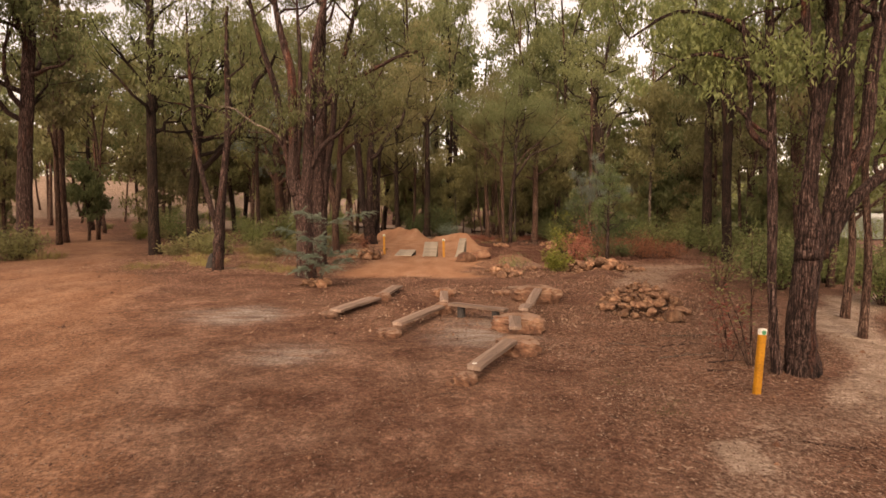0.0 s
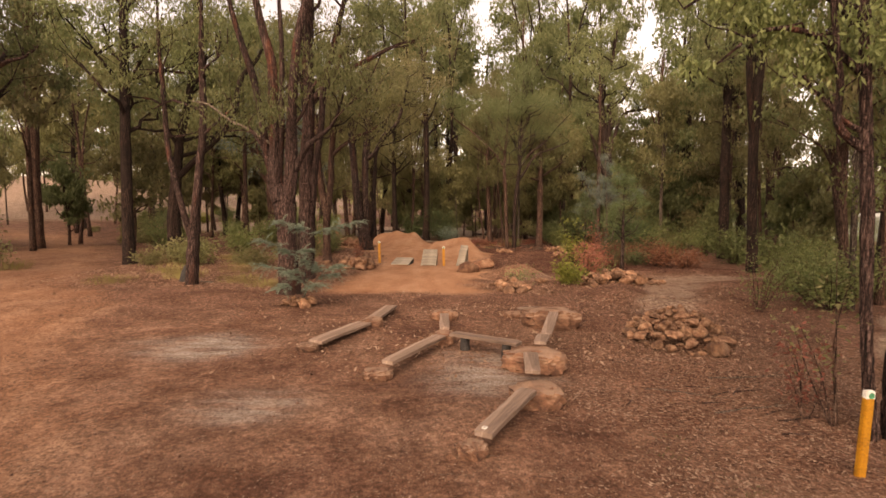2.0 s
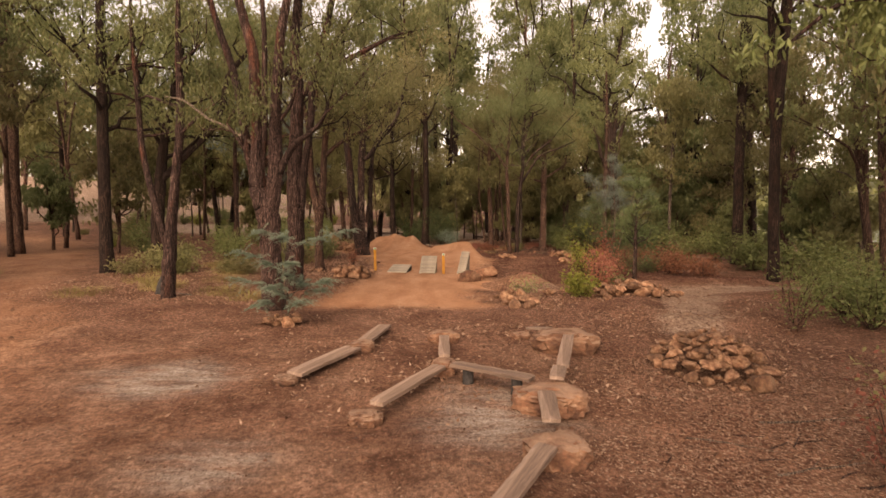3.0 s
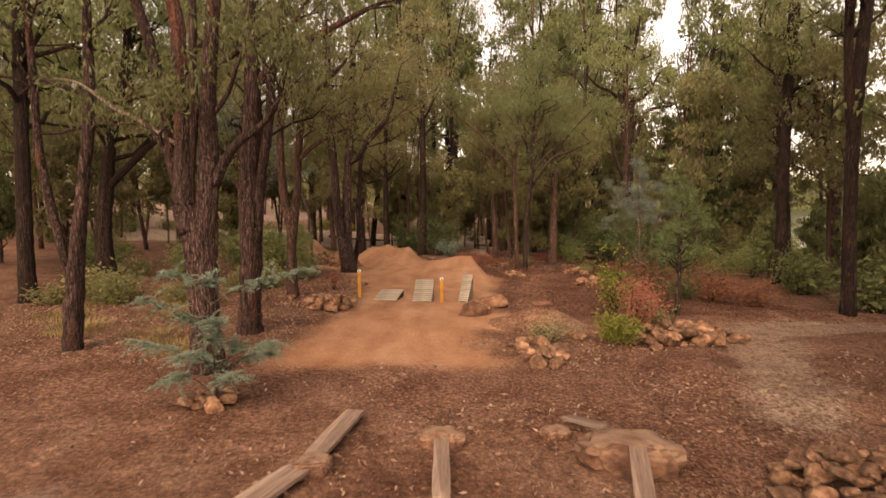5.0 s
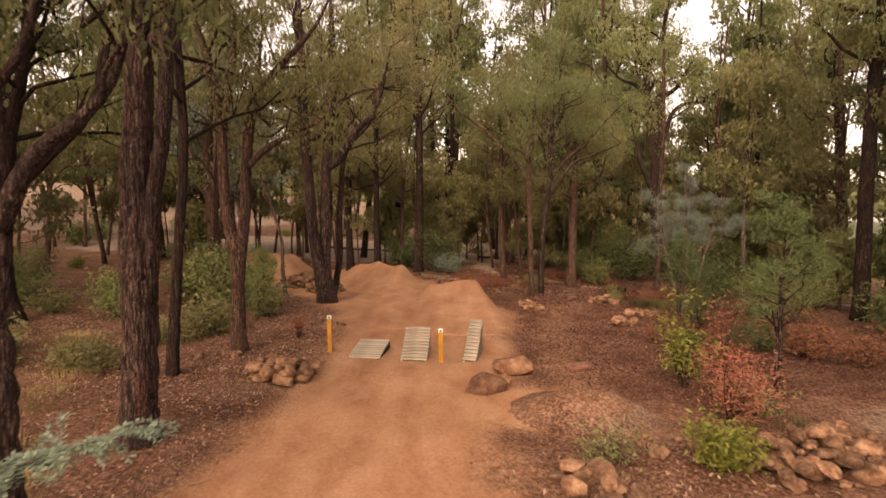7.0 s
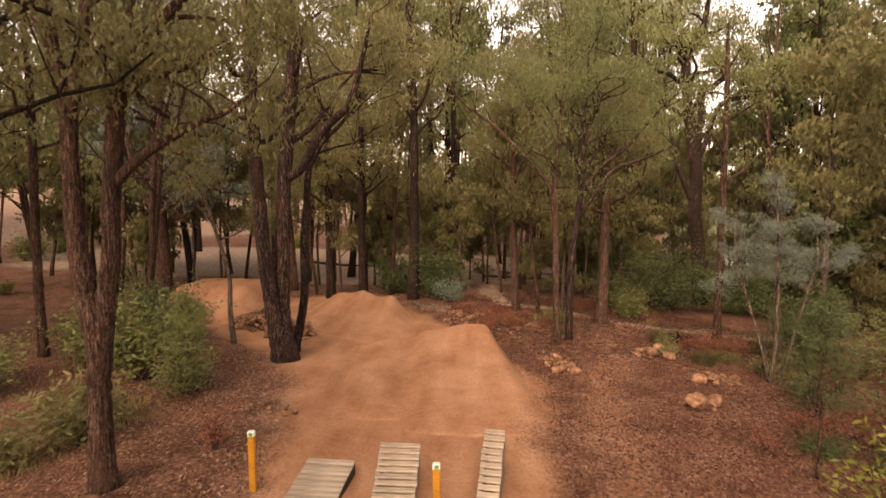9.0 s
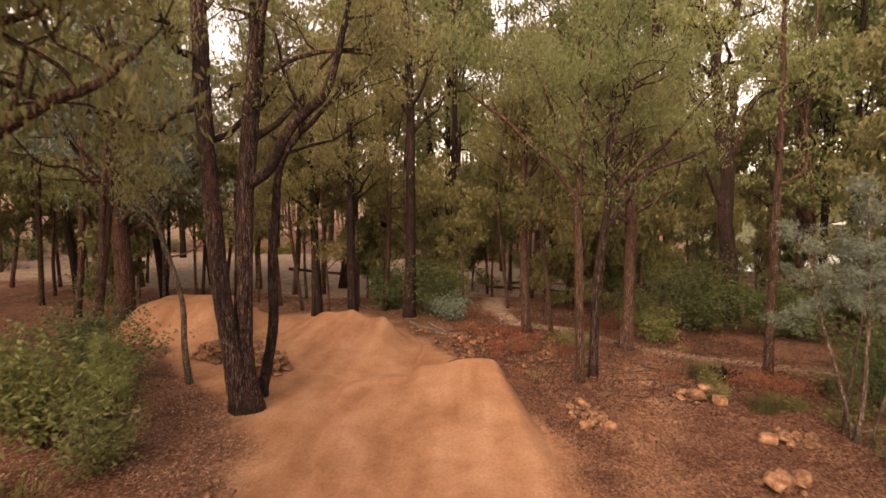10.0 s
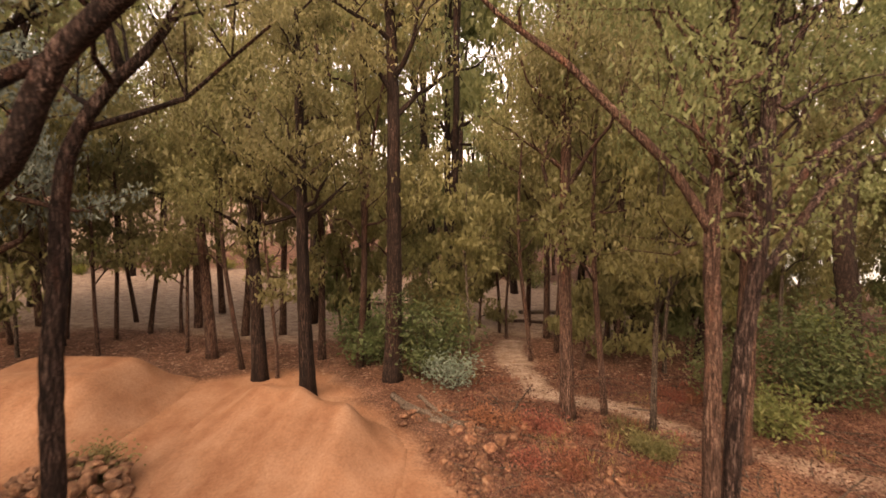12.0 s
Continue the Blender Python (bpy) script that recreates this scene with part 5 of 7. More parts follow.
# Tall gums closing the canopy behind the clearing: x, y, which master, turn, scale.
for x, y, k, turn, s in ((0.8, 73.0, 0, 70, 1.5), (2.2, 92.0, 3, 100, 1.6), (-3.4, 89.0, 0, 210, 1.65), (-8.0, 90.0, 3, 330, 1.6), (-13.5, 92.0, 0, 120, 1.65), (-19.5, 90.0, 3, 45, 1.5), (-26.0, 80.0, 0, 290, 1.4), (17.8, 60.5, 9, 20, 0.95), (20.0, 62.0, 9, 140, 0.9), (22.4, 63.0, 9, 260, 0.95), (12.5, 18.9, 5, 30, 1.1), (13.3, 20.2, 8, 200, 1.0), (15.6, 21.9, 0, 80, 0.9)):
    plant(k, x, y, turn, s, slim=0.8)


# ---- shrubs ----
def shrub(name, at, height, width, stalk_mat, leaf_mat, label, seed, per=30, size=(0.10, 0.03), spread=0.14, stalks=14, droop=0.2, group="shrubs", category="shrub", lean=0.0, low=0.25):
    """A bush of many thin stalks from one foot, leafy along their upper parts."""
    rng = rng_of(seed)
    x, y = at
    bush = tagged(new(name), label, category, group)
    bush.location = (x, y, surface(x, y) - 0.03)
    g, tips = Geo(), []
    for k in range(stalks):
        az, out = rng.uniform(0, 6.28), width * 0.5 * math.sqrt(rng.uniform(0.02, 1))
        h = height * rng.uniform(0.55, 1.0) * (1 - 0.35 * (2 * out / width) ** 2)
        end = np.array([math.cos(az) * out + lean * h, math.sin(az) * out, h])
        line = glide([(0.06 * math.cos(az), 0.06 * math.sin(az), 0), end * [0.45, 0.45, 0.5] + rng.normal(0, 0.04 * height, 3) * [1, 1, 0.3], end], 3)
        g.add(*tube(line, np.linspace(0.006 + 0.006 * height, 0.004, len(line)), 3, rng, cap=False))
        for i in range(2, len(line)):
            if line[i, 2] > low * h:
                tips.append(line[i])
        for _ in range(3):
            i = rng.integers(2, len(line))
            d = rng.normal(0, 1, 3)
            d[2] = abs(d[2]) * 0.6
            e = line[i] + d / np.linalg.norm(d) * rng.uniform(0.12, 0.26) * max(width, 0.5)
            e[2] = max(e[2], 0.05)
            g.add(*tube(np.array([line[i], e]), (0.006, 0.003), 3, rng, cap=False))
            tips.append(e)
            tips.append((line[i] + e) / 2)
    part("stem", g.mesh("stem", stalk_mat), bush)
    v, q = clusters(rng, np.array(tips), max(3, int(per * 0.32)), spread * 1.1, size[0] * 1.2, size[1] * 1.35, droop)
    v[:, 2] = np.maximum(v[:, 2], 0.02)
    part("foliage", make_mesh("foliage", v, q, leaf_mat, False), bush)
    return bush


def young_wattle(at, tips, label, seed, mat):
    """An open young wattle: one bent stem and long limbs that end in flat feathery sprays."""
    rng = rng_of(seed)
    x, y = at
    bush = tagged(new("wattle"), label, "shrub", "wattles")
    bush.location = (x, y, surface(x, y) - 0.03)
    stem = glide([(0, 0, 0), (0.05, -0.03, 0.7), (-0.04, 0.04, 1.4), (0.0, 0.0, 2.1)], 5)
    g = Geo()
    g.add(*tube(stem, np.linspace(0.030, 0.008, len(stem)), 6, rng, cap=False))
    part("stem", g.mesh("stem", BARK_GREY), bush)
    leaves, stalks = [], Geo()
    for dx, dy, dz in tips:
        root = stem[int(np.argmin(np.abs(stem[:, 2] - np.clip(dz - 0.45, 0.25, 1.9))))]
        tip = np.array([dx * 0.82, dy * 0.9, dz])
        mid = (root + tip) / 2 + [0, 0, 0.14] + rng.normal(0, 0.06, 3)
        limb = glide([root, mid, tip], 8)
        b = Geo()
        b.add(*tube(limb, np.linspace(0.013, 0.004, len(limb)), 5, rng, cap=False))
        part("limb", b.mesh("limb", BARK_GREY), bush)
        ahead = (tip - root) * [1, 1, 0.25]
        ahead = ahead / np.linalg.norm(ahead)
        for _ in range(30):
            c0 = limb[int(len(limb) * rng.uniform(0.38, 0.999))]
            d0 = ahead * rng.uniform(0.3, 1.0) + rng.normal(0, 0.75, 3) * [1, 1, 0.28]
            d0 = d0 / np.linalg.norm(d0)
            ln = rng.uniform(0.16, 0.40)
            u = np.linspace(0, 1, 11)[:, None]
            f = c0 + d0 * ln * u + np.array([0, 0, 1]) * ln * (0.25 * u - 0.5 * u**2)
            stalks.add(*tube(f[::5], (0.004, 0.003, 0.002), 3, rng, cap=False))
            side = np.cross(d0, [0, 0, 1.0])
            for sgn in (-1, 1):
                c = np.repeat(f[1:], 2, axis=0) + rng.normal(0, 0.008, (20, 3))
                d = side * sgn + d0 * 0.6 + rng.normal(0, 0.3, (20, 3))
                d = d / np.linalg.norm(d, axis=1, keepdims=True)
                e = c + d * rng.uniform(0.04, 0.085, (20, 1))
                t = np.cross(d, [0, 0, 1.0]) * 0.009 + rng.normal(0, 0.003, (20, 3))
                m = (c + e) / 2
                leaves.append(np.stack([c, m + t, e, m - t], 1).reshape(-1, 3))
    v = np.concatenate(leaves)
    stalks.add(v, np.arange(len(v)).reshape(-1, 4))
    part("foliage", stalks.mesh("foliage", mat, False), bush)
    return bush


young_wattle((-4.2, 18.6), (
    (-1.7, 0.2, 2.0), (-0.75, -0.4, 2.55), (-0.1, 0.5, 2.35), (-1.55, -0.3, 1.35), (1.15, 0.3, 2.35), (2.1, 0.5, 2.6), (1.5, -0.2, 1.3), (0.75, -0.5, 0.75),
    (-0.85, -0.4, 0.6), (0.35, -0.6, 1.75), (-0.4, -0.7, 1.1), (1.0, 0.6, 0.9), (-0.5, 0.6, 0.85), (0.1, -0.3, 1.45), (-0.7, 0.2, 1.7), (0.4, 0.1, 1.15)),
    "open blue-green feathery wattle rising from a ring of stones", 501, LEAF_BLUE)
for x, y, h, w, k in ((14.6, 37.2, 2.8, 3.4, 1), (13.0, 40.4, 2.6, 3.0, 2), (16.8, 34.0, 2.3, 3.0, 3), (15.4, 43.5, 2.8, 3.2, 4), (18.6, 41.0, 2.6, 3.0, 5), (20.5, 33.0, 2.2, 2.8, 6), (17.8, 29.0, 1.9, 2.6, 7)):
    shrub("shrub", (x, y), h, w, BARK, (LEAF_DARK, LEAF_SHRUB)[k % 2], "tall green scrub bush among black gums", 560 + k, 40, (0.13, 0.042), 0.26, 18)
gum_tree("wattle", (10.6, 38.1), [
    ("m", [(0, 0, 0.06), (0.1, 1.4, 0.052), (0.1, 2.9, 0.045), (0.0, 4.6, 0.035), (-0.1, 6.4, 0.012)]),
    ("m", [(0.05, 0.1, 0.05), (-0.3, 1.6, 0.042), (-0.7, 3.1, 0.034), (-1.0, 4.9, 0.012)], 0.2),
    ("m", [(0.1, 0.1, 0.05), (0.5, 1.8, 0.042), (0.9, 3.4, 0.034), (1.4, 5.2, 0.012)], -0.3),
    ("m", [(0.0, 0.4, 0.04), (0.2, 2.0, 0.034), (0.4, 4.0, 0.026), (0.5, 6.0, 0.01)], 0.5),
    ("b", [(0.8, 3.0, 0.03), (1.6, 3.6, 0.022), (2.4, 4.0, 0.01)]),
], BARK_GREY, LEAF_SILVER, "tall silvery blue-green wattle tree with cloudy fine foliage", "wattles", 502, crown=(0.42, 1.0), limbs=28, reach=0.95, per=64, spread=0.22, size=(0.10, 0.019), category="shrub", droop=-0.2, keep=0.75, simple=True)
shrub("shrub", (5.0, 23.6), 1.1, 1.15, BARK, LEAF_LIME, "bright lime-green shrub beside the rust-red one", 503, 34, (0.10, 0.034), 0.11, 14, low=0.3)
shrub("dead_shrub", (6.25, 25.9), 1.7, 2.0, BARK, LEAF_SALMON, "dead rust-red shrub with dry leaves", 504, 34, (0.10, 0.02), 0.14, 18, 0.0)
shrub("shrub", (6.2, 28.0), 2.8, 1.9, BARK, LEAF_LIME, "tall yellow-green shrub with thin stalks", 505, 16, (0.13, 0.04), 0.13, 14)
shrub("dead_shrub", (7.4, 28.3), 2.7, 0.9, BARK, LEAF_RUST, "slender dead sapling with brown-red leaves", 506, 16, (0.12, 0.04), 0.14, 8)
shrub("dead_shrub", (11.4, 31.3), 1.7, 2.2, BARK, LEAF_RUST, "dark red dead bush behind the berm", 507, 26, (0.12, 0.03), 0.17, 18, 0.0)
shrub("dead_shrub", (12.6, 30.4), 1.1, 2.0, BARK, LEAF_RUST, "low dry red bush behind the berm", 508, 24, (0.12, 0.03), 0.17, 16, 0.0)
shrub("shrub", (3.1, 23.8), 0.9, 1.3, BARK_GREY, LEAF_SHRUB, "thin grey-green shrub on the stony bank", 509, 12, (0.09, 0.02), 0.13, 12)
shrub("shrub", (6.8, 26.2), 0.8, 1.4, BARK_GREY, LEAF_SHRUB, "low green shrub on the stony bank", 510, 18, (0.10, 0.03), 0.13, 12)
shrub("shrub", (-0.3, 54.2), 3.4, 3.8, BARK, LEAF_DARK, "dense green thicket beyond the jumps", 511, 46, (0.17, 0.06), 0.28, 26)
shrub("shrub", (0.6, 52.9), 1.9, 2.2, BARK_GREY, LEAF_BLUE, "low grey-blue bush by the thicket", 512, 26, (0.14, 0.035), 0.22, 14)
shrub("shrub", (-3.0, 56.0), 2.6, 3.0, BARK, LEAF_DARK, "dark green thicket behind the crest", 513, 40, (0.17, 0.06), 0.28, 20)
shrub("shrub", (13.4, 52.2), 3.9, 5.6, BARK, LEAF_DARK, "wide dense green thicket by the lake", 514, 56, (0.17, 0.055), 0.32, 34)
shrub("shrub", (16.5, 50.5), 2.8, 4.2, BARK, LEAF_DARK, "round green thicket under the tall gum", 515, 50, (0.17, 0.055), 0.30, 28)
shrub("shrub", (9.8, 52.0), 2.6, 2.4, BARK, LEAF_GREEN, "leafy green bush beside the track", 516, 40, (0.15, 0.05), 0.26, 18)
shrub("shrub", (10.0, 49.0), 1.8, 1.8, BARK, LEAF_SHRUB, "olive bush beside the pale track", 517, 30, (0.15, 0.05), 0.22, 14)
shrub("shrub", (-8.6, 36.6), 2.6, 3.0, BARK, LEAF_SHRUB, "leafy green shrub under crooked gums", 518, 34, (0.15, 0.055), 0.24, 22)
shrub("shrub", (-6.9, 35.6), 1.7, 1.8, BARK, LEAF_GREEN, "yellow-green shrub beside the clay run", 519, 30, (0.14, 0.04), 0.2, 16)
shrub("shrub", (-10.5, 38.0), 2.4, 2.6, BARK, LEAF_SHRUB, "green shrub under slim gums", 520, 34, (0.15, 0.055), 0.24, 20)
shrub("shrub", (-10.3, 41.3), 2.7, 3.4, BARK, LEAF_DARK, "dense dark green shrub beside the clay trail", 549, 52, (0.11, 0.04), 0.24, 28)
shrub("shrub", (-8.9, 39.2), 1.6, 1.8, BARK, LEAF_SHRUB, "rounded green shrub beside the clay trail", 550, 40, (0.10, 0.036), 0.18, 18)
shrub("dead_shrub", (-4.7, 32.4), 1.3, 0.9, BARK, LEAF_RUST, "bare twiggy dead shrub with few leaves", 522, 3, (0.10, 0.02), 0.10, 10)
shrub("shrub", (-7.6, 45.9), 0.9, 1.5, BARK, LEAF_OLIVE, "small dry-leaved shrub above the stone bank", 548, 24, (0.10, 0.035), 0.14, 14)
shrub("shrub", (11.6, 18.6), 2.0, 2.8, BARK, LEAF_SHRUB, "loose green shrub beside the sandy trail", 525, 30, (0.13, 0.04), 0.22, 20)
shrub("shrub", (13.8, 17.0), 2.4, 3.0, BARK, LEAF_SHRUB, "tall loose green shrub beside the sandy trail", 526, 30, (0.13, 0.04), 0.22, 20)
shrub("dead_shrub", (5.75, 10.75), 1.9, 1.3, BARK, LEAF_RUST, "sparse shrub with red-brown leaves by a gum", 527, 16, (0.085, 0.034), 0.13, 4)
shrub("shrub", (6.05, 10.5), 2.9, 1.7, BARK, LEAF_OLIVE, "thin-stalked shrub with yellow-green leaves against a gum", 529, 16, (0.085, 0.032), 0.16, 4, low=0.5)
shrub("shrub", (9.4, 18.4), 2.2, 1.6, BARK, LEAF_SHRUB, "thin-stalked green shrub beside the sandy trail", 528, 18, (0.08, 0.026), 0.16, 12)
gum_tree("sapling", (8.33, 27.67), [("m", [(0, 0, 0.085), (0.02, 1.2, 0.075), (0.0, 2.4, 0.055), (0.03, 3.4, 0.035), (0.02, 4.4, 0.012)])], BARK_SCORCHED, LEAF_DARK, "fine-leaved she-oak sapling with dark stem and wispy green foliage", "saplings", 530,
         crown=(0.30, 1.0), limbs=26, reach=1.0, per=22, spread=0.2, size=(0.20, 0.015), droop=-0.1)
gum_tree("sapling", (7.6, 31.6), [("m", [(0, 0, 0.035), (0.03, 1.2, 0.03), (0.0, 2.2, 0.022), (0.05, 3.3, 0.008)])], BARK, LEAF_DARK, "thin she-oak sapling with wispy dark green foliage", "saplings", 536,
         crown=(0.42, 1.0), limbs=18, reach=0.75, per=20, spread=0.18, size=(0.18, 0.014), droop=-0.1)
for k, (x, y, h, w) in enumerate(((8.6, 30.6, 0.6, 1.1), (9.4, 31.8, 0.8, 1.3), (10.6, 32.2, 0.9, 1.4), (9.0, 33.8, 0.6, 1.2), (11.4, 34.6, 1.1, 1.6), (10.8, 36.8, 0.9, 1.5), (12.2, 37.2, 1.2, 1.8), (8.5, 32.7, 0.5, 1.0), (11.6, 33.2, 1.0, 1.5), (12.8, 35.4, 1.4, 1.9), (12.4, 41.9, 1.1, 1.7), (13.6, 38.4, 1.3, 1.9))):
    if k % 3:
        shrub("shrub", (x, y), h, w, BARK, LEAF_DARK, "low dark green scrub in red leaf litter", 850 + k, 20, (0.10, 0.02), 0.15, 14)
    else:
        shrub("dead_shrub", (x, y), h, w, BARK, LEAF_RUST, "low twiggy dry scrub in red leaf litter", 850 + k, 12, (0.10, 0.02), 0.15, 16)
shrub("shrub", (9.95, 35.1), 1.9, 1.7, BARK, LEAF_DARK, "dark wispy scrub bush on the bank", 537, 24, (0.12, 0.02), 0.2, 14)
shrub("dead_shrub", (7.3, 32.6), 1.0, 0.7, BARK, LEAF_RUST, "spindly dead shrub in leaf litter", 538, 5, (0.09, 0.02), 0.1, 8)
shrub("dead_shrub", (10.0, 33.1), 1.3, 1.5, BARK, LEAF_RUST, "dark rust-red twiggy shrub on the bank", 539, 16, (0.10, 0.022), 0.14, 14)
shrub("dead_shrub", (10.9, 41.4), 0.9, 1.7, BARK, LEAF_RUST, "low dark dead bush beside slim gums", 540, 26, (0.10, 0.02), 0.14, 16)
gum_tree("sapling", (-7.15, 36.5), [("m", [(0, 0, 0.035), (0.02, 0.7, 0.03), (0.0, 1.4, 0.02), (0.03, 2.2, 0.008)])], BARK, LEAF_SHRUB, "fine-leaved green sapling beside the clay run", "saplings", 535,
         crown=(0.2, 1.0), limbs=18, reach=0.7, per=26, spread=0.15, size=(0.17, 0.016), droop=0.0)
gum_tree("sapling", (14.4, 20.2), [("m", [(0, 0, 0.12), (0.1, 2.5, 0.10), (0.0, 5.0, 0.08), (-0.2, 8.0, 0.05), (-0.3, 10.5, 0.02)])], BARK, LEAF_SHRUB, "young gum with low hanging green foliage", "saplings", 532,
         crown=(0.25, 1.0), limbs=18, reach=2.2, per=40, spread=0.36, size=(0.13, 0.038))

gum_tree("sapling", (9.9, 12.7), [("m", [(0, 0, 0.09), (0.1, 2.0, 0.08), (0.0, 4.0, 0.07), (0.2, 6.5, 0.05), (0.1, 9.0, 0.02)])], BARK, LEAF_SHRUB, "slender young gum behind the large red-barked one", "saplings", 534,
         crown=(0.42, 1.0), limbs=16, reach=1.8, per=40, spread=0.34, size=(0.13, 0.045))
gum_tree("sapling", (11.0, 14.8), [("m", [(0, 0, 0.11), (0.1, 2.0, 0.09), (-0.1, 4.0, 0.08), (-0.2, 6.5, 0.06), (0.1, 9.5, 0.02)]), ("b", [(0.05, 2.6, 0.05), (0.7, 3.2, 0.04), (1.3, 3.6, 0.02)])], BARK, LEAF_SHRUB, "young gum with dense foliage beside the sandy trail", "saplings", 533,
         crown=(0.22, 1.0), limbs=18, reach=2.0, per=40, spread=0.36, size=(0.14, 0.05))
for x, y, h, w, mat, k, label in (
    (-19.6, 25.2, 1.5, 2.6, LEAF_OLIVE, 0, "dry olive heath bush beside the dirt trail"), (-22.2, 25.8, 1.9, 2.6, LEAF_SHRUB, 1, "green heath bush beside the dirt trail"), (-24.6, 27.6, 1.6, 2.4, LEAF_RUST, 2, "reddish heath bush beside the dirt trail"),
    (-27.0, 30.0, 2.2, 3.0, LEAF_OLIVE, 3, "tall olive bush beyond the dirt trail"), (-17.4, 36.8, 2.4, 3.0, LEAF_SHRUB, 5, "dense green bush behind dark trunks"),
    (-12.2, 35.0, 2.0, 2.4, LEAF_SHRUB, 6, "leafy green bush behind grey gum"), (-20.0, 40.5, 2.6, 3.2, LEAF_OLIVE, 7, "tall olive bush in the wood"),
):
    shrub("dead_shrub" if mat == LEAF_RUST else "shrub", (x, y), h, w, BARK, mat, label, 580 + k, 40, (0.12, 0.042), 0.22, 20)
SHRUBS = [
    shrub("shrub", (30.0, -70.0), 2.2, 2.8, BARK, LEAF_SHRUB, "green undergrowth bush in the wood", 541, 16, (0.20, 0.07), 0.28, 16, group="undergrowth"),
    shrub("shrub", (26.0, -70.0), 1.5, 2.2, BARK, LEAF_LIME, "yellow-green undergrowth bush in the wood", 542, 14, (0.20, 0.07), 0.26, 14, group="undergrowth"),
    shrub("shrub", (22.0, -70.0), 3.0, 2.6, BARK, LEAF_GREEN, "tall leafy bush between trunks", 543, 17, (0.22, 0.075), 0.32, 16, group="undergrowth"),
    shrub("shrub", (18.0, -70.0), 1.0, 1.8, BARK, LEAF_OLIVE, "low olive bush on the forest floor", 544, 20, (0.16, 0.05), 0.22, 12, group="undergrowth"),
    shrub("shrub", (10.0, -70.0), 1.9, 2.4, BARK, LEAF_SHRUB, "fine-leaved green bush beside the sandy trail", 546, 40, (0.075, 0.024), 0.2, 18, group="undergrowth"),
    shrub("dead_shrub", (14.0, -70.0), 0.8, 1.8, BARK, LEAF_RUST, "low dry reddish bush on the forest floor", 545, 18, (0.14, 0.04), 0.22, 12, group="undergrowth"),
]
r = rng_of(9)
for n, x0, x1, y0, y1, kinds in ((50, -50, 50, 60, 95, (0, 1, 1, 2, 3)), (32, 14, 48, 26, 62, (0, 0, 3, 2, 3)), (22, -45, -18, 24, 62, (0, 1, 2, 3, 3)),
                                 (30, 14, 52, 58, 100, (0, 1, 3, 3)), (10, -16, -6, 24, 36, (3, 3, 3)), (9, 5, 14, 38, 48, (5, 5, 3)), (16, 1.5, 9, 45, 53, (5, 5, 5, 3)), (14, 10.5, 18, 16, 25, (4, 4, 4, 3)), (8, -24, -15, 20, 32, (4, 3))):
    made, tries = 0, 0
    while made < n and tries < 2000:
        tries += 1
        x, y = r.uniform(x0, x1), r.uniform(y0, y1)
        if on_trail(x, y, 1.0) or (math.hypot((x + 10) / 2.0, y - 75) < 10):
            continue
        s = r.uniform(0.35, 0.7) if y0 in (45, 38) else r.uniform(0.6, 1.25)
        copy_thing(SHRUBS[int(r.choice(kinds))], pose(x, y, surface(x, y) - 0.05, 0, 0, r.uniform(0, 360)) @ Matrix.Diagonal((s, s, s, 1)))
        made += 1


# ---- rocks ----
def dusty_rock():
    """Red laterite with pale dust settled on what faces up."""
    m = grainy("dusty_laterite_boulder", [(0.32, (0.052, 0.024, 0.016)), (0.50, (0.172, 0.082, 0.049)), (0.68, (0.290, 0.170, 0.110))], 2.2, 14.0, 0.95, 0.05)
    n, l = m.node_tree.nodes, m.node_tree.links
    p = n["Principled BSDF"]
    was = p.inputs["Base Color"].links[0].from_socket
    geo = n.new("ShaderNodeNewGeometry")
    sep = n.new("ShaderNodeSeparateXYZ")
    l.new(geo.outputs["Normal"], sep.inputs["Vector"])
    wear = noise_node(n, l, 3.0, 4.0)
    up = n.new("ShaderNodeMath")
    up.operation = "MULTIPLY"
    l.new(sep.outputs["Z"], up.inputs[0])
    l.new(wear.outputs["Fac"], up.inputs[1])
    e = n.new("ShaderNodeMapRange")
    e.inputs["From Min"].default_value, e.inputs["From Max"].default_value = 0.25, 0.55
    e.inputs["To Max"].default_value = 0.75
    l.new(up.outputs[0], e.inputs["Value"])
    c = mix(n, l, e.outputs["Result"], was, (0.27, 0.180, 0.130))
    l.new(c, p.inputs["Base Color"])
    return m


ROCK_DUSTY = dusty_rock()


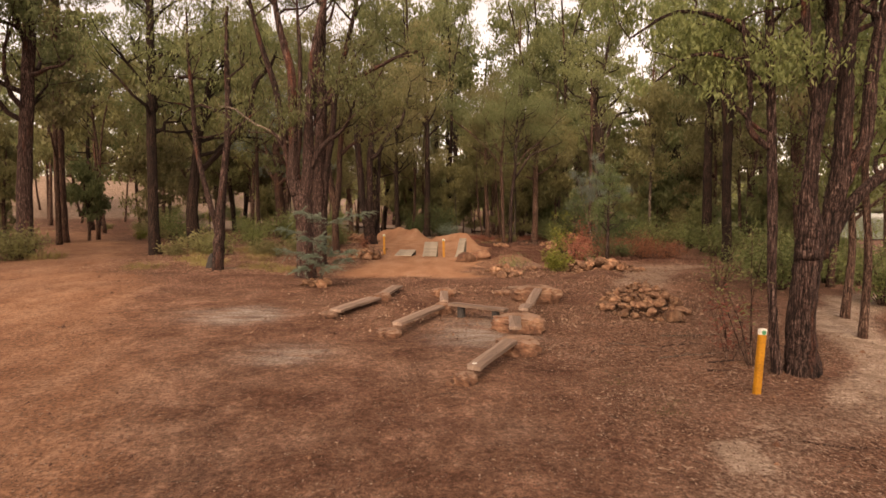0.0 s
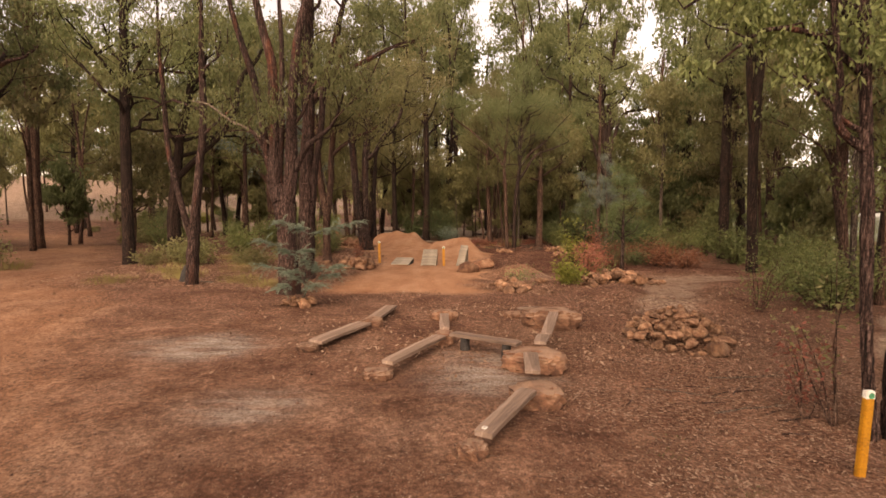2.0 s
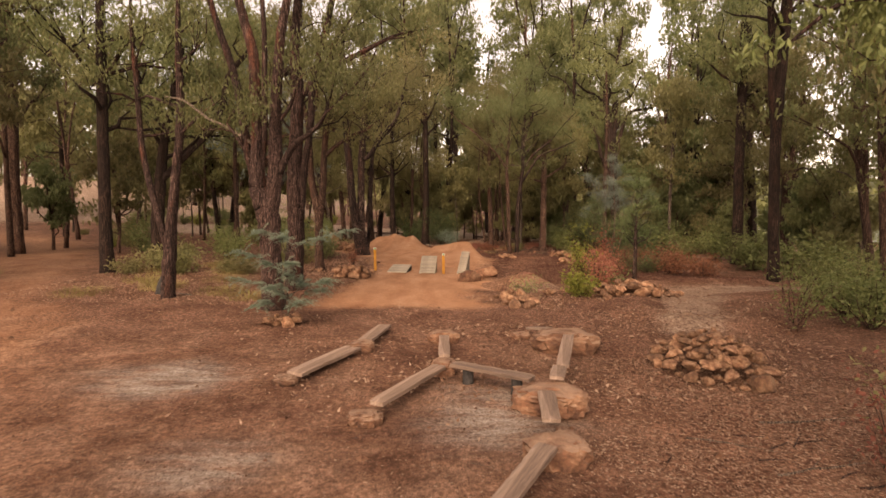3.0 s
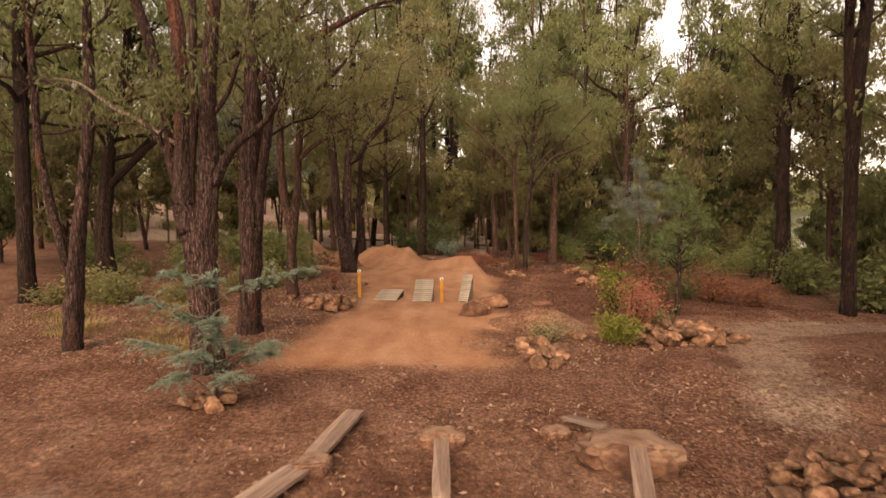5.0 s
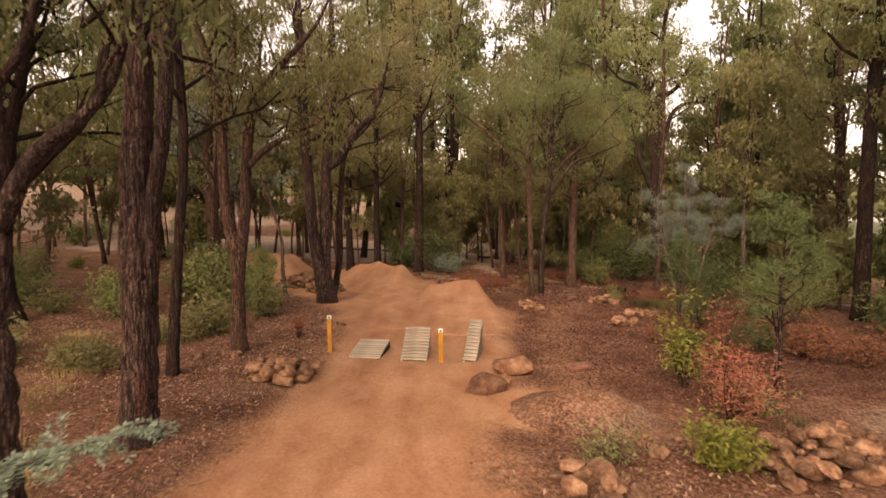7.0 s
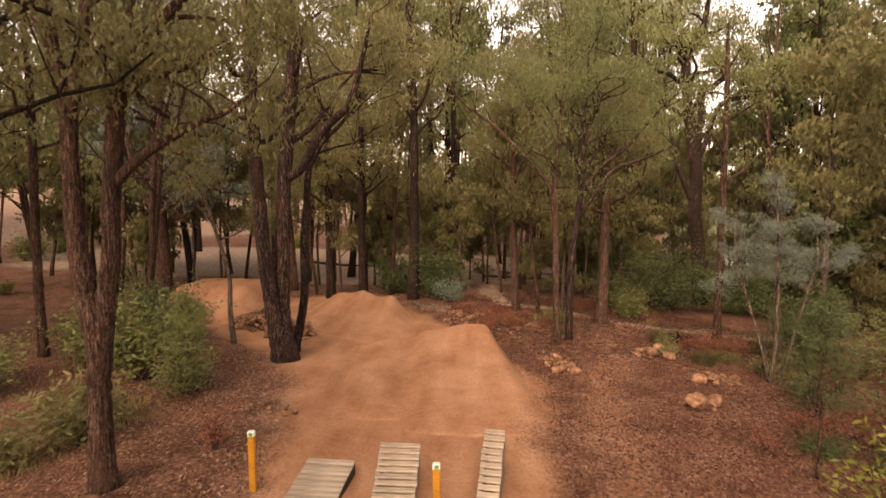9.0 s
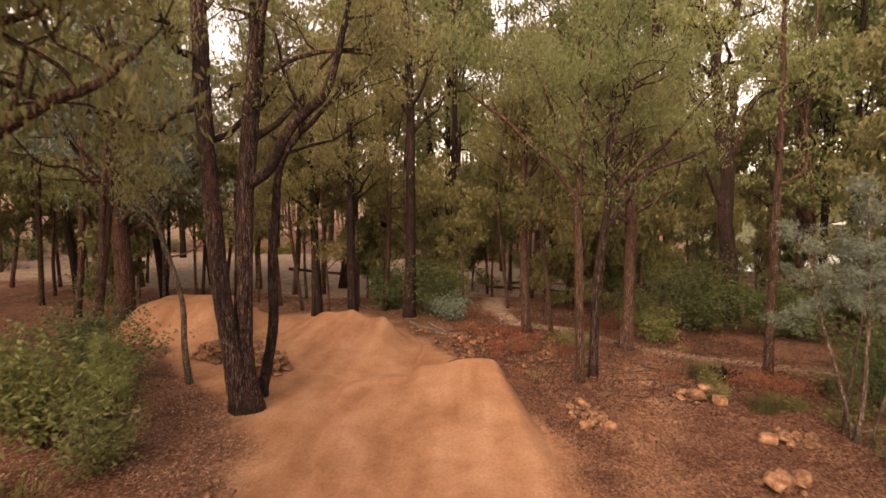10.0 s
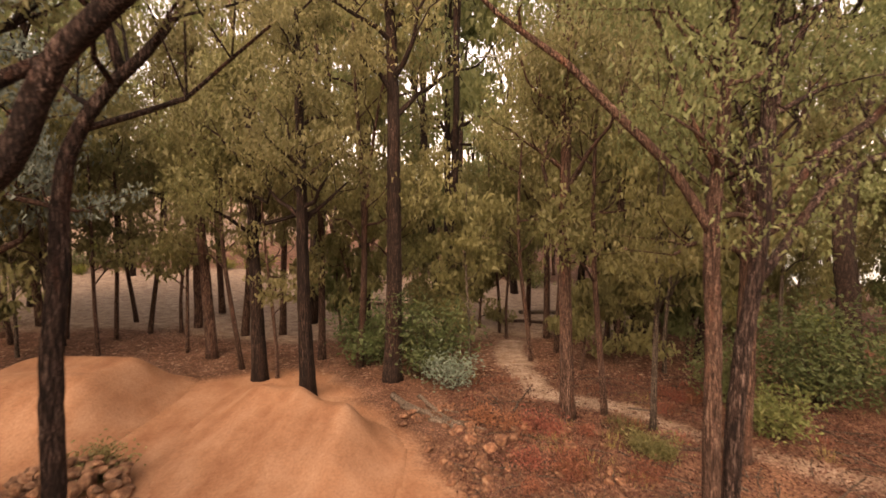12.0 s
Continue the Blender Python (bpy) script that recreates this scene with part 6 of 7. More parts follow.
def rock_mesh(name, seed, mat, flat=0.7, cuts=2, angular=0.35, block=0.0):
    """A weathered lump about 1 m across, broken along planes; block squares it off."""
    rng = rng_of(seed)
    bm = bmesh.new()
    bmesh.ops.create_icosphere(bm, subdivisions=cuts, radius=0.5)
    planes = [(Vector(rng.normal(0, 1, 3)).normalized(), rng.uniform(0.24, 0.38)) for _ in range(11)]
    shift = Vector(rng.uniform(-50, 50, 3))
    if block:
        planes = [(Vector(rng.normal(0, 1, 3)).normalized(), rng.uniform(0.46, 0.60)) for _ in range(9)]
    for v in bm.verts:
        d = v.co.normalized()
        if block:
            v.co = Vector([0.5 * math.copysign(abs(c) ** 0.72, c) for c in d]) * (1 + 0.12 * noise.noise(d * 1.3 + shift))
        else:
            v.co *= 1 + angular * noise.noise(d * 1.6 + shift)
        for n, far in planes:
            over = v.co.dot(n) - far
            if over > 0:
                v.co -= n * over * 0.97
        v.co *= 1 + 0.10 * noise.noise(d * 4.5 + shift) + (0.11 * noise.noise(d * 10 + shift) + 0.05 * noise.noise(d * 22 + shift) if cuts > 2 else 0)
        v.co.z *= flat
    me = bm_mesh(name, bm, mat, True)
    me.set_sharp_from_angle(angle=radians(34 if block else 42))
    return me


ROCKS = [rock_mesh("rock", 600 + k, ROCK, 0.66 + 0.03 * k) for k in range(8)]
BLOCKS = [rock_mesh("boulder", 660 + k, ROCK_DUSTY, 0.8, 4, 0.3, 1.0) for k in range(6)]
DARKS = [rock_mesh("rock", 620 + k, ROCK_DARK, 0.75, 4, 0.25, 1.0) for k in range(3)]
REDS = [rock_mesh("rock", 680 + k, ROCK_RED, 0.65 + 0.05 * k) for k in range(5)]


def rock_pile(at, stones, label, meshes, seed, spread, size, heap=0.4, name="rock_pile"):
    """Loose stones heaped on the ground: the middle ones lie on the outer ones."""
    rng = rng_of(seed)
    pile = tagged(new(name), label, "rock pile", "rock piles")
    x0, y0 = at
    pile.location = (x0, y0, surface(x0, y0))
    laid = []
    sizes = sorted((size[0] + (size[1] * 1.15 - size[0]) * rng.uniform(0, 1, stones) ** 2.0).tolist(), reverse=True)
    for s in sizes:
        best = None
        for _ in range(24):
            az, u = rng.uniform(0, 6.28), math.sqrt(rng.uniform())
            x, y = math.cos(az) * u * spread[0], math.sin(az) * u * spread[1]
            under = [c for c in laid if math.hypot(x - c[0], y - c[1]) < 0.40 * (s + c[2])]
            lift = max((c[3] + 0.30 * c[2] + 0.02 for c in under), default=0.0)
            if best is None or lift + 0.25 * u < best[0]:
                best = (lift + 0.25 * u * heap, x, y, lift)
        _, x, y, lift = best
        lift = min(lift, heap + 0.1)
        laid.append((x, y, s, lift))
        st = new("rock", meshes[int(rng.integers(len(meshes)))])
        st.parent = pile
        core = 0.55 * heap * max(0.0, 1 - (x / spread[0]) ** 2 - (y / spread[1]) ** 2) if heap > 0.3 else 0.0
        z = surface(x0 + x, y0 + y) - pile.location.z + s * 0.20 + lift + core
        st.matrix_local = pose(x, y, z, rng.uniform(-14, 14), rng.uniform(-14, 14), rng.uniform(0, 360)) @ Matrix.Diagonal((s * rng.uniform(1.0, 1.25), s * rng.uniform(0.95, 1.1), s * rng.uniform(0.8, 1.05), 1))
    return pile


rock_pile((5.65, 15.35), 150, "heap of broken orange-brown laterite rocks", ROCKS, 701, (1.15, 1.4), (0.12, 0.40), 0.78)
rock_pile((2.55, 22.4), 24, "line of rounded laterite rocks by the clay run", ROCKS, 702, (0.7, 1.5), (0.34, 0.66), 0.2)
rock_pile((6.6, 23.5), 60, "bank of dusty laterite rocks edging the trail", ROCKS, 703, (1.15, 0.85), (0.16, 0.6), 0.2)
rock_pile((8.0, 24.4), 40, "low bank of broken laterite rocks by the berm", ROCKS, 716, (0.95, 0.65), (0.13, 0.36), 0.15)
rock_pile((-3.95, 28.25), 30, "heap of laterite rocks beside the clay run", ROCKS, 704, (0.8, 0.75), (0.28, 0.6), 0.3)
rock_pile((-4.5, 18.75), 13, "ring of stones at the foot of a gum", ROCKS, 705, (0.65, 0.45), (0.2, 0.42), 0.08)
rock_pile((-7.9, 45.3), 90, "retaining bank of rounded stones below the mound", ROCKS, 706, (1.25, 1.35), (0.26, 0.5), 0.5)
rock_pile((-6.1, 43.3), 80, "heaped rounded stones at the end of a stone bank", ROCKS, 720, (0.95, 1.15), (0.24, 0.46), 0.4)
rock_pile((4.12, 39.2), 26, "small heap of dusty stones by slim gums", ROCKS, 707, (0.5, 1.0), (0.18, 0.42), 0.16)
rock_pile((8.0, 41.0), 11, "scatter of dusty stones beside the track", ROCKS, 708, (0.8, 0.5), (0.25, 0.6), 0.12)
rock_pile((8.85, 38.0), 13, "scatter of dusty stones under the wattle", ROCKS, 709, (0.7, 0.5), (0.2, 0.55), 0.1)
rock_pile((7.15, 35.6), 8, "few dusty stones beside the track", ROCKS, 710, (0.6, 0.4), (0.2, 0.6), 0.06)
rock_pile((-6.2, 29.9), 5, "few half-buried rocks in leaf litter", ROCKS, 711, (0.7, 0.5), (0.2, 0.4), 0.02)
rock_pile((-4.1, 34.8), 9, "few dark stones at the clay's edge", ROCKS, 712, (0.8, 0.6), (0.15, 0.4), 0.02)
rock_pile((4.2, 24.3), 7, "loose rocks under thin shrubs", ROCKS, 713, (0.8, 0.7), (0.2, 0.45), 0.02)
rock_pile((-0.2, 50.4), 44, "rubble of reddish clods behind the clay jump", REDS, 717, (1.5, 1.3), (0.12, 0.34), 0.02)
rock_pile((1.1, 46.8), 44, "rubble of reddish clods at the clay's edge", REDS, 718, (1.0, 1.6), (0.12, 0.32), 0.02)
rock_pile((5.0, 44.0), 34, "clods of red earth strewn on the bank", REDS, 719, (2.0, 1.5), (0.10, 0.26), 0.02)
rock_pile((2.2, 48.6), 60, "rubble of reddish stones below the jump", REDS, 714, (2.6, 1.9), (0.14, 0.40), 0.02)
rock_pile((3.8, 45.6), 40, "rubble of reddish stones on the bank", REDS, 715, (1.4, 1.6), (0.12, 0.28), 0.02)


def boulder(mesh, x, y, sx, sy, sz, turn, label, lift=0.3, tilt=0):
    ob = tagged(new("boulder", mesh), label, "boulder", "boulders")
    ob.matrix_world = pose(x, y, surface(x, y) + sz * 0.62 * lift, tilt, 0, turn) @ Matrix.Diagonal((sx, sy, sz, 1))
    return ob


boulder(REDS[1], 1.98, 29.0, 1.35, 0.85, 1.15, -22, "long red-brown boulder beside the ramps")
boulder(REDS[2], 1.2, 27.5, 1.1, 0.9, 1.0, 10, "square red-brown boulder on the clay run")
boulder(REDS[3], 1.62, 27.75, 0.55, 0.5, 0.65, 60, "small red-brown rock against another")
boulder(DARKS[0], 3.9, 29.4, 0.8, 0.45, 0.35, 200, "low dark rock at the clay's edge")
boulder(REDS[2], 6.6, 26.0, 0.55, 0.45, 0.55, 40, "rounded dusty rock below a sapling")
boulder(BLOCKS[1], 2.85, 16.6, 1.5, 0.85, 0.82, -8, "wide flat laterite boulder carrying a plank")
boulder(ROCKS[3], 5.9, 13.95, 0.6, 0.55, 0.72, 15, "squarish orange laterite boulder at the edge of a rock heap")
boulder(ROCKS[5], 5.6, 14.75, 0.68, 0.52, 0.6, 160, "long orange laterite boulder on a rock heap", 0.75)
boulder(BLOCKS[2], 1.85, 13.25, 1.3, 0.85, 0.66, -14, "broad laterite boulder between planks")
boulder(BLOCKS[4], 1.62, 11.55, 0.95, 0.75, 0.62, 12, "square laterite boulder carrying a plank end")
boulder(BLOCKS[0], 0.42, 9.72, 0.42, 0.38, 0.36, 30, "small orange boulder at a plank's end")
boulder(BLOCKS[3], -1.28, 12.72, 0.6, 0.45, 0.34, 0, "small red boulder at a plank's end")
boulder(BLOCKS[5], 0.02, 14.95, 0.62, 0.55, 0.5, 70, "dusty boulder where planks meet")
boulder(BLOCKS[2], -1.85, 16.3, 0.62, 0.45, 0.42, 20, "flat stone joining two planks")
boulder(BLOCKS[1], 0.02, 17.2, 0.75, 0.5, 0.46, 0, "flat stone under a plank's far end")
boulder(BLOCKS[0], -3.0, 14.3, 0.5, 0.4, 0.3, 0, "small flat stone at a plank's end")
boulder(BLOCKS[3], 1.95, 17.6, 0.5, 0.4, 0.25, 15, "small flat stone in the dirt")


# ---- timber trail ----
def sleeper(a, b, width, thick, label, seed, supports=()):
    """A worn sleeper between two ends given at the middle of its upper face; supports: how far along stumps stand."""
    a, b = Vector(a), Vector(b)
    rng = rng_of(seed)
    n, d = 14, (b - a)
    length = d.length
    bm = bmesh.new()
    rings = []
    for i in range(n + 1):
        u = i / n
        w = width * 0.5 * (1 + 0.03 * math.sin(7 * u + seed) + rng.normal(0, 0.012))
        dz = rng.normal(0, 0.003)
        e = 0.008
        prof = [(-w + e, 0), (w - e, 0), (w, -e), (w - 0.004, -thick + e), (w - e, -thick), (-w + e, -thick), (-w + 0.004, -thick + e), (-w, -e)]
        end = 0.012 if i in (0, n) else 0
        rings.append([bm.verts.new((px * (1 - end * 4), length * u + rng.normal(0, 0.004), pz * (1 - end) + dz - end)) for px, pz in prof])
    for i in range(n):
        for k in range(8):
            bm.faces.new((rings[i][k], rings[i + 1][k], rings[i + 1][(k + 1) % 8], rings[i][(k + 1) % 8]))
    bm.faces.new(rings[0])
    bm.faces.new(rings[-1][::-1])
    bmesh.ops.recalc_face_normals(bm, faces=bm.faces)
    plank = tagged(new("plank", bm_mesh("plank", bm, TIMBER)), label, "plank", "trail planks")
    turn = math.degrees(math.atan2(-d.x, d.y))
    plank.matrix_world = pose(a.x, a.y, a.z, math.degrees(math.atan2(d.z, math.hypot(d.x, d.y))), 0, turn)
    for u in supports:
        c = a + d * u
        z = surface(c.x, c.y)
        line = np.array([(0, 0, -0.1), (0.005, 0, 0.05), (0, 0.005, c.z - thick - z + 0.005)])
        g = Geo()
        g.add(*tube(line, (0.12, 0.105, 0.10), 12, rng, 0.04))
        st = tagged(new("stump", g.mesh("stump", CHAR)), "dark round timber stump under a bench plank", "stump", "plank stumps")
        st.location = (c.x, c.y, z)
    return plank


sleeper((-2.86, 14.35, 0.20), (-1.98, 16.2, 0.24), 0.40, 0.075, "wide weathered sleeper lying on red dirt", 801)
sleeper((-1.86, 16.45, 0.27), (-1.5, 18.2, 0.30), 0.34, 0.075, "weathered sleeper on a flat stone", 802)
sleeper((-1.10, 12.85, 0.17), (-0.06, 14.6, 0.27), 0.29, 0.075, "weathered sleeper sloping up to a boulder", 803)
sleeper((0.03, 15.25, 0.30), (0.03, 17.0, 0.30), 0.24, 0.06, "short weathered plank between stones", 804)
sleeper((0.20, 14.45, 0.36), (1.58, 13.55, 0.36), 0.28, 0.07, "weathered bench plank on dark stumps", 805, (0.2, 0.82))
tag_plank = sleeper((0.56, 9.86, 0.0), (1.42, 11.24, 0.16), 0.29, 0.085, "weathered sleeper with a split edge and small white tag", 806)
bm = bmesh.new()
bmesh.ops.create_cube(bm, size=1)
bmesh.ops.scale(bm, vec=(0.07, 0.075, 0.006), verts=bm.verts)
tag = part("tag", bm_mesh("tag", bm, WHITE), tag_plank, "small white tag with a grey disc")
tag.matrix_local = pose(-0.02, 0.09, 0.006, 0, 0, 4)
bm = bmesh.new()
bmesh.ops.create_cone(bm, segments=16, radius1=0.022, radius2=0.022, depth=0.004, cap_ends=True)
disc = part("disc", bm_mesh("disc", bm, TIMBER_GREY), tag)
disc.matrix_local = pose(0, 0, 0.005)
sleeper((1.58, 11.8, 0.30), (1.72, 12.95, 0.32), 0.28, 0.06, "short weathered plank between boulders", 807)
sleeper((2.0, 13.45, 0.40), (2.22, 14.2, 0.38), 0.27, 0.06, "short tilted plank on a boulder", 808)
sleeper((2.28, 14.25, 0.38), (2.99, 16.75, 0.50), 0.25, 0.065, "long weathered plank up to a wide boulder", 809)
sleeper((2.62, 17.2, 0.42), (2.22, 17.95, 0.28), 0.21, 0.065, "weathered plank running down behind a boulder", 810)


# ---- ramps and marker posts ----
def slat_ramp(x, y, z0, width, run, rise, slats, label, turn=0.0, board=False):
    """A wooden ramp: two side bearers, with slats across, or one flat deck of boards."""
    rp = tagged(new("wooden_ramp"), label, "ramp", "wooden ramps")
    rp.matrix_world = pose(x, y, z0, 0, 0, turn)
    ang = math.degrees(math.atan2(rise, run))
    long = math.hypot(rise, run)
    for s in (-1, 1):
        bm = bmesh.new()
        xs = s * (width / 2 - 0.04)
        prof = [(0, -0.15), (0, 0.0), (run, rise), (run, -0.2)]
        a = [bm.verts.new((xs - 0.03, py, pz - 0.035)) for py, pz in prof]
        b = [bm.verts.new((xs + 0.03, py, pz - 0.035)) for py, pz in prof]
        bm.faces.new(a)
        bm.faces.new(b[::-1])
        for k in range(4):
            bm.faces.new((a[k], b[k], b[(k + 1) % 4], a[(k + 1) % 4]))
        bmesh.ops.recalc_face_normals(bm, faces=bm.faces)
        part("bearer", bm_mesh("bearer", bm, CHAR if board else TIMBER_GREY), rp)
    deep = long / slats * (0.93 if board else 0.74)
    bm = bmesh.new()
    bmesh.ops.create_cube(bm, size=1)
    bmesh.ops.scale(bm, vec=(width, deep, 0.035), verts=bm.verts)
    bmesh.ops.bevel(bm, geom=bm.edges[:], offset=0.006, segments=1, affect="EDGES")
    me = bm_mesh("slat", bm, TIMBER_GREY)
    rng = rng_of(int(abs(x) * 100) + 3)
    for k in range(slats):
        u = (k + 0.5) / slats
        sl = part("slat", me, rp)
        sl.matrix_local = pose(rng.normal(0, 0.008), run * u, rise * u - 0.012, ang, 0, rng.normal(0, 0.5))
    return rp


slat_ramp(-2.22, 30.2, 0.22, 0.95, 1.35, 0.22, 9, "low broad wooden ramp with a flat board deck", -8, True)
slat_ramp(-0.75, 30.0, 0.20, 0.77, 1.25, 0.72, 11, "slatted grey wooden ramp leaning on the clay", -4)
slat_ramp(0.86, 30.0, 0.20, 0.40, 1.45, 0.92, 12, "narrow slatted grey wooden ramp, steeper", -12)


def marker_post(x, y, height, face, label, lean=-0.7):
    """A square yellow post with a chamfered head and a white plate with a coloured disc on its face."""
    post = tagged(new("marker_post"), label, "marker post", "marker posts")
    post.matrix_world = pose(x, y, surface(x, y), 0.8, lean, face)
    bm = bmesh.new()
    bmesh.ops.create_cube(bm, size=1)
    bmesh.ops.scale(bm, vec=(0.125, 0.075, height + 0.2), verts=bm.verts)
    bmesh.ops.translate(bm, vec=(0, 0, (height - 0.2) / 2), verts=bm.verts)
    bmesh.ops.bevel(bm, geom=bm.edges[:], offset=0.012, segments=2, affect="EDGES")
    part("shaft", bm_mesh("shaft", bm, PAINT), post)
    bm = bmesh.new()
    bmesh.ops.create_cube(bm, size=1)
    bmesh.ops.scale(bm, vec=(0.128, 0.079, 0.11), verts=bm.verts)
    bmesh.ops.translate(bm, vec=(0, 0, height - 0.052), verts=bm.verts)
    bmesh.ops.bevel(bm, geom=bm.edges[:], offset=0.012, segments=2, affect="EDGES")
    cap = part("head", bm_mesh("head", bm, WHITE), post, "white-painted head with a marker disc")
    bm = bmesh.new()
    bmesh.ops.create_cone(bm, segments=20, radius1=0.040, radius2=0.040, depth=0.006, cap_ends=True)
    disc = part("marker_disc", bm_mesh("marker_disc", bm, GREEN_DISC), cap, "small green disc")
    disc.matrix_local = pose(0, -0.043, height - 0.055, 90, 0, 0)
    return post


marker_post(5.34, 9.1, 1.13, 8, "leaning yellow trail marker post with white head, near a gum", 2.4)
marker_post(-3.3, 30.7, 1.12, 0, "yellow trail marker post beside the low ramp")
marker_post(0.04, 29.95, 0.98, 0, "yellow trail marker post between two ramps")


# ---- fallen timber ----
def fallen(at, length, radius, turn, label, seed, mat, forks=1):
    rng = rng_of(seed)
    x, y = at
    log = tagged(new("fallen_branch"), label, "fallen branch", "fallen branches")
    log.location = (x, y, surface(x, y))
    c, s = math.cos(radians(turn)), math.sin(radians(turn))

    def lay(u, v, r):
        px, py = u * c - v * s, u * s + v * c
        return (px, py, surface(x + px, y + py) - log.location.z + r * 0.8)

    us = np.linspace(-length / 2, length / 2, 9)
    vs = np.cumsum(rng.normal(0, 0.05 * length / 4, 9))
    rs = np.linspace(radius, radius * 0.45, 9)
    g = Geo()
    g.add(*tube(np.array([lay(u, v, rr) for u, v, rr in zip(us, vs, rs)]), rs, 10, rng, 0.06))
    for _ in range(forks):
        i = rng.integers(3, 7)
        sgn = rng.choice([-1, 1])
        ln = length * rng.uniform(0.2, 0.35)
        pts = np.array([lay(us[i] + ln * w, vs[i] + sgn * ln * 0.5 * w, rs[i] * 0.5) + np.array([0, 0, 0.03 * w]) for w in np.linspace(0, 1, 4)])
        g.add(*tube(pts, np.linspace(rs[i] * 0.6, rs[i] * 0.2, 4), 6, rng))
    part("wood", g.mesh("wood", mat), log)


fallen((-0.4, 50.6), 3.4, 0.12, -55, "bleached fallen log beside the clay jump", 901, DEADWOOD, 2)
fallen((-0.1, 50.3), 2.4, 0.08, -38, "thin bleached log lying beside another", 902, DEADWOOD, 1)
fallen((0.15, 50.9), 2.8, 0.075, -62, "bleached branch lying across a log", 931, DEADWOOD, 3)
fallen((0.7, 49.6), 1.8, 0.06, -20, "broken pale limb at the end of a log pile", 932, DEADWOOD, 2)
fallen((-8.5, 72.0), 9.0, 0.14, 4, "long dark log lying across the clearing", 903, BARK, 1)
fallen((-2.0, 70.0), 6.0, 0.12, -3, "dark log lying in the clearing", 904, BARK, 1)
fallen((7.6, 68.0), 5.0, 0.16, 8, "weathered log in the far clearing", 905, DEADWOOD, 1)
fallen((6.4, 64.5), 6.0, 0.11, -5, "dark log behind slim poles", 906, BARK, 1)
fallen((-9.2, 22.9), 1.4, 0.04, 150, "pale dead branch beside a black stump", 907, DEADWOOD, 2)
fallen((5.2, 11.2), 1.5, 0.018, 12, "thin grey stick in leaf litter", 908, BARK_GREY, 2)
fallen((4.3, 12.0), 1.2, 0.015, -20, "thin grey stick on the ground", 909, BARK_GREY, 1)
fallen((5.9, 12.7), 1.6, 0.02, 5, "forked grey stick in leaf litter", 910, BARK_GREY, 2)
fallen((5.6, 7.2), 1.3, 0.016, -8, "dark stick across the sandy trail", 911, BARK, 1)
fallen((8.4, 44.0), 2.2, 0.04, -40, "grey dead branch on the bank", 912, BARK_GREY, 2)
fallen((10.6, 41.0), 1.8, 0.03, 60, "grey dead branch among grass", 913, BARK_GREY, 3)
fallen((11.8, 39.0), 1.6, 0.03, 20, "pale dead branch among dry grass", 914, DEADWOOD, 2)
fallen((4.0, 41.6), 1.4, 0.03, 80, "pale short branch beside slim gums", 915, DEADWOOD, 1)
fallen((2.4, 47.0), 2.4, 0.03, 20, "dead branch lying in red leaf litter", 916, BARK_GREY, 2)
fallen((5.8, 46.2), 2.0, 0.028, -35, "dead branch lying in red leaf litter", 917, BARK_GREY, 2)
fallen((3.0, 52.0), 2.6, 0.04, 70, "dead branch lying in red leaf litter", 918, BARK_GREY, 2)
fallen((7.2, 51.0), 1.8, 0.03, -10, "dead branch lying in red leaf litter", 919, BARK_GREY, 2)
fallen((9.8, 46.0), 2.4, 0.035, 40, "dead branch lying in red leaf litter", 920, BARK_GREY, 2)
fallen((11.6, 47.5), 2.0, 0.03, -60, "dead branch lying in red leaf litter", 921, BARK_GREY, 2)
fallen((6.4, 44.2), 1.6, 0.025, 10, "dead branch lying in red leaf litter", 922, BARK_GREY, 2)

rg = rng_of(77)
g = Geo()
g.add(*tube(np.array([(0, 0, -0.1), (0.02, 0, 0.15), (0.05, 0.02, 0.4), (0.02, 0.0, 0.62)]), (0.24, 0.2, 0.17, 0.06), 12, rg, 0.14))
st = tagged(new("burnt_stump", g.mesh("burnt_stump", CHAR)), "jagged burnt black stump in dry grass", "stump")
st.location = (-9.75, 22.9, surface(-9.75, 22.9))
st = tagged(new("uprooted_stump"), "grey uprooted stump with tangled roots", "stump")
for k in range(9):
    az = k * 0.7 + rg.uniform(0, 0.4)
    e = np.array([math.cos(az) * 0.55, math.sin(az) * 0.4, rg.uniform(0.15, 0.6)])
    g = Geo()
    g.add(*tube(np.array([(0, 0, 0.05), e * [0.5, 0.5, 0.8], e]), (0.09, 0.06, 0.02), 7, rg, 0.1))
    part("root", g.mesh("root", BARK_BLACK), st)
st.location = (9.8, 43.0, surface(9.8, 43.0))


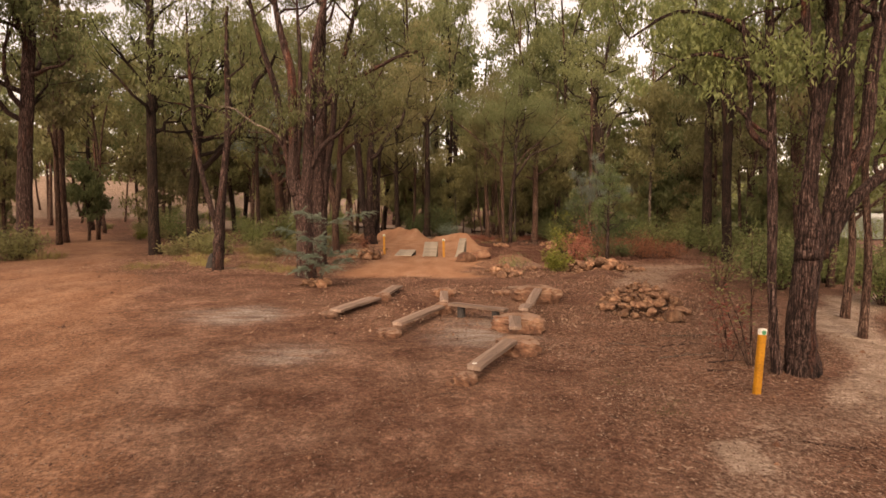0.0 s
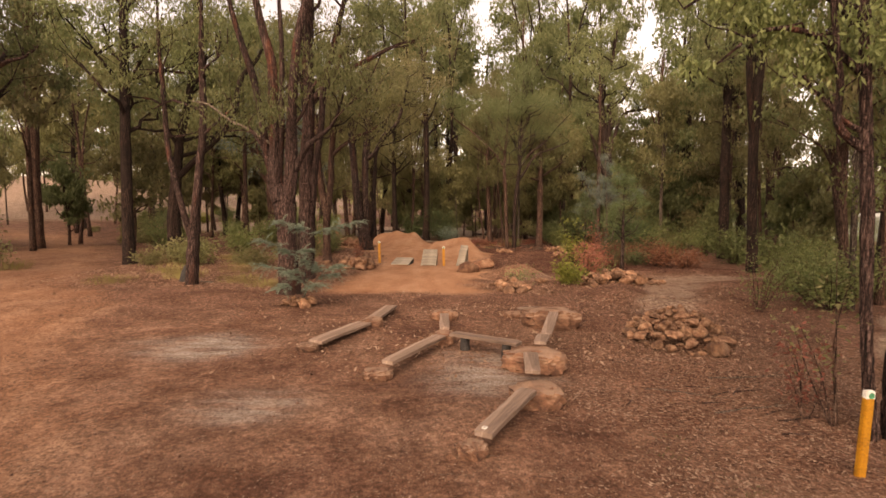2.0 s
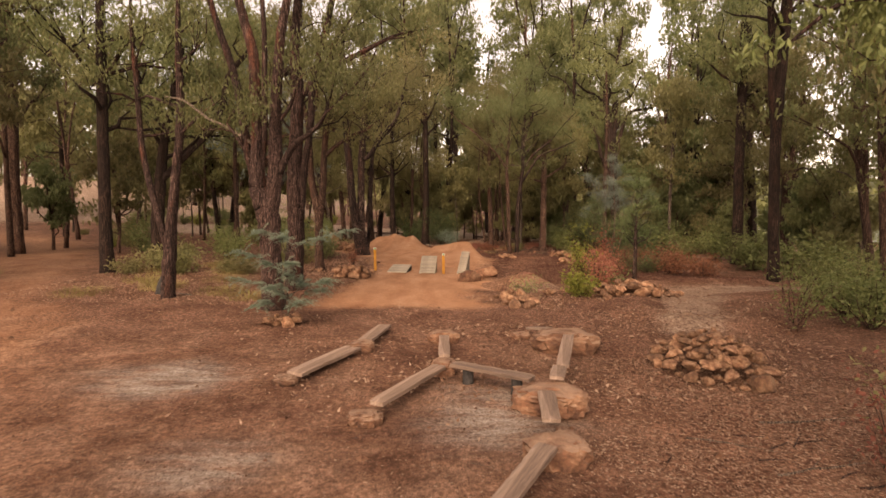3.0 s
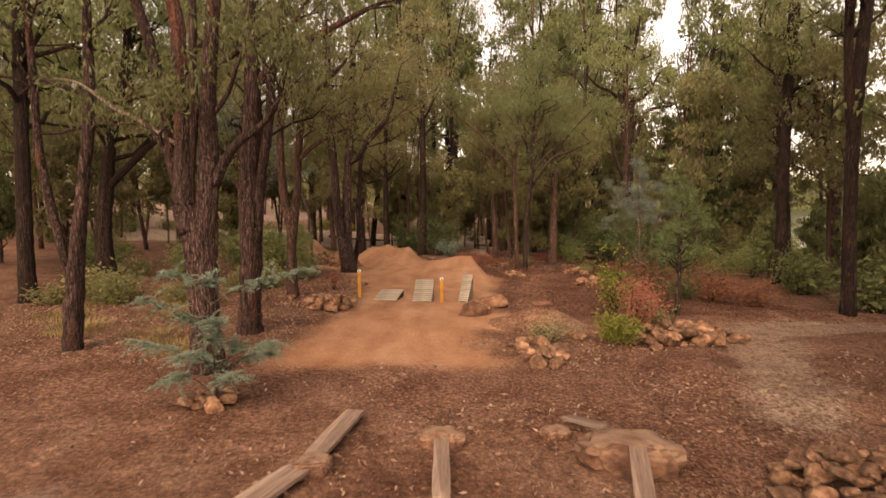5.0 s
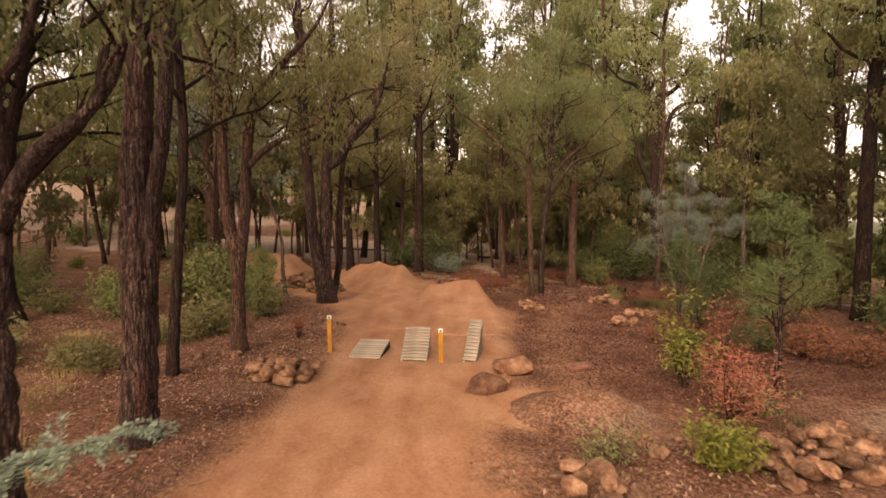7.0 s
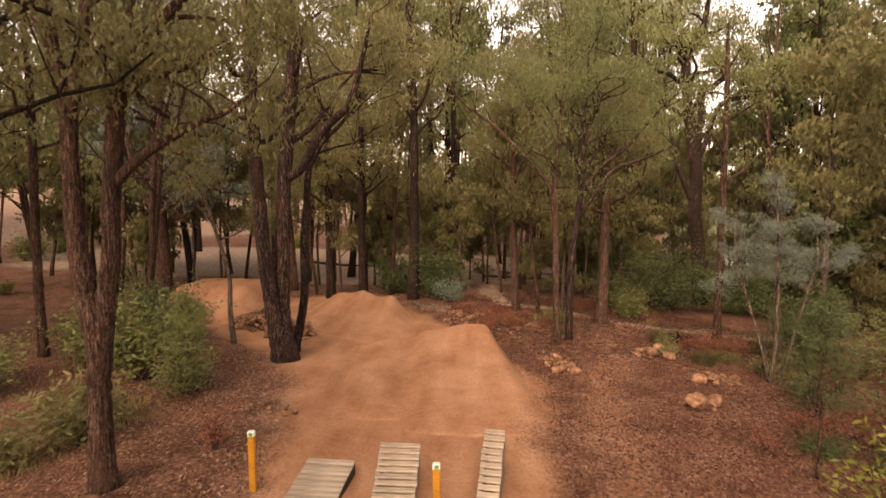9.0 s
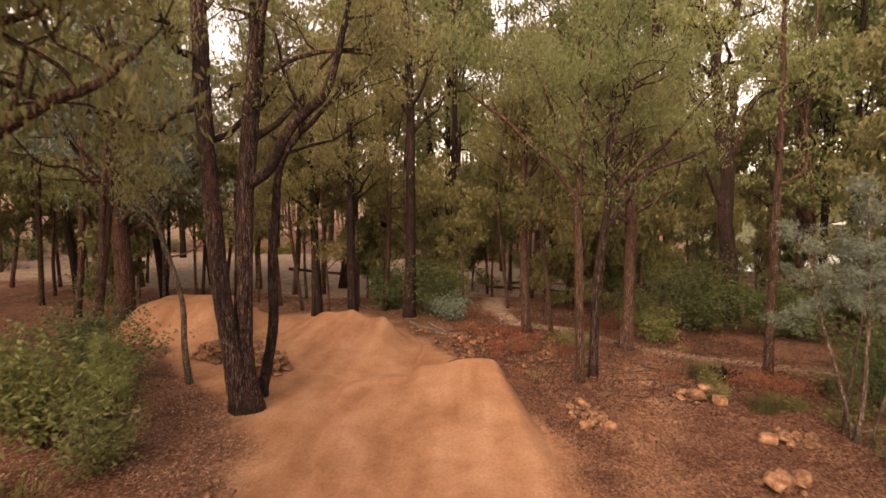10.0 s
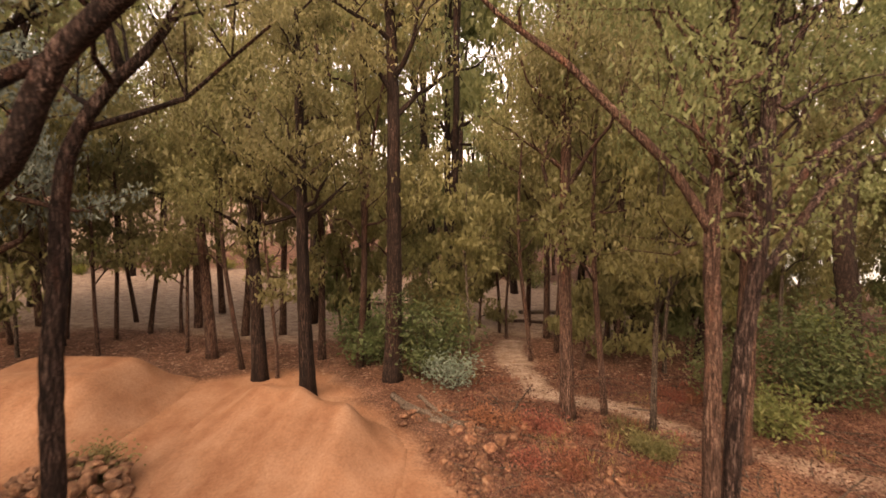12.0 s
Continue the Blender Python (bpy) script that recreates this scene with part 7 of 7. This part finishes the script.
# ---- grass, litter and grit ----
def tuft(at, count, height, width, mat, label, seed, name="grass_clump", kind=""):
    rng = rng_of(seed)
    az, out = rng.uniform(0, 6.28, count), width * np.sqrt(rng.uniform(0, 1, count)) * 0.5
    foot = np.stack([np.cos(az) * out, np.sin(az) * out, np.zeros(count) - 0.02], -1)
    h = height * rng.uniform(0.5, 1.1, count)[:, None]
    lean = np.stack([np.cos(az), np.sin(az), np.zeros(count)], -1) * h * rng.uniform(0.1, 0.6, count)[:, None]
    side = np.stack([-np.sin(az), np.cos(az), np.zeros(count)], -1) * 0.006
    mid = foot + lean * 0.35 + np.array([0, 0, 1]) * h * 0.6
    v = np.stack([foot - side, foot + side, mid + side * 0.9, mid - side * 0.9, foot + lean + np.array([0, 0, 1]) * h * 0.85], 1)
    q = np.arange(count)[:, None] * 5 + np.array([[0, 1, 2, 3]])
    q2 = np.arange(count)[:, None] * 5 + np.array([[3, 2, 4, 4]])
    me = bpy.data.meshes.new("grass_clump")
    me.from_pydata([tuple(p) for p in v.reshape(-1, 3)], [], [tuple(f) for f in q.tolist()] + [tuple(f[:3]) for f in q2.tolist()])
    me.materials.append(mat)
    ob = tagged(new(name, me), label, "grass", "grass clumps", kind)
    ob.location = (*at, surface(*at))
    return ob


for k, (x, y, c, h, w, dry, label) in enumerate((
    (9.3, 43.4, 520, 0.7, 1.1, 0, "green grassy clump beside an uprooted stump"), (9.5, 40.3, 300, 0.5, 0.9, 0, "green grass clump among stones"),
    (10.3, 40.8, 340, 0.5, 1.0, 0, "dark green grass clump in litter"), (12.6, 40.0, 180, 0.4, 1.0, 0, "low green grass patch"),
    (-7.9, 23.4, 420, 0.3, 1.9, 1, "low dry yellow-green grass under gums"), (-10.4, 24.2, 420, 0.35, 1.9, 1, "yellow-green grass patch by a burnt stump"),
    (-6.6, 22.4, 300, 0.28, 1.6, 1, "dry grass patch between gums"), (-8.8, 26.0, 340, 0.3, 2.0, 1, "dry grass patch in shade"),
    (3.6, 8.6, 260, 0.06, 0.9, 0, "thin green grass on the dirt"), (3.2, 10.0, 200, 0.06, 0.9, 0, "sparse green grass on the dirt"),
    (-12.8, 28.4, 360, 0.35, 2.0, 1, "tan dry grass between dark trunks"), (-9.6, 28.6, 360, 0.32, 2.2, 1, "tan dry grass under crooked gums"), (-11.2, 31.0, 340, 0.32, 2.0, 1, "dry grass patch in leaf litter"), (-8.2, 31.6, 300, 0.28, 1.8, 1, "thin dry grass beside a crooked gum"), (-7.6, 34.0, 320, 0.3, 1.8, 1, "thin dry grass near green shrubs"), (-12.4, 22.6, 340, 0.3, 2.0, 1, "dry grass beside the dirt trail"), (-11.8, 25.6, 300, 0.4, 1.8, 1, "dry grass by the trail"), (-19.0, 26.0, 340, 0.5, 2.0, 1, "dry grass verge of the trail"),
    (5.4, 44.3, 160, 0.35, 0.7, 0, "green grass tuft behind slim gums"), (5.6, 49.4, 220, 0.4, 1.2, 0, "green grass by the pale track"),
    (6.9, 27.0, 220, 0.35, 1.1, 0, "green grass below a sapling"), (7.2, 24.9, 200, 0.3, 1.0, 0, "green tuft on the rock bank"),
)):
    tuft((x, y), c, h, w, LEAF_DRY if dry else LEAF_GRASS, label, 950 + k)


r = rng_of(970)
for k in range(46):
    x, y = r.uniform(0.6, 11.5), r.uniform(41.5, 54.5)
    if on_trail(x, y, -0.2) or float(rise_right(np.float64(x), np.float64(y))) > 0.02 or float(rise_left(np.float64(x), np.float64(y))) > 0.02:
        continue
    tuft((x, y), int(r.uniform(50, 130)), r.uniform(0.15, 0.38), r.uniform(0.6, 1.5), (LEAF_RUST, LEAF_RUST, LEAF_DRY)[k % 3], "dry rust-brown bracken on the bank" if k % 3 < 2 else "thin dry grass on the bank", 971 + k, ("dead_bracken", "dead_bracken", "grass_clump")[k % 3], "stuff")


def scatter(n, x0, x1, y0, y1, seed, weight):
    """Places on the ground, thinned by a weight from 0 to 1."""
    rng = rng_of(seed)
    x, y = rng.uniform(x0, x1, n), rng.uniform(y0, y1, n)
    keep = rng.uniform(0, 1, n) < weight(x, y)
    x, y = x[keep], y[keep]
    h = np.maximum(np.maximum(rise_right(x, y), rise_left(x, y)), rise_far(x, y))
    ok = h < 0.05
    x, y = x[ok], y[ok]
    return rng, np.stack([x, y, ground_height(x, y)], -1)


def litter_weight(x, y):
    m = earth_mask(x, y)
    return np.clip(m[:, 2] ** 1.2 * (0.35 + 1.3 * vnoise(x * 0.8, y * 0.8, 61)), 0.02, 1)


rl, at = scatter(150000, -17, 17, 3, 57, 990, litter_weight)
v, q = blades(rl, at + [0, 0, 0.012], 0.09, 0.030, 0.0)
v = v.reshape(-1, 4, 3)
mid = at[:, None] + np.array([0, 0, 0.014])
v[..., 2] = mid[..., 2] + np.abs(v[..., 2] - mid[..., 2]) * 0.4
tagged(new("leaf_litter", make_mesh("leaf_litter", v.reshape(-1, 3), q, LITTER, False)), "dry brown and pale fallen gum leaves on the ground", "leaf litter", kind="stuff")

for seed, count, x0, x1, y0, y1, label in ((994, 42000, 0.5, 14, 40.5, 56, "rust-red fallen leaves and bark on the bank"), (1001, 46000, 2.5, 14, 27, 40.5, "red-brown fallen leaves beside the worn track"), (1002, 42000, -15, -3, 21, 42, "brown and pale fallen leaves under dark gums"), (1003, 19000, -6.5, 11.5, 12, 26, "scattered brown and pale leaves beside stones and planks")):
    rl, at = scatter(count, x0, x1, y0, y1, seed, lambda x, y: np.clip(1.1 - 1.5 * np.maximum(earth_mask(x, y)[:, 1], earth_mask(x, y)[:, 0]), 0, 1) * (0.3 + 0.7 * vnoise(x * 0.9, y * 0.9, 65)) * (1.0 if seed != 1003 else sm(-6.5, 2.5, x) * sm(11.5, 8.0, x) * sm(12, 15, y) * sm(26, 24, y) * 1.2 * sm(0.25, 0.75, vnoise(x * 0.6, y * 0.6, 69))))
    fine = seed in (1001, 1002)
    v, q = blades(rl, at + [0, 0, 0.025], 0.085 if fine else 0.115, 0.030 if fine else 0.042, 0.0)
    tagged(new("bank_litter", make_mesh("bank_litter", v, q, LITTER if seed > 1001 else BANK, False)), label, "leaf litter", kind="stuff")

rl, at = scatter(60000, -12, 14, 2.5, 21, 993, lambda x, y: 0.15 + 0.75 * vnoise(x * 0.7, y * 0.7, 63))
v, q = blades(rl, at + [0, 0, 0.008], 0.045, 0.024, 0.0)
v = v.reshape(-1, 4, 3)
v[..., 2] = at[:, None, 2] + 0.008 + np.abs(v[..., 2] - at[:, None, 2] - 0.008) * 0.5
tagged(new("bark_chips", make_mesh("bark_chips", v.reshape(-1, 3), q, CHIPS, False)), "small dark and pale bark chips strewn on the dirt", "bark chips", kind="stuff")

rl, at = scatter(60000, 1.2, 9.5, 3.6, 16, 996, lambda x, y: np.clip(litter_weight(x, y) * 1.3, 0, 1))
v, q = blades(rl, at + [0, 0, 0.016], 0.080, 0.026, 0.0)
v = v.reshape(-1, 4, 3)
v[..., 2] = at[:, None, 2] + 0.008 + np.abs(v[..., 2] - at[:, None, 2] - 0.016) * 0.6
tagged(new("dense_litter", make_mesh("dense_litter", v.reshape(-1, 3), q, LITTER, False)), "thick carpet of curled brown and pale gum leaves", "leaf litter", kind="stuff")

rl, at = scatter(34000, -9, 9, 3.2, 13, 995, lambda x, y: 0.25 + 0.75 * vnoise(x * 1.3, y * 1.3, 67))
v, q = blades(rl, at + [0, 0, 0.006], 0.045, 0.030, 0.0)
v = v.reshape(-1, 4, 3)
v[..., 2] = at[:, None, 2] + 0.006 + np.abs(v[..., 2] - at[:, None, 2] - 0.006) * 0.5
tagged(new("dirt_chips", make_mesh("dirt_chips", v.reshape(-1, 3), q, CHIPS, False)), "tiny chips of bark and stone trodden into the dirt", "bark chips", kind="stuff")

rl, at = scatter(15000, -9.5, 10, 3.2, 20, 999, lambda x, y: 0.2 + 0.8 * vnoise(x * 0.9, y * 0.9, 83) ** 1.5)
oct_v = np.array([(1, 0, 0), (0, 1, 0), (-1, 0, 0), (0, -1, 0), (0, 0, 0.8), (0, 0, -0.5)], float)
tri = np.array([(0, 1, 4), (1, 2, 4), (2, 3, 4), (3, 0, 4), (1, 0, 5), (2, 1, 5), (3, 2, 5), (0, 3, 5)])
n = len(at)
sz = rl.uniform(0.006, 0.018, n) * np.where(rl.uniform(0, 1, n) < 0.06, 2.4, 1.0)
sv = oct_v[None] * sz[:, None, None] * rl.uniform(0.6, 1.3, (n, 6, 1)) + at[:, None]
st = (np.arange(n)[:, None, None] * 6 + tri[None]).reshape(-1, 3)
tagged(new("clods", make_mesh("clods", sv.reshape(-1, 3), st, ROCK_DARK, False)), "small dark red clods and pebbles on bare dirt", "gravel", kind="stuff")


def gravel_weight(x, y):
    m = earth_mask(x, y)
    bank = sm(1.0, 4.0, x) * sm(24, 38, y)
    return np.clip((0.10 + 0.25 * m[:, 2] + 0.65 * bank) * (1 - 1.1 * m[:, 0]), 0, 1)


rl, at = scatter(16000, -16, 18, 3, 56, 991, gravel_weight)
n = len(at)
sz = rl.uniform(0.012, 0.05, n) * np.where(rl.uniform(0, 1, n) < 0.10, 2.0, 1.0)
sv = oct_v[None] * sz[:, None, None] * rl.uniform(0.6, 1.3, (n, 6, 1)) + at[:, None]
st = (np.arange(n)[:, None, None] * 6 + tri[None]).reshape(-1, 3)
tagged(new("gravel", make_mesh("gravel", sv.reshape(-1, 3), st, ROCK_RED, False)), "small reddish laterite pebbles strewn on the earth", "gravel", kind="stuff")

rl, at = scatter(2600, -16, 18, 4, 56, 992, lambda x, y: 0.8 * earth_mask(x, y)[:, 2])
tw = Geo()
for c in at:
    a, ln = rl.uniform(0, 6.28), rl.uniform(0.1, 0.5)
    d = np.array([math.cos(a), math.sin(a), 0]) * ln / 2
    tw.add(*tube(np.array([c - d + [0, 0, 0.01], c + [0, 0, 0.02] + rl.normal(0, 0.02, 3) * [1, 1, 0], c + d + [0, 0, 0.012]]), (0.005, 0.004, 0.002), 4, rl, cap=False))
tagged(new("twigs", tw.mesh("twigs", BARK_GREY)), "thin dry twigs strewn over the forest floor", "twigs", kind="stuff")


rl, at = scatter(26000, -22, 20, 54, 74, 998, lambda x, y: np.clip(0.08 + earth_mask(x, y)[:, 2], 0, 1))
v, q = blades(rl, at + [0, 0, 0.03], 0.24, 0.09, 0.0)
v = v.reshape(-1, 4, 3)
v[..., 2] = at[:, None, 2] + 0.02 + np.abs(v[..., 2] - at[:, None, 2] - 0.03) * 0.4
tagged(new("forest_litter", make_mesh("forest_litter", v.reshape(-1, 3), q, LITTER, False)), "dry leaves and bark under the far trees", "leaf litter", kind="stuff")

rl, at = scatter(70, 3.2, 7.0, 8.6, 12.6, 1004, lambda x, y: 0.7 * np.exp(-(((x - 5.0) / 1.3) ** 2) - ((y - 11.0) / 1.2) ** 2))
tw = Geo()
for c in at:
    a, ln = rl.normal(0.15, 0.5), rl.uniform(0.25, 0.8)
    d = np.array([math.cos(a), math.sin(a), 0]) * ln / 2
    tw.add(*tube(np.array([c - d + [0, 0, 0.015], c + [0, 0, 0.03] + rl.normal(0, 0.03, 3) * [1, 1, 0.2], c + d + [0, 0, 0.018]]), (0.012, 0.010, 0.005), 5, rl, cap=False))
tagged(new("dead_sticks", tw.mesh("dead_sticks", BARK_RED)), "dark fallen sticks on leaf litter near the rock heap", "sticks", kind="stuff")

rl, at = scatter(620, 0.5, 13.5, 40.5, 55, 997, lambda x, y: np.clip(1.0 - 1.4 * earth_mask(x, y)[:, 1], 0, 1))
tw = Geo()
for c in at:
    a, ln, rr = rl.uniform(0, 6.28), rl.uniform(0.3, 1.3), rl.uniform(0.008, 0.022)
    d = np.array([math.cos(a), math.sin(a), rl.uniform(-0.02, 0.12)]) * ln / 2
    tw.add(*tube(np.array([c - d + [0, 0, 0.03], c + [0, 0, 0.05] + rl.normal(0, 0.05, 3) * [1, 1, 0.3], c + d + [0, 0, 0.04]]), (rr, rr * 0.8, rr * 0.4), 4, rl, cap=False))
tagged(new("bank_sticks", tw.mesh("bank_sticks", BARK_GREY)), "dead sticks strewn through red litter on the bank", "sticks", kind="stuff")


# ---- lake and far shore ----
lv, lq = sheet(np.linspace(-700, 900, 30), np.linspace(105, 520, 20), lambda x, y: np.full(np.shape(x), -3.25))
tagged(new("water", make_mesh("water", lv, lq, WATER)), "calm grey-green lake seen through the trees", "lake", kind="structure")


def hill_height(x, y):
    return -6 + 34 * sm(440, 760, np.hypot(x * 0.9, y)) * (0.7 + 0.8 * vnoise(x * 0.006, y * 0.006, 71)) + 3 * fbm(x, y, 0.05, 73)


hv, hq = sheet(np.linspace(-900, 900, 70), np.linspace(430, 900, 30), hill_height)
tagged(new("far_hill", make_mesh("far_hill", hv, hq, FAR_WOOD)), "low wooded hills beyond the lake", "hill", kind="structure")
rf = rng_of(81)
fx, fy = rf.uniform(-700, 850, 14000), rf.uniform(440, 800, 14000)
fz = hill_height(fx, fy) + rf.uniform(0, 9, 14000)
v, q = blades(rf, np.stack([fx, fy, fz], -1), 6.0, 4.0, 0.3)
tagged(new("far_woods", make_mesh("far_woods", v, q, FAR_WOOD, False)), "distant olive-green woods on the far shore", "woods", kind="stuff")
deep = Geo()
count = 0
crowns = []
while count < 250:
    x, y = rf.uniform(-190, 110), rf.uniform(112, 230)
    count += 1
    if float(shore(np.float64(x), np.float64(y))) > 0.1:
        continue
    z, h = float(ground_height(x, y)), rf.uniform(13, 24)
    deep.add(*tube(np.array([(x, y, z - 0.3), (x + rf.normal(0, 0.4), y, z + h * 0.5), (x + rf.normal(0, 0.8), y, z + h)]), (0.28, 0.2, 0.05), 5, rf, cap=False))
    k = rf.integers(16, 26)
    c = np.stack([x + rf.normal(0, 2.2, k), y + rf.normal(0, 2.2, k), z + h * rf.uniform(0.25, 1.02, k)], -1)
    crowns.append(np.repeat(c, 9, axis=0) + rf.normal(0, 0.7, (k * 9, 3)))
    low = np.stack([x + rf.normal(0, 2.5, 8), y + rf.normal(0, 2.5, 8), z + np.abs(rf.normal(0, 1.0, 8))], -1)
    crowns.append(low)
tagged(new("deep_trunks", deep.mesh("deep_trunks", BARK)), "brown trunks deep in the forest", "trunks", kind="stuff")
v, q = blades(rf, np.concatenate(crowns), 0.95, 0.5, 0.5)
tagged(new("deep_foliage", make_mesh("deep_foliage", v, q, LEAF_OLIVE, False)), "massed olive foliage deep in the forest", "foliage", kind="stuff")
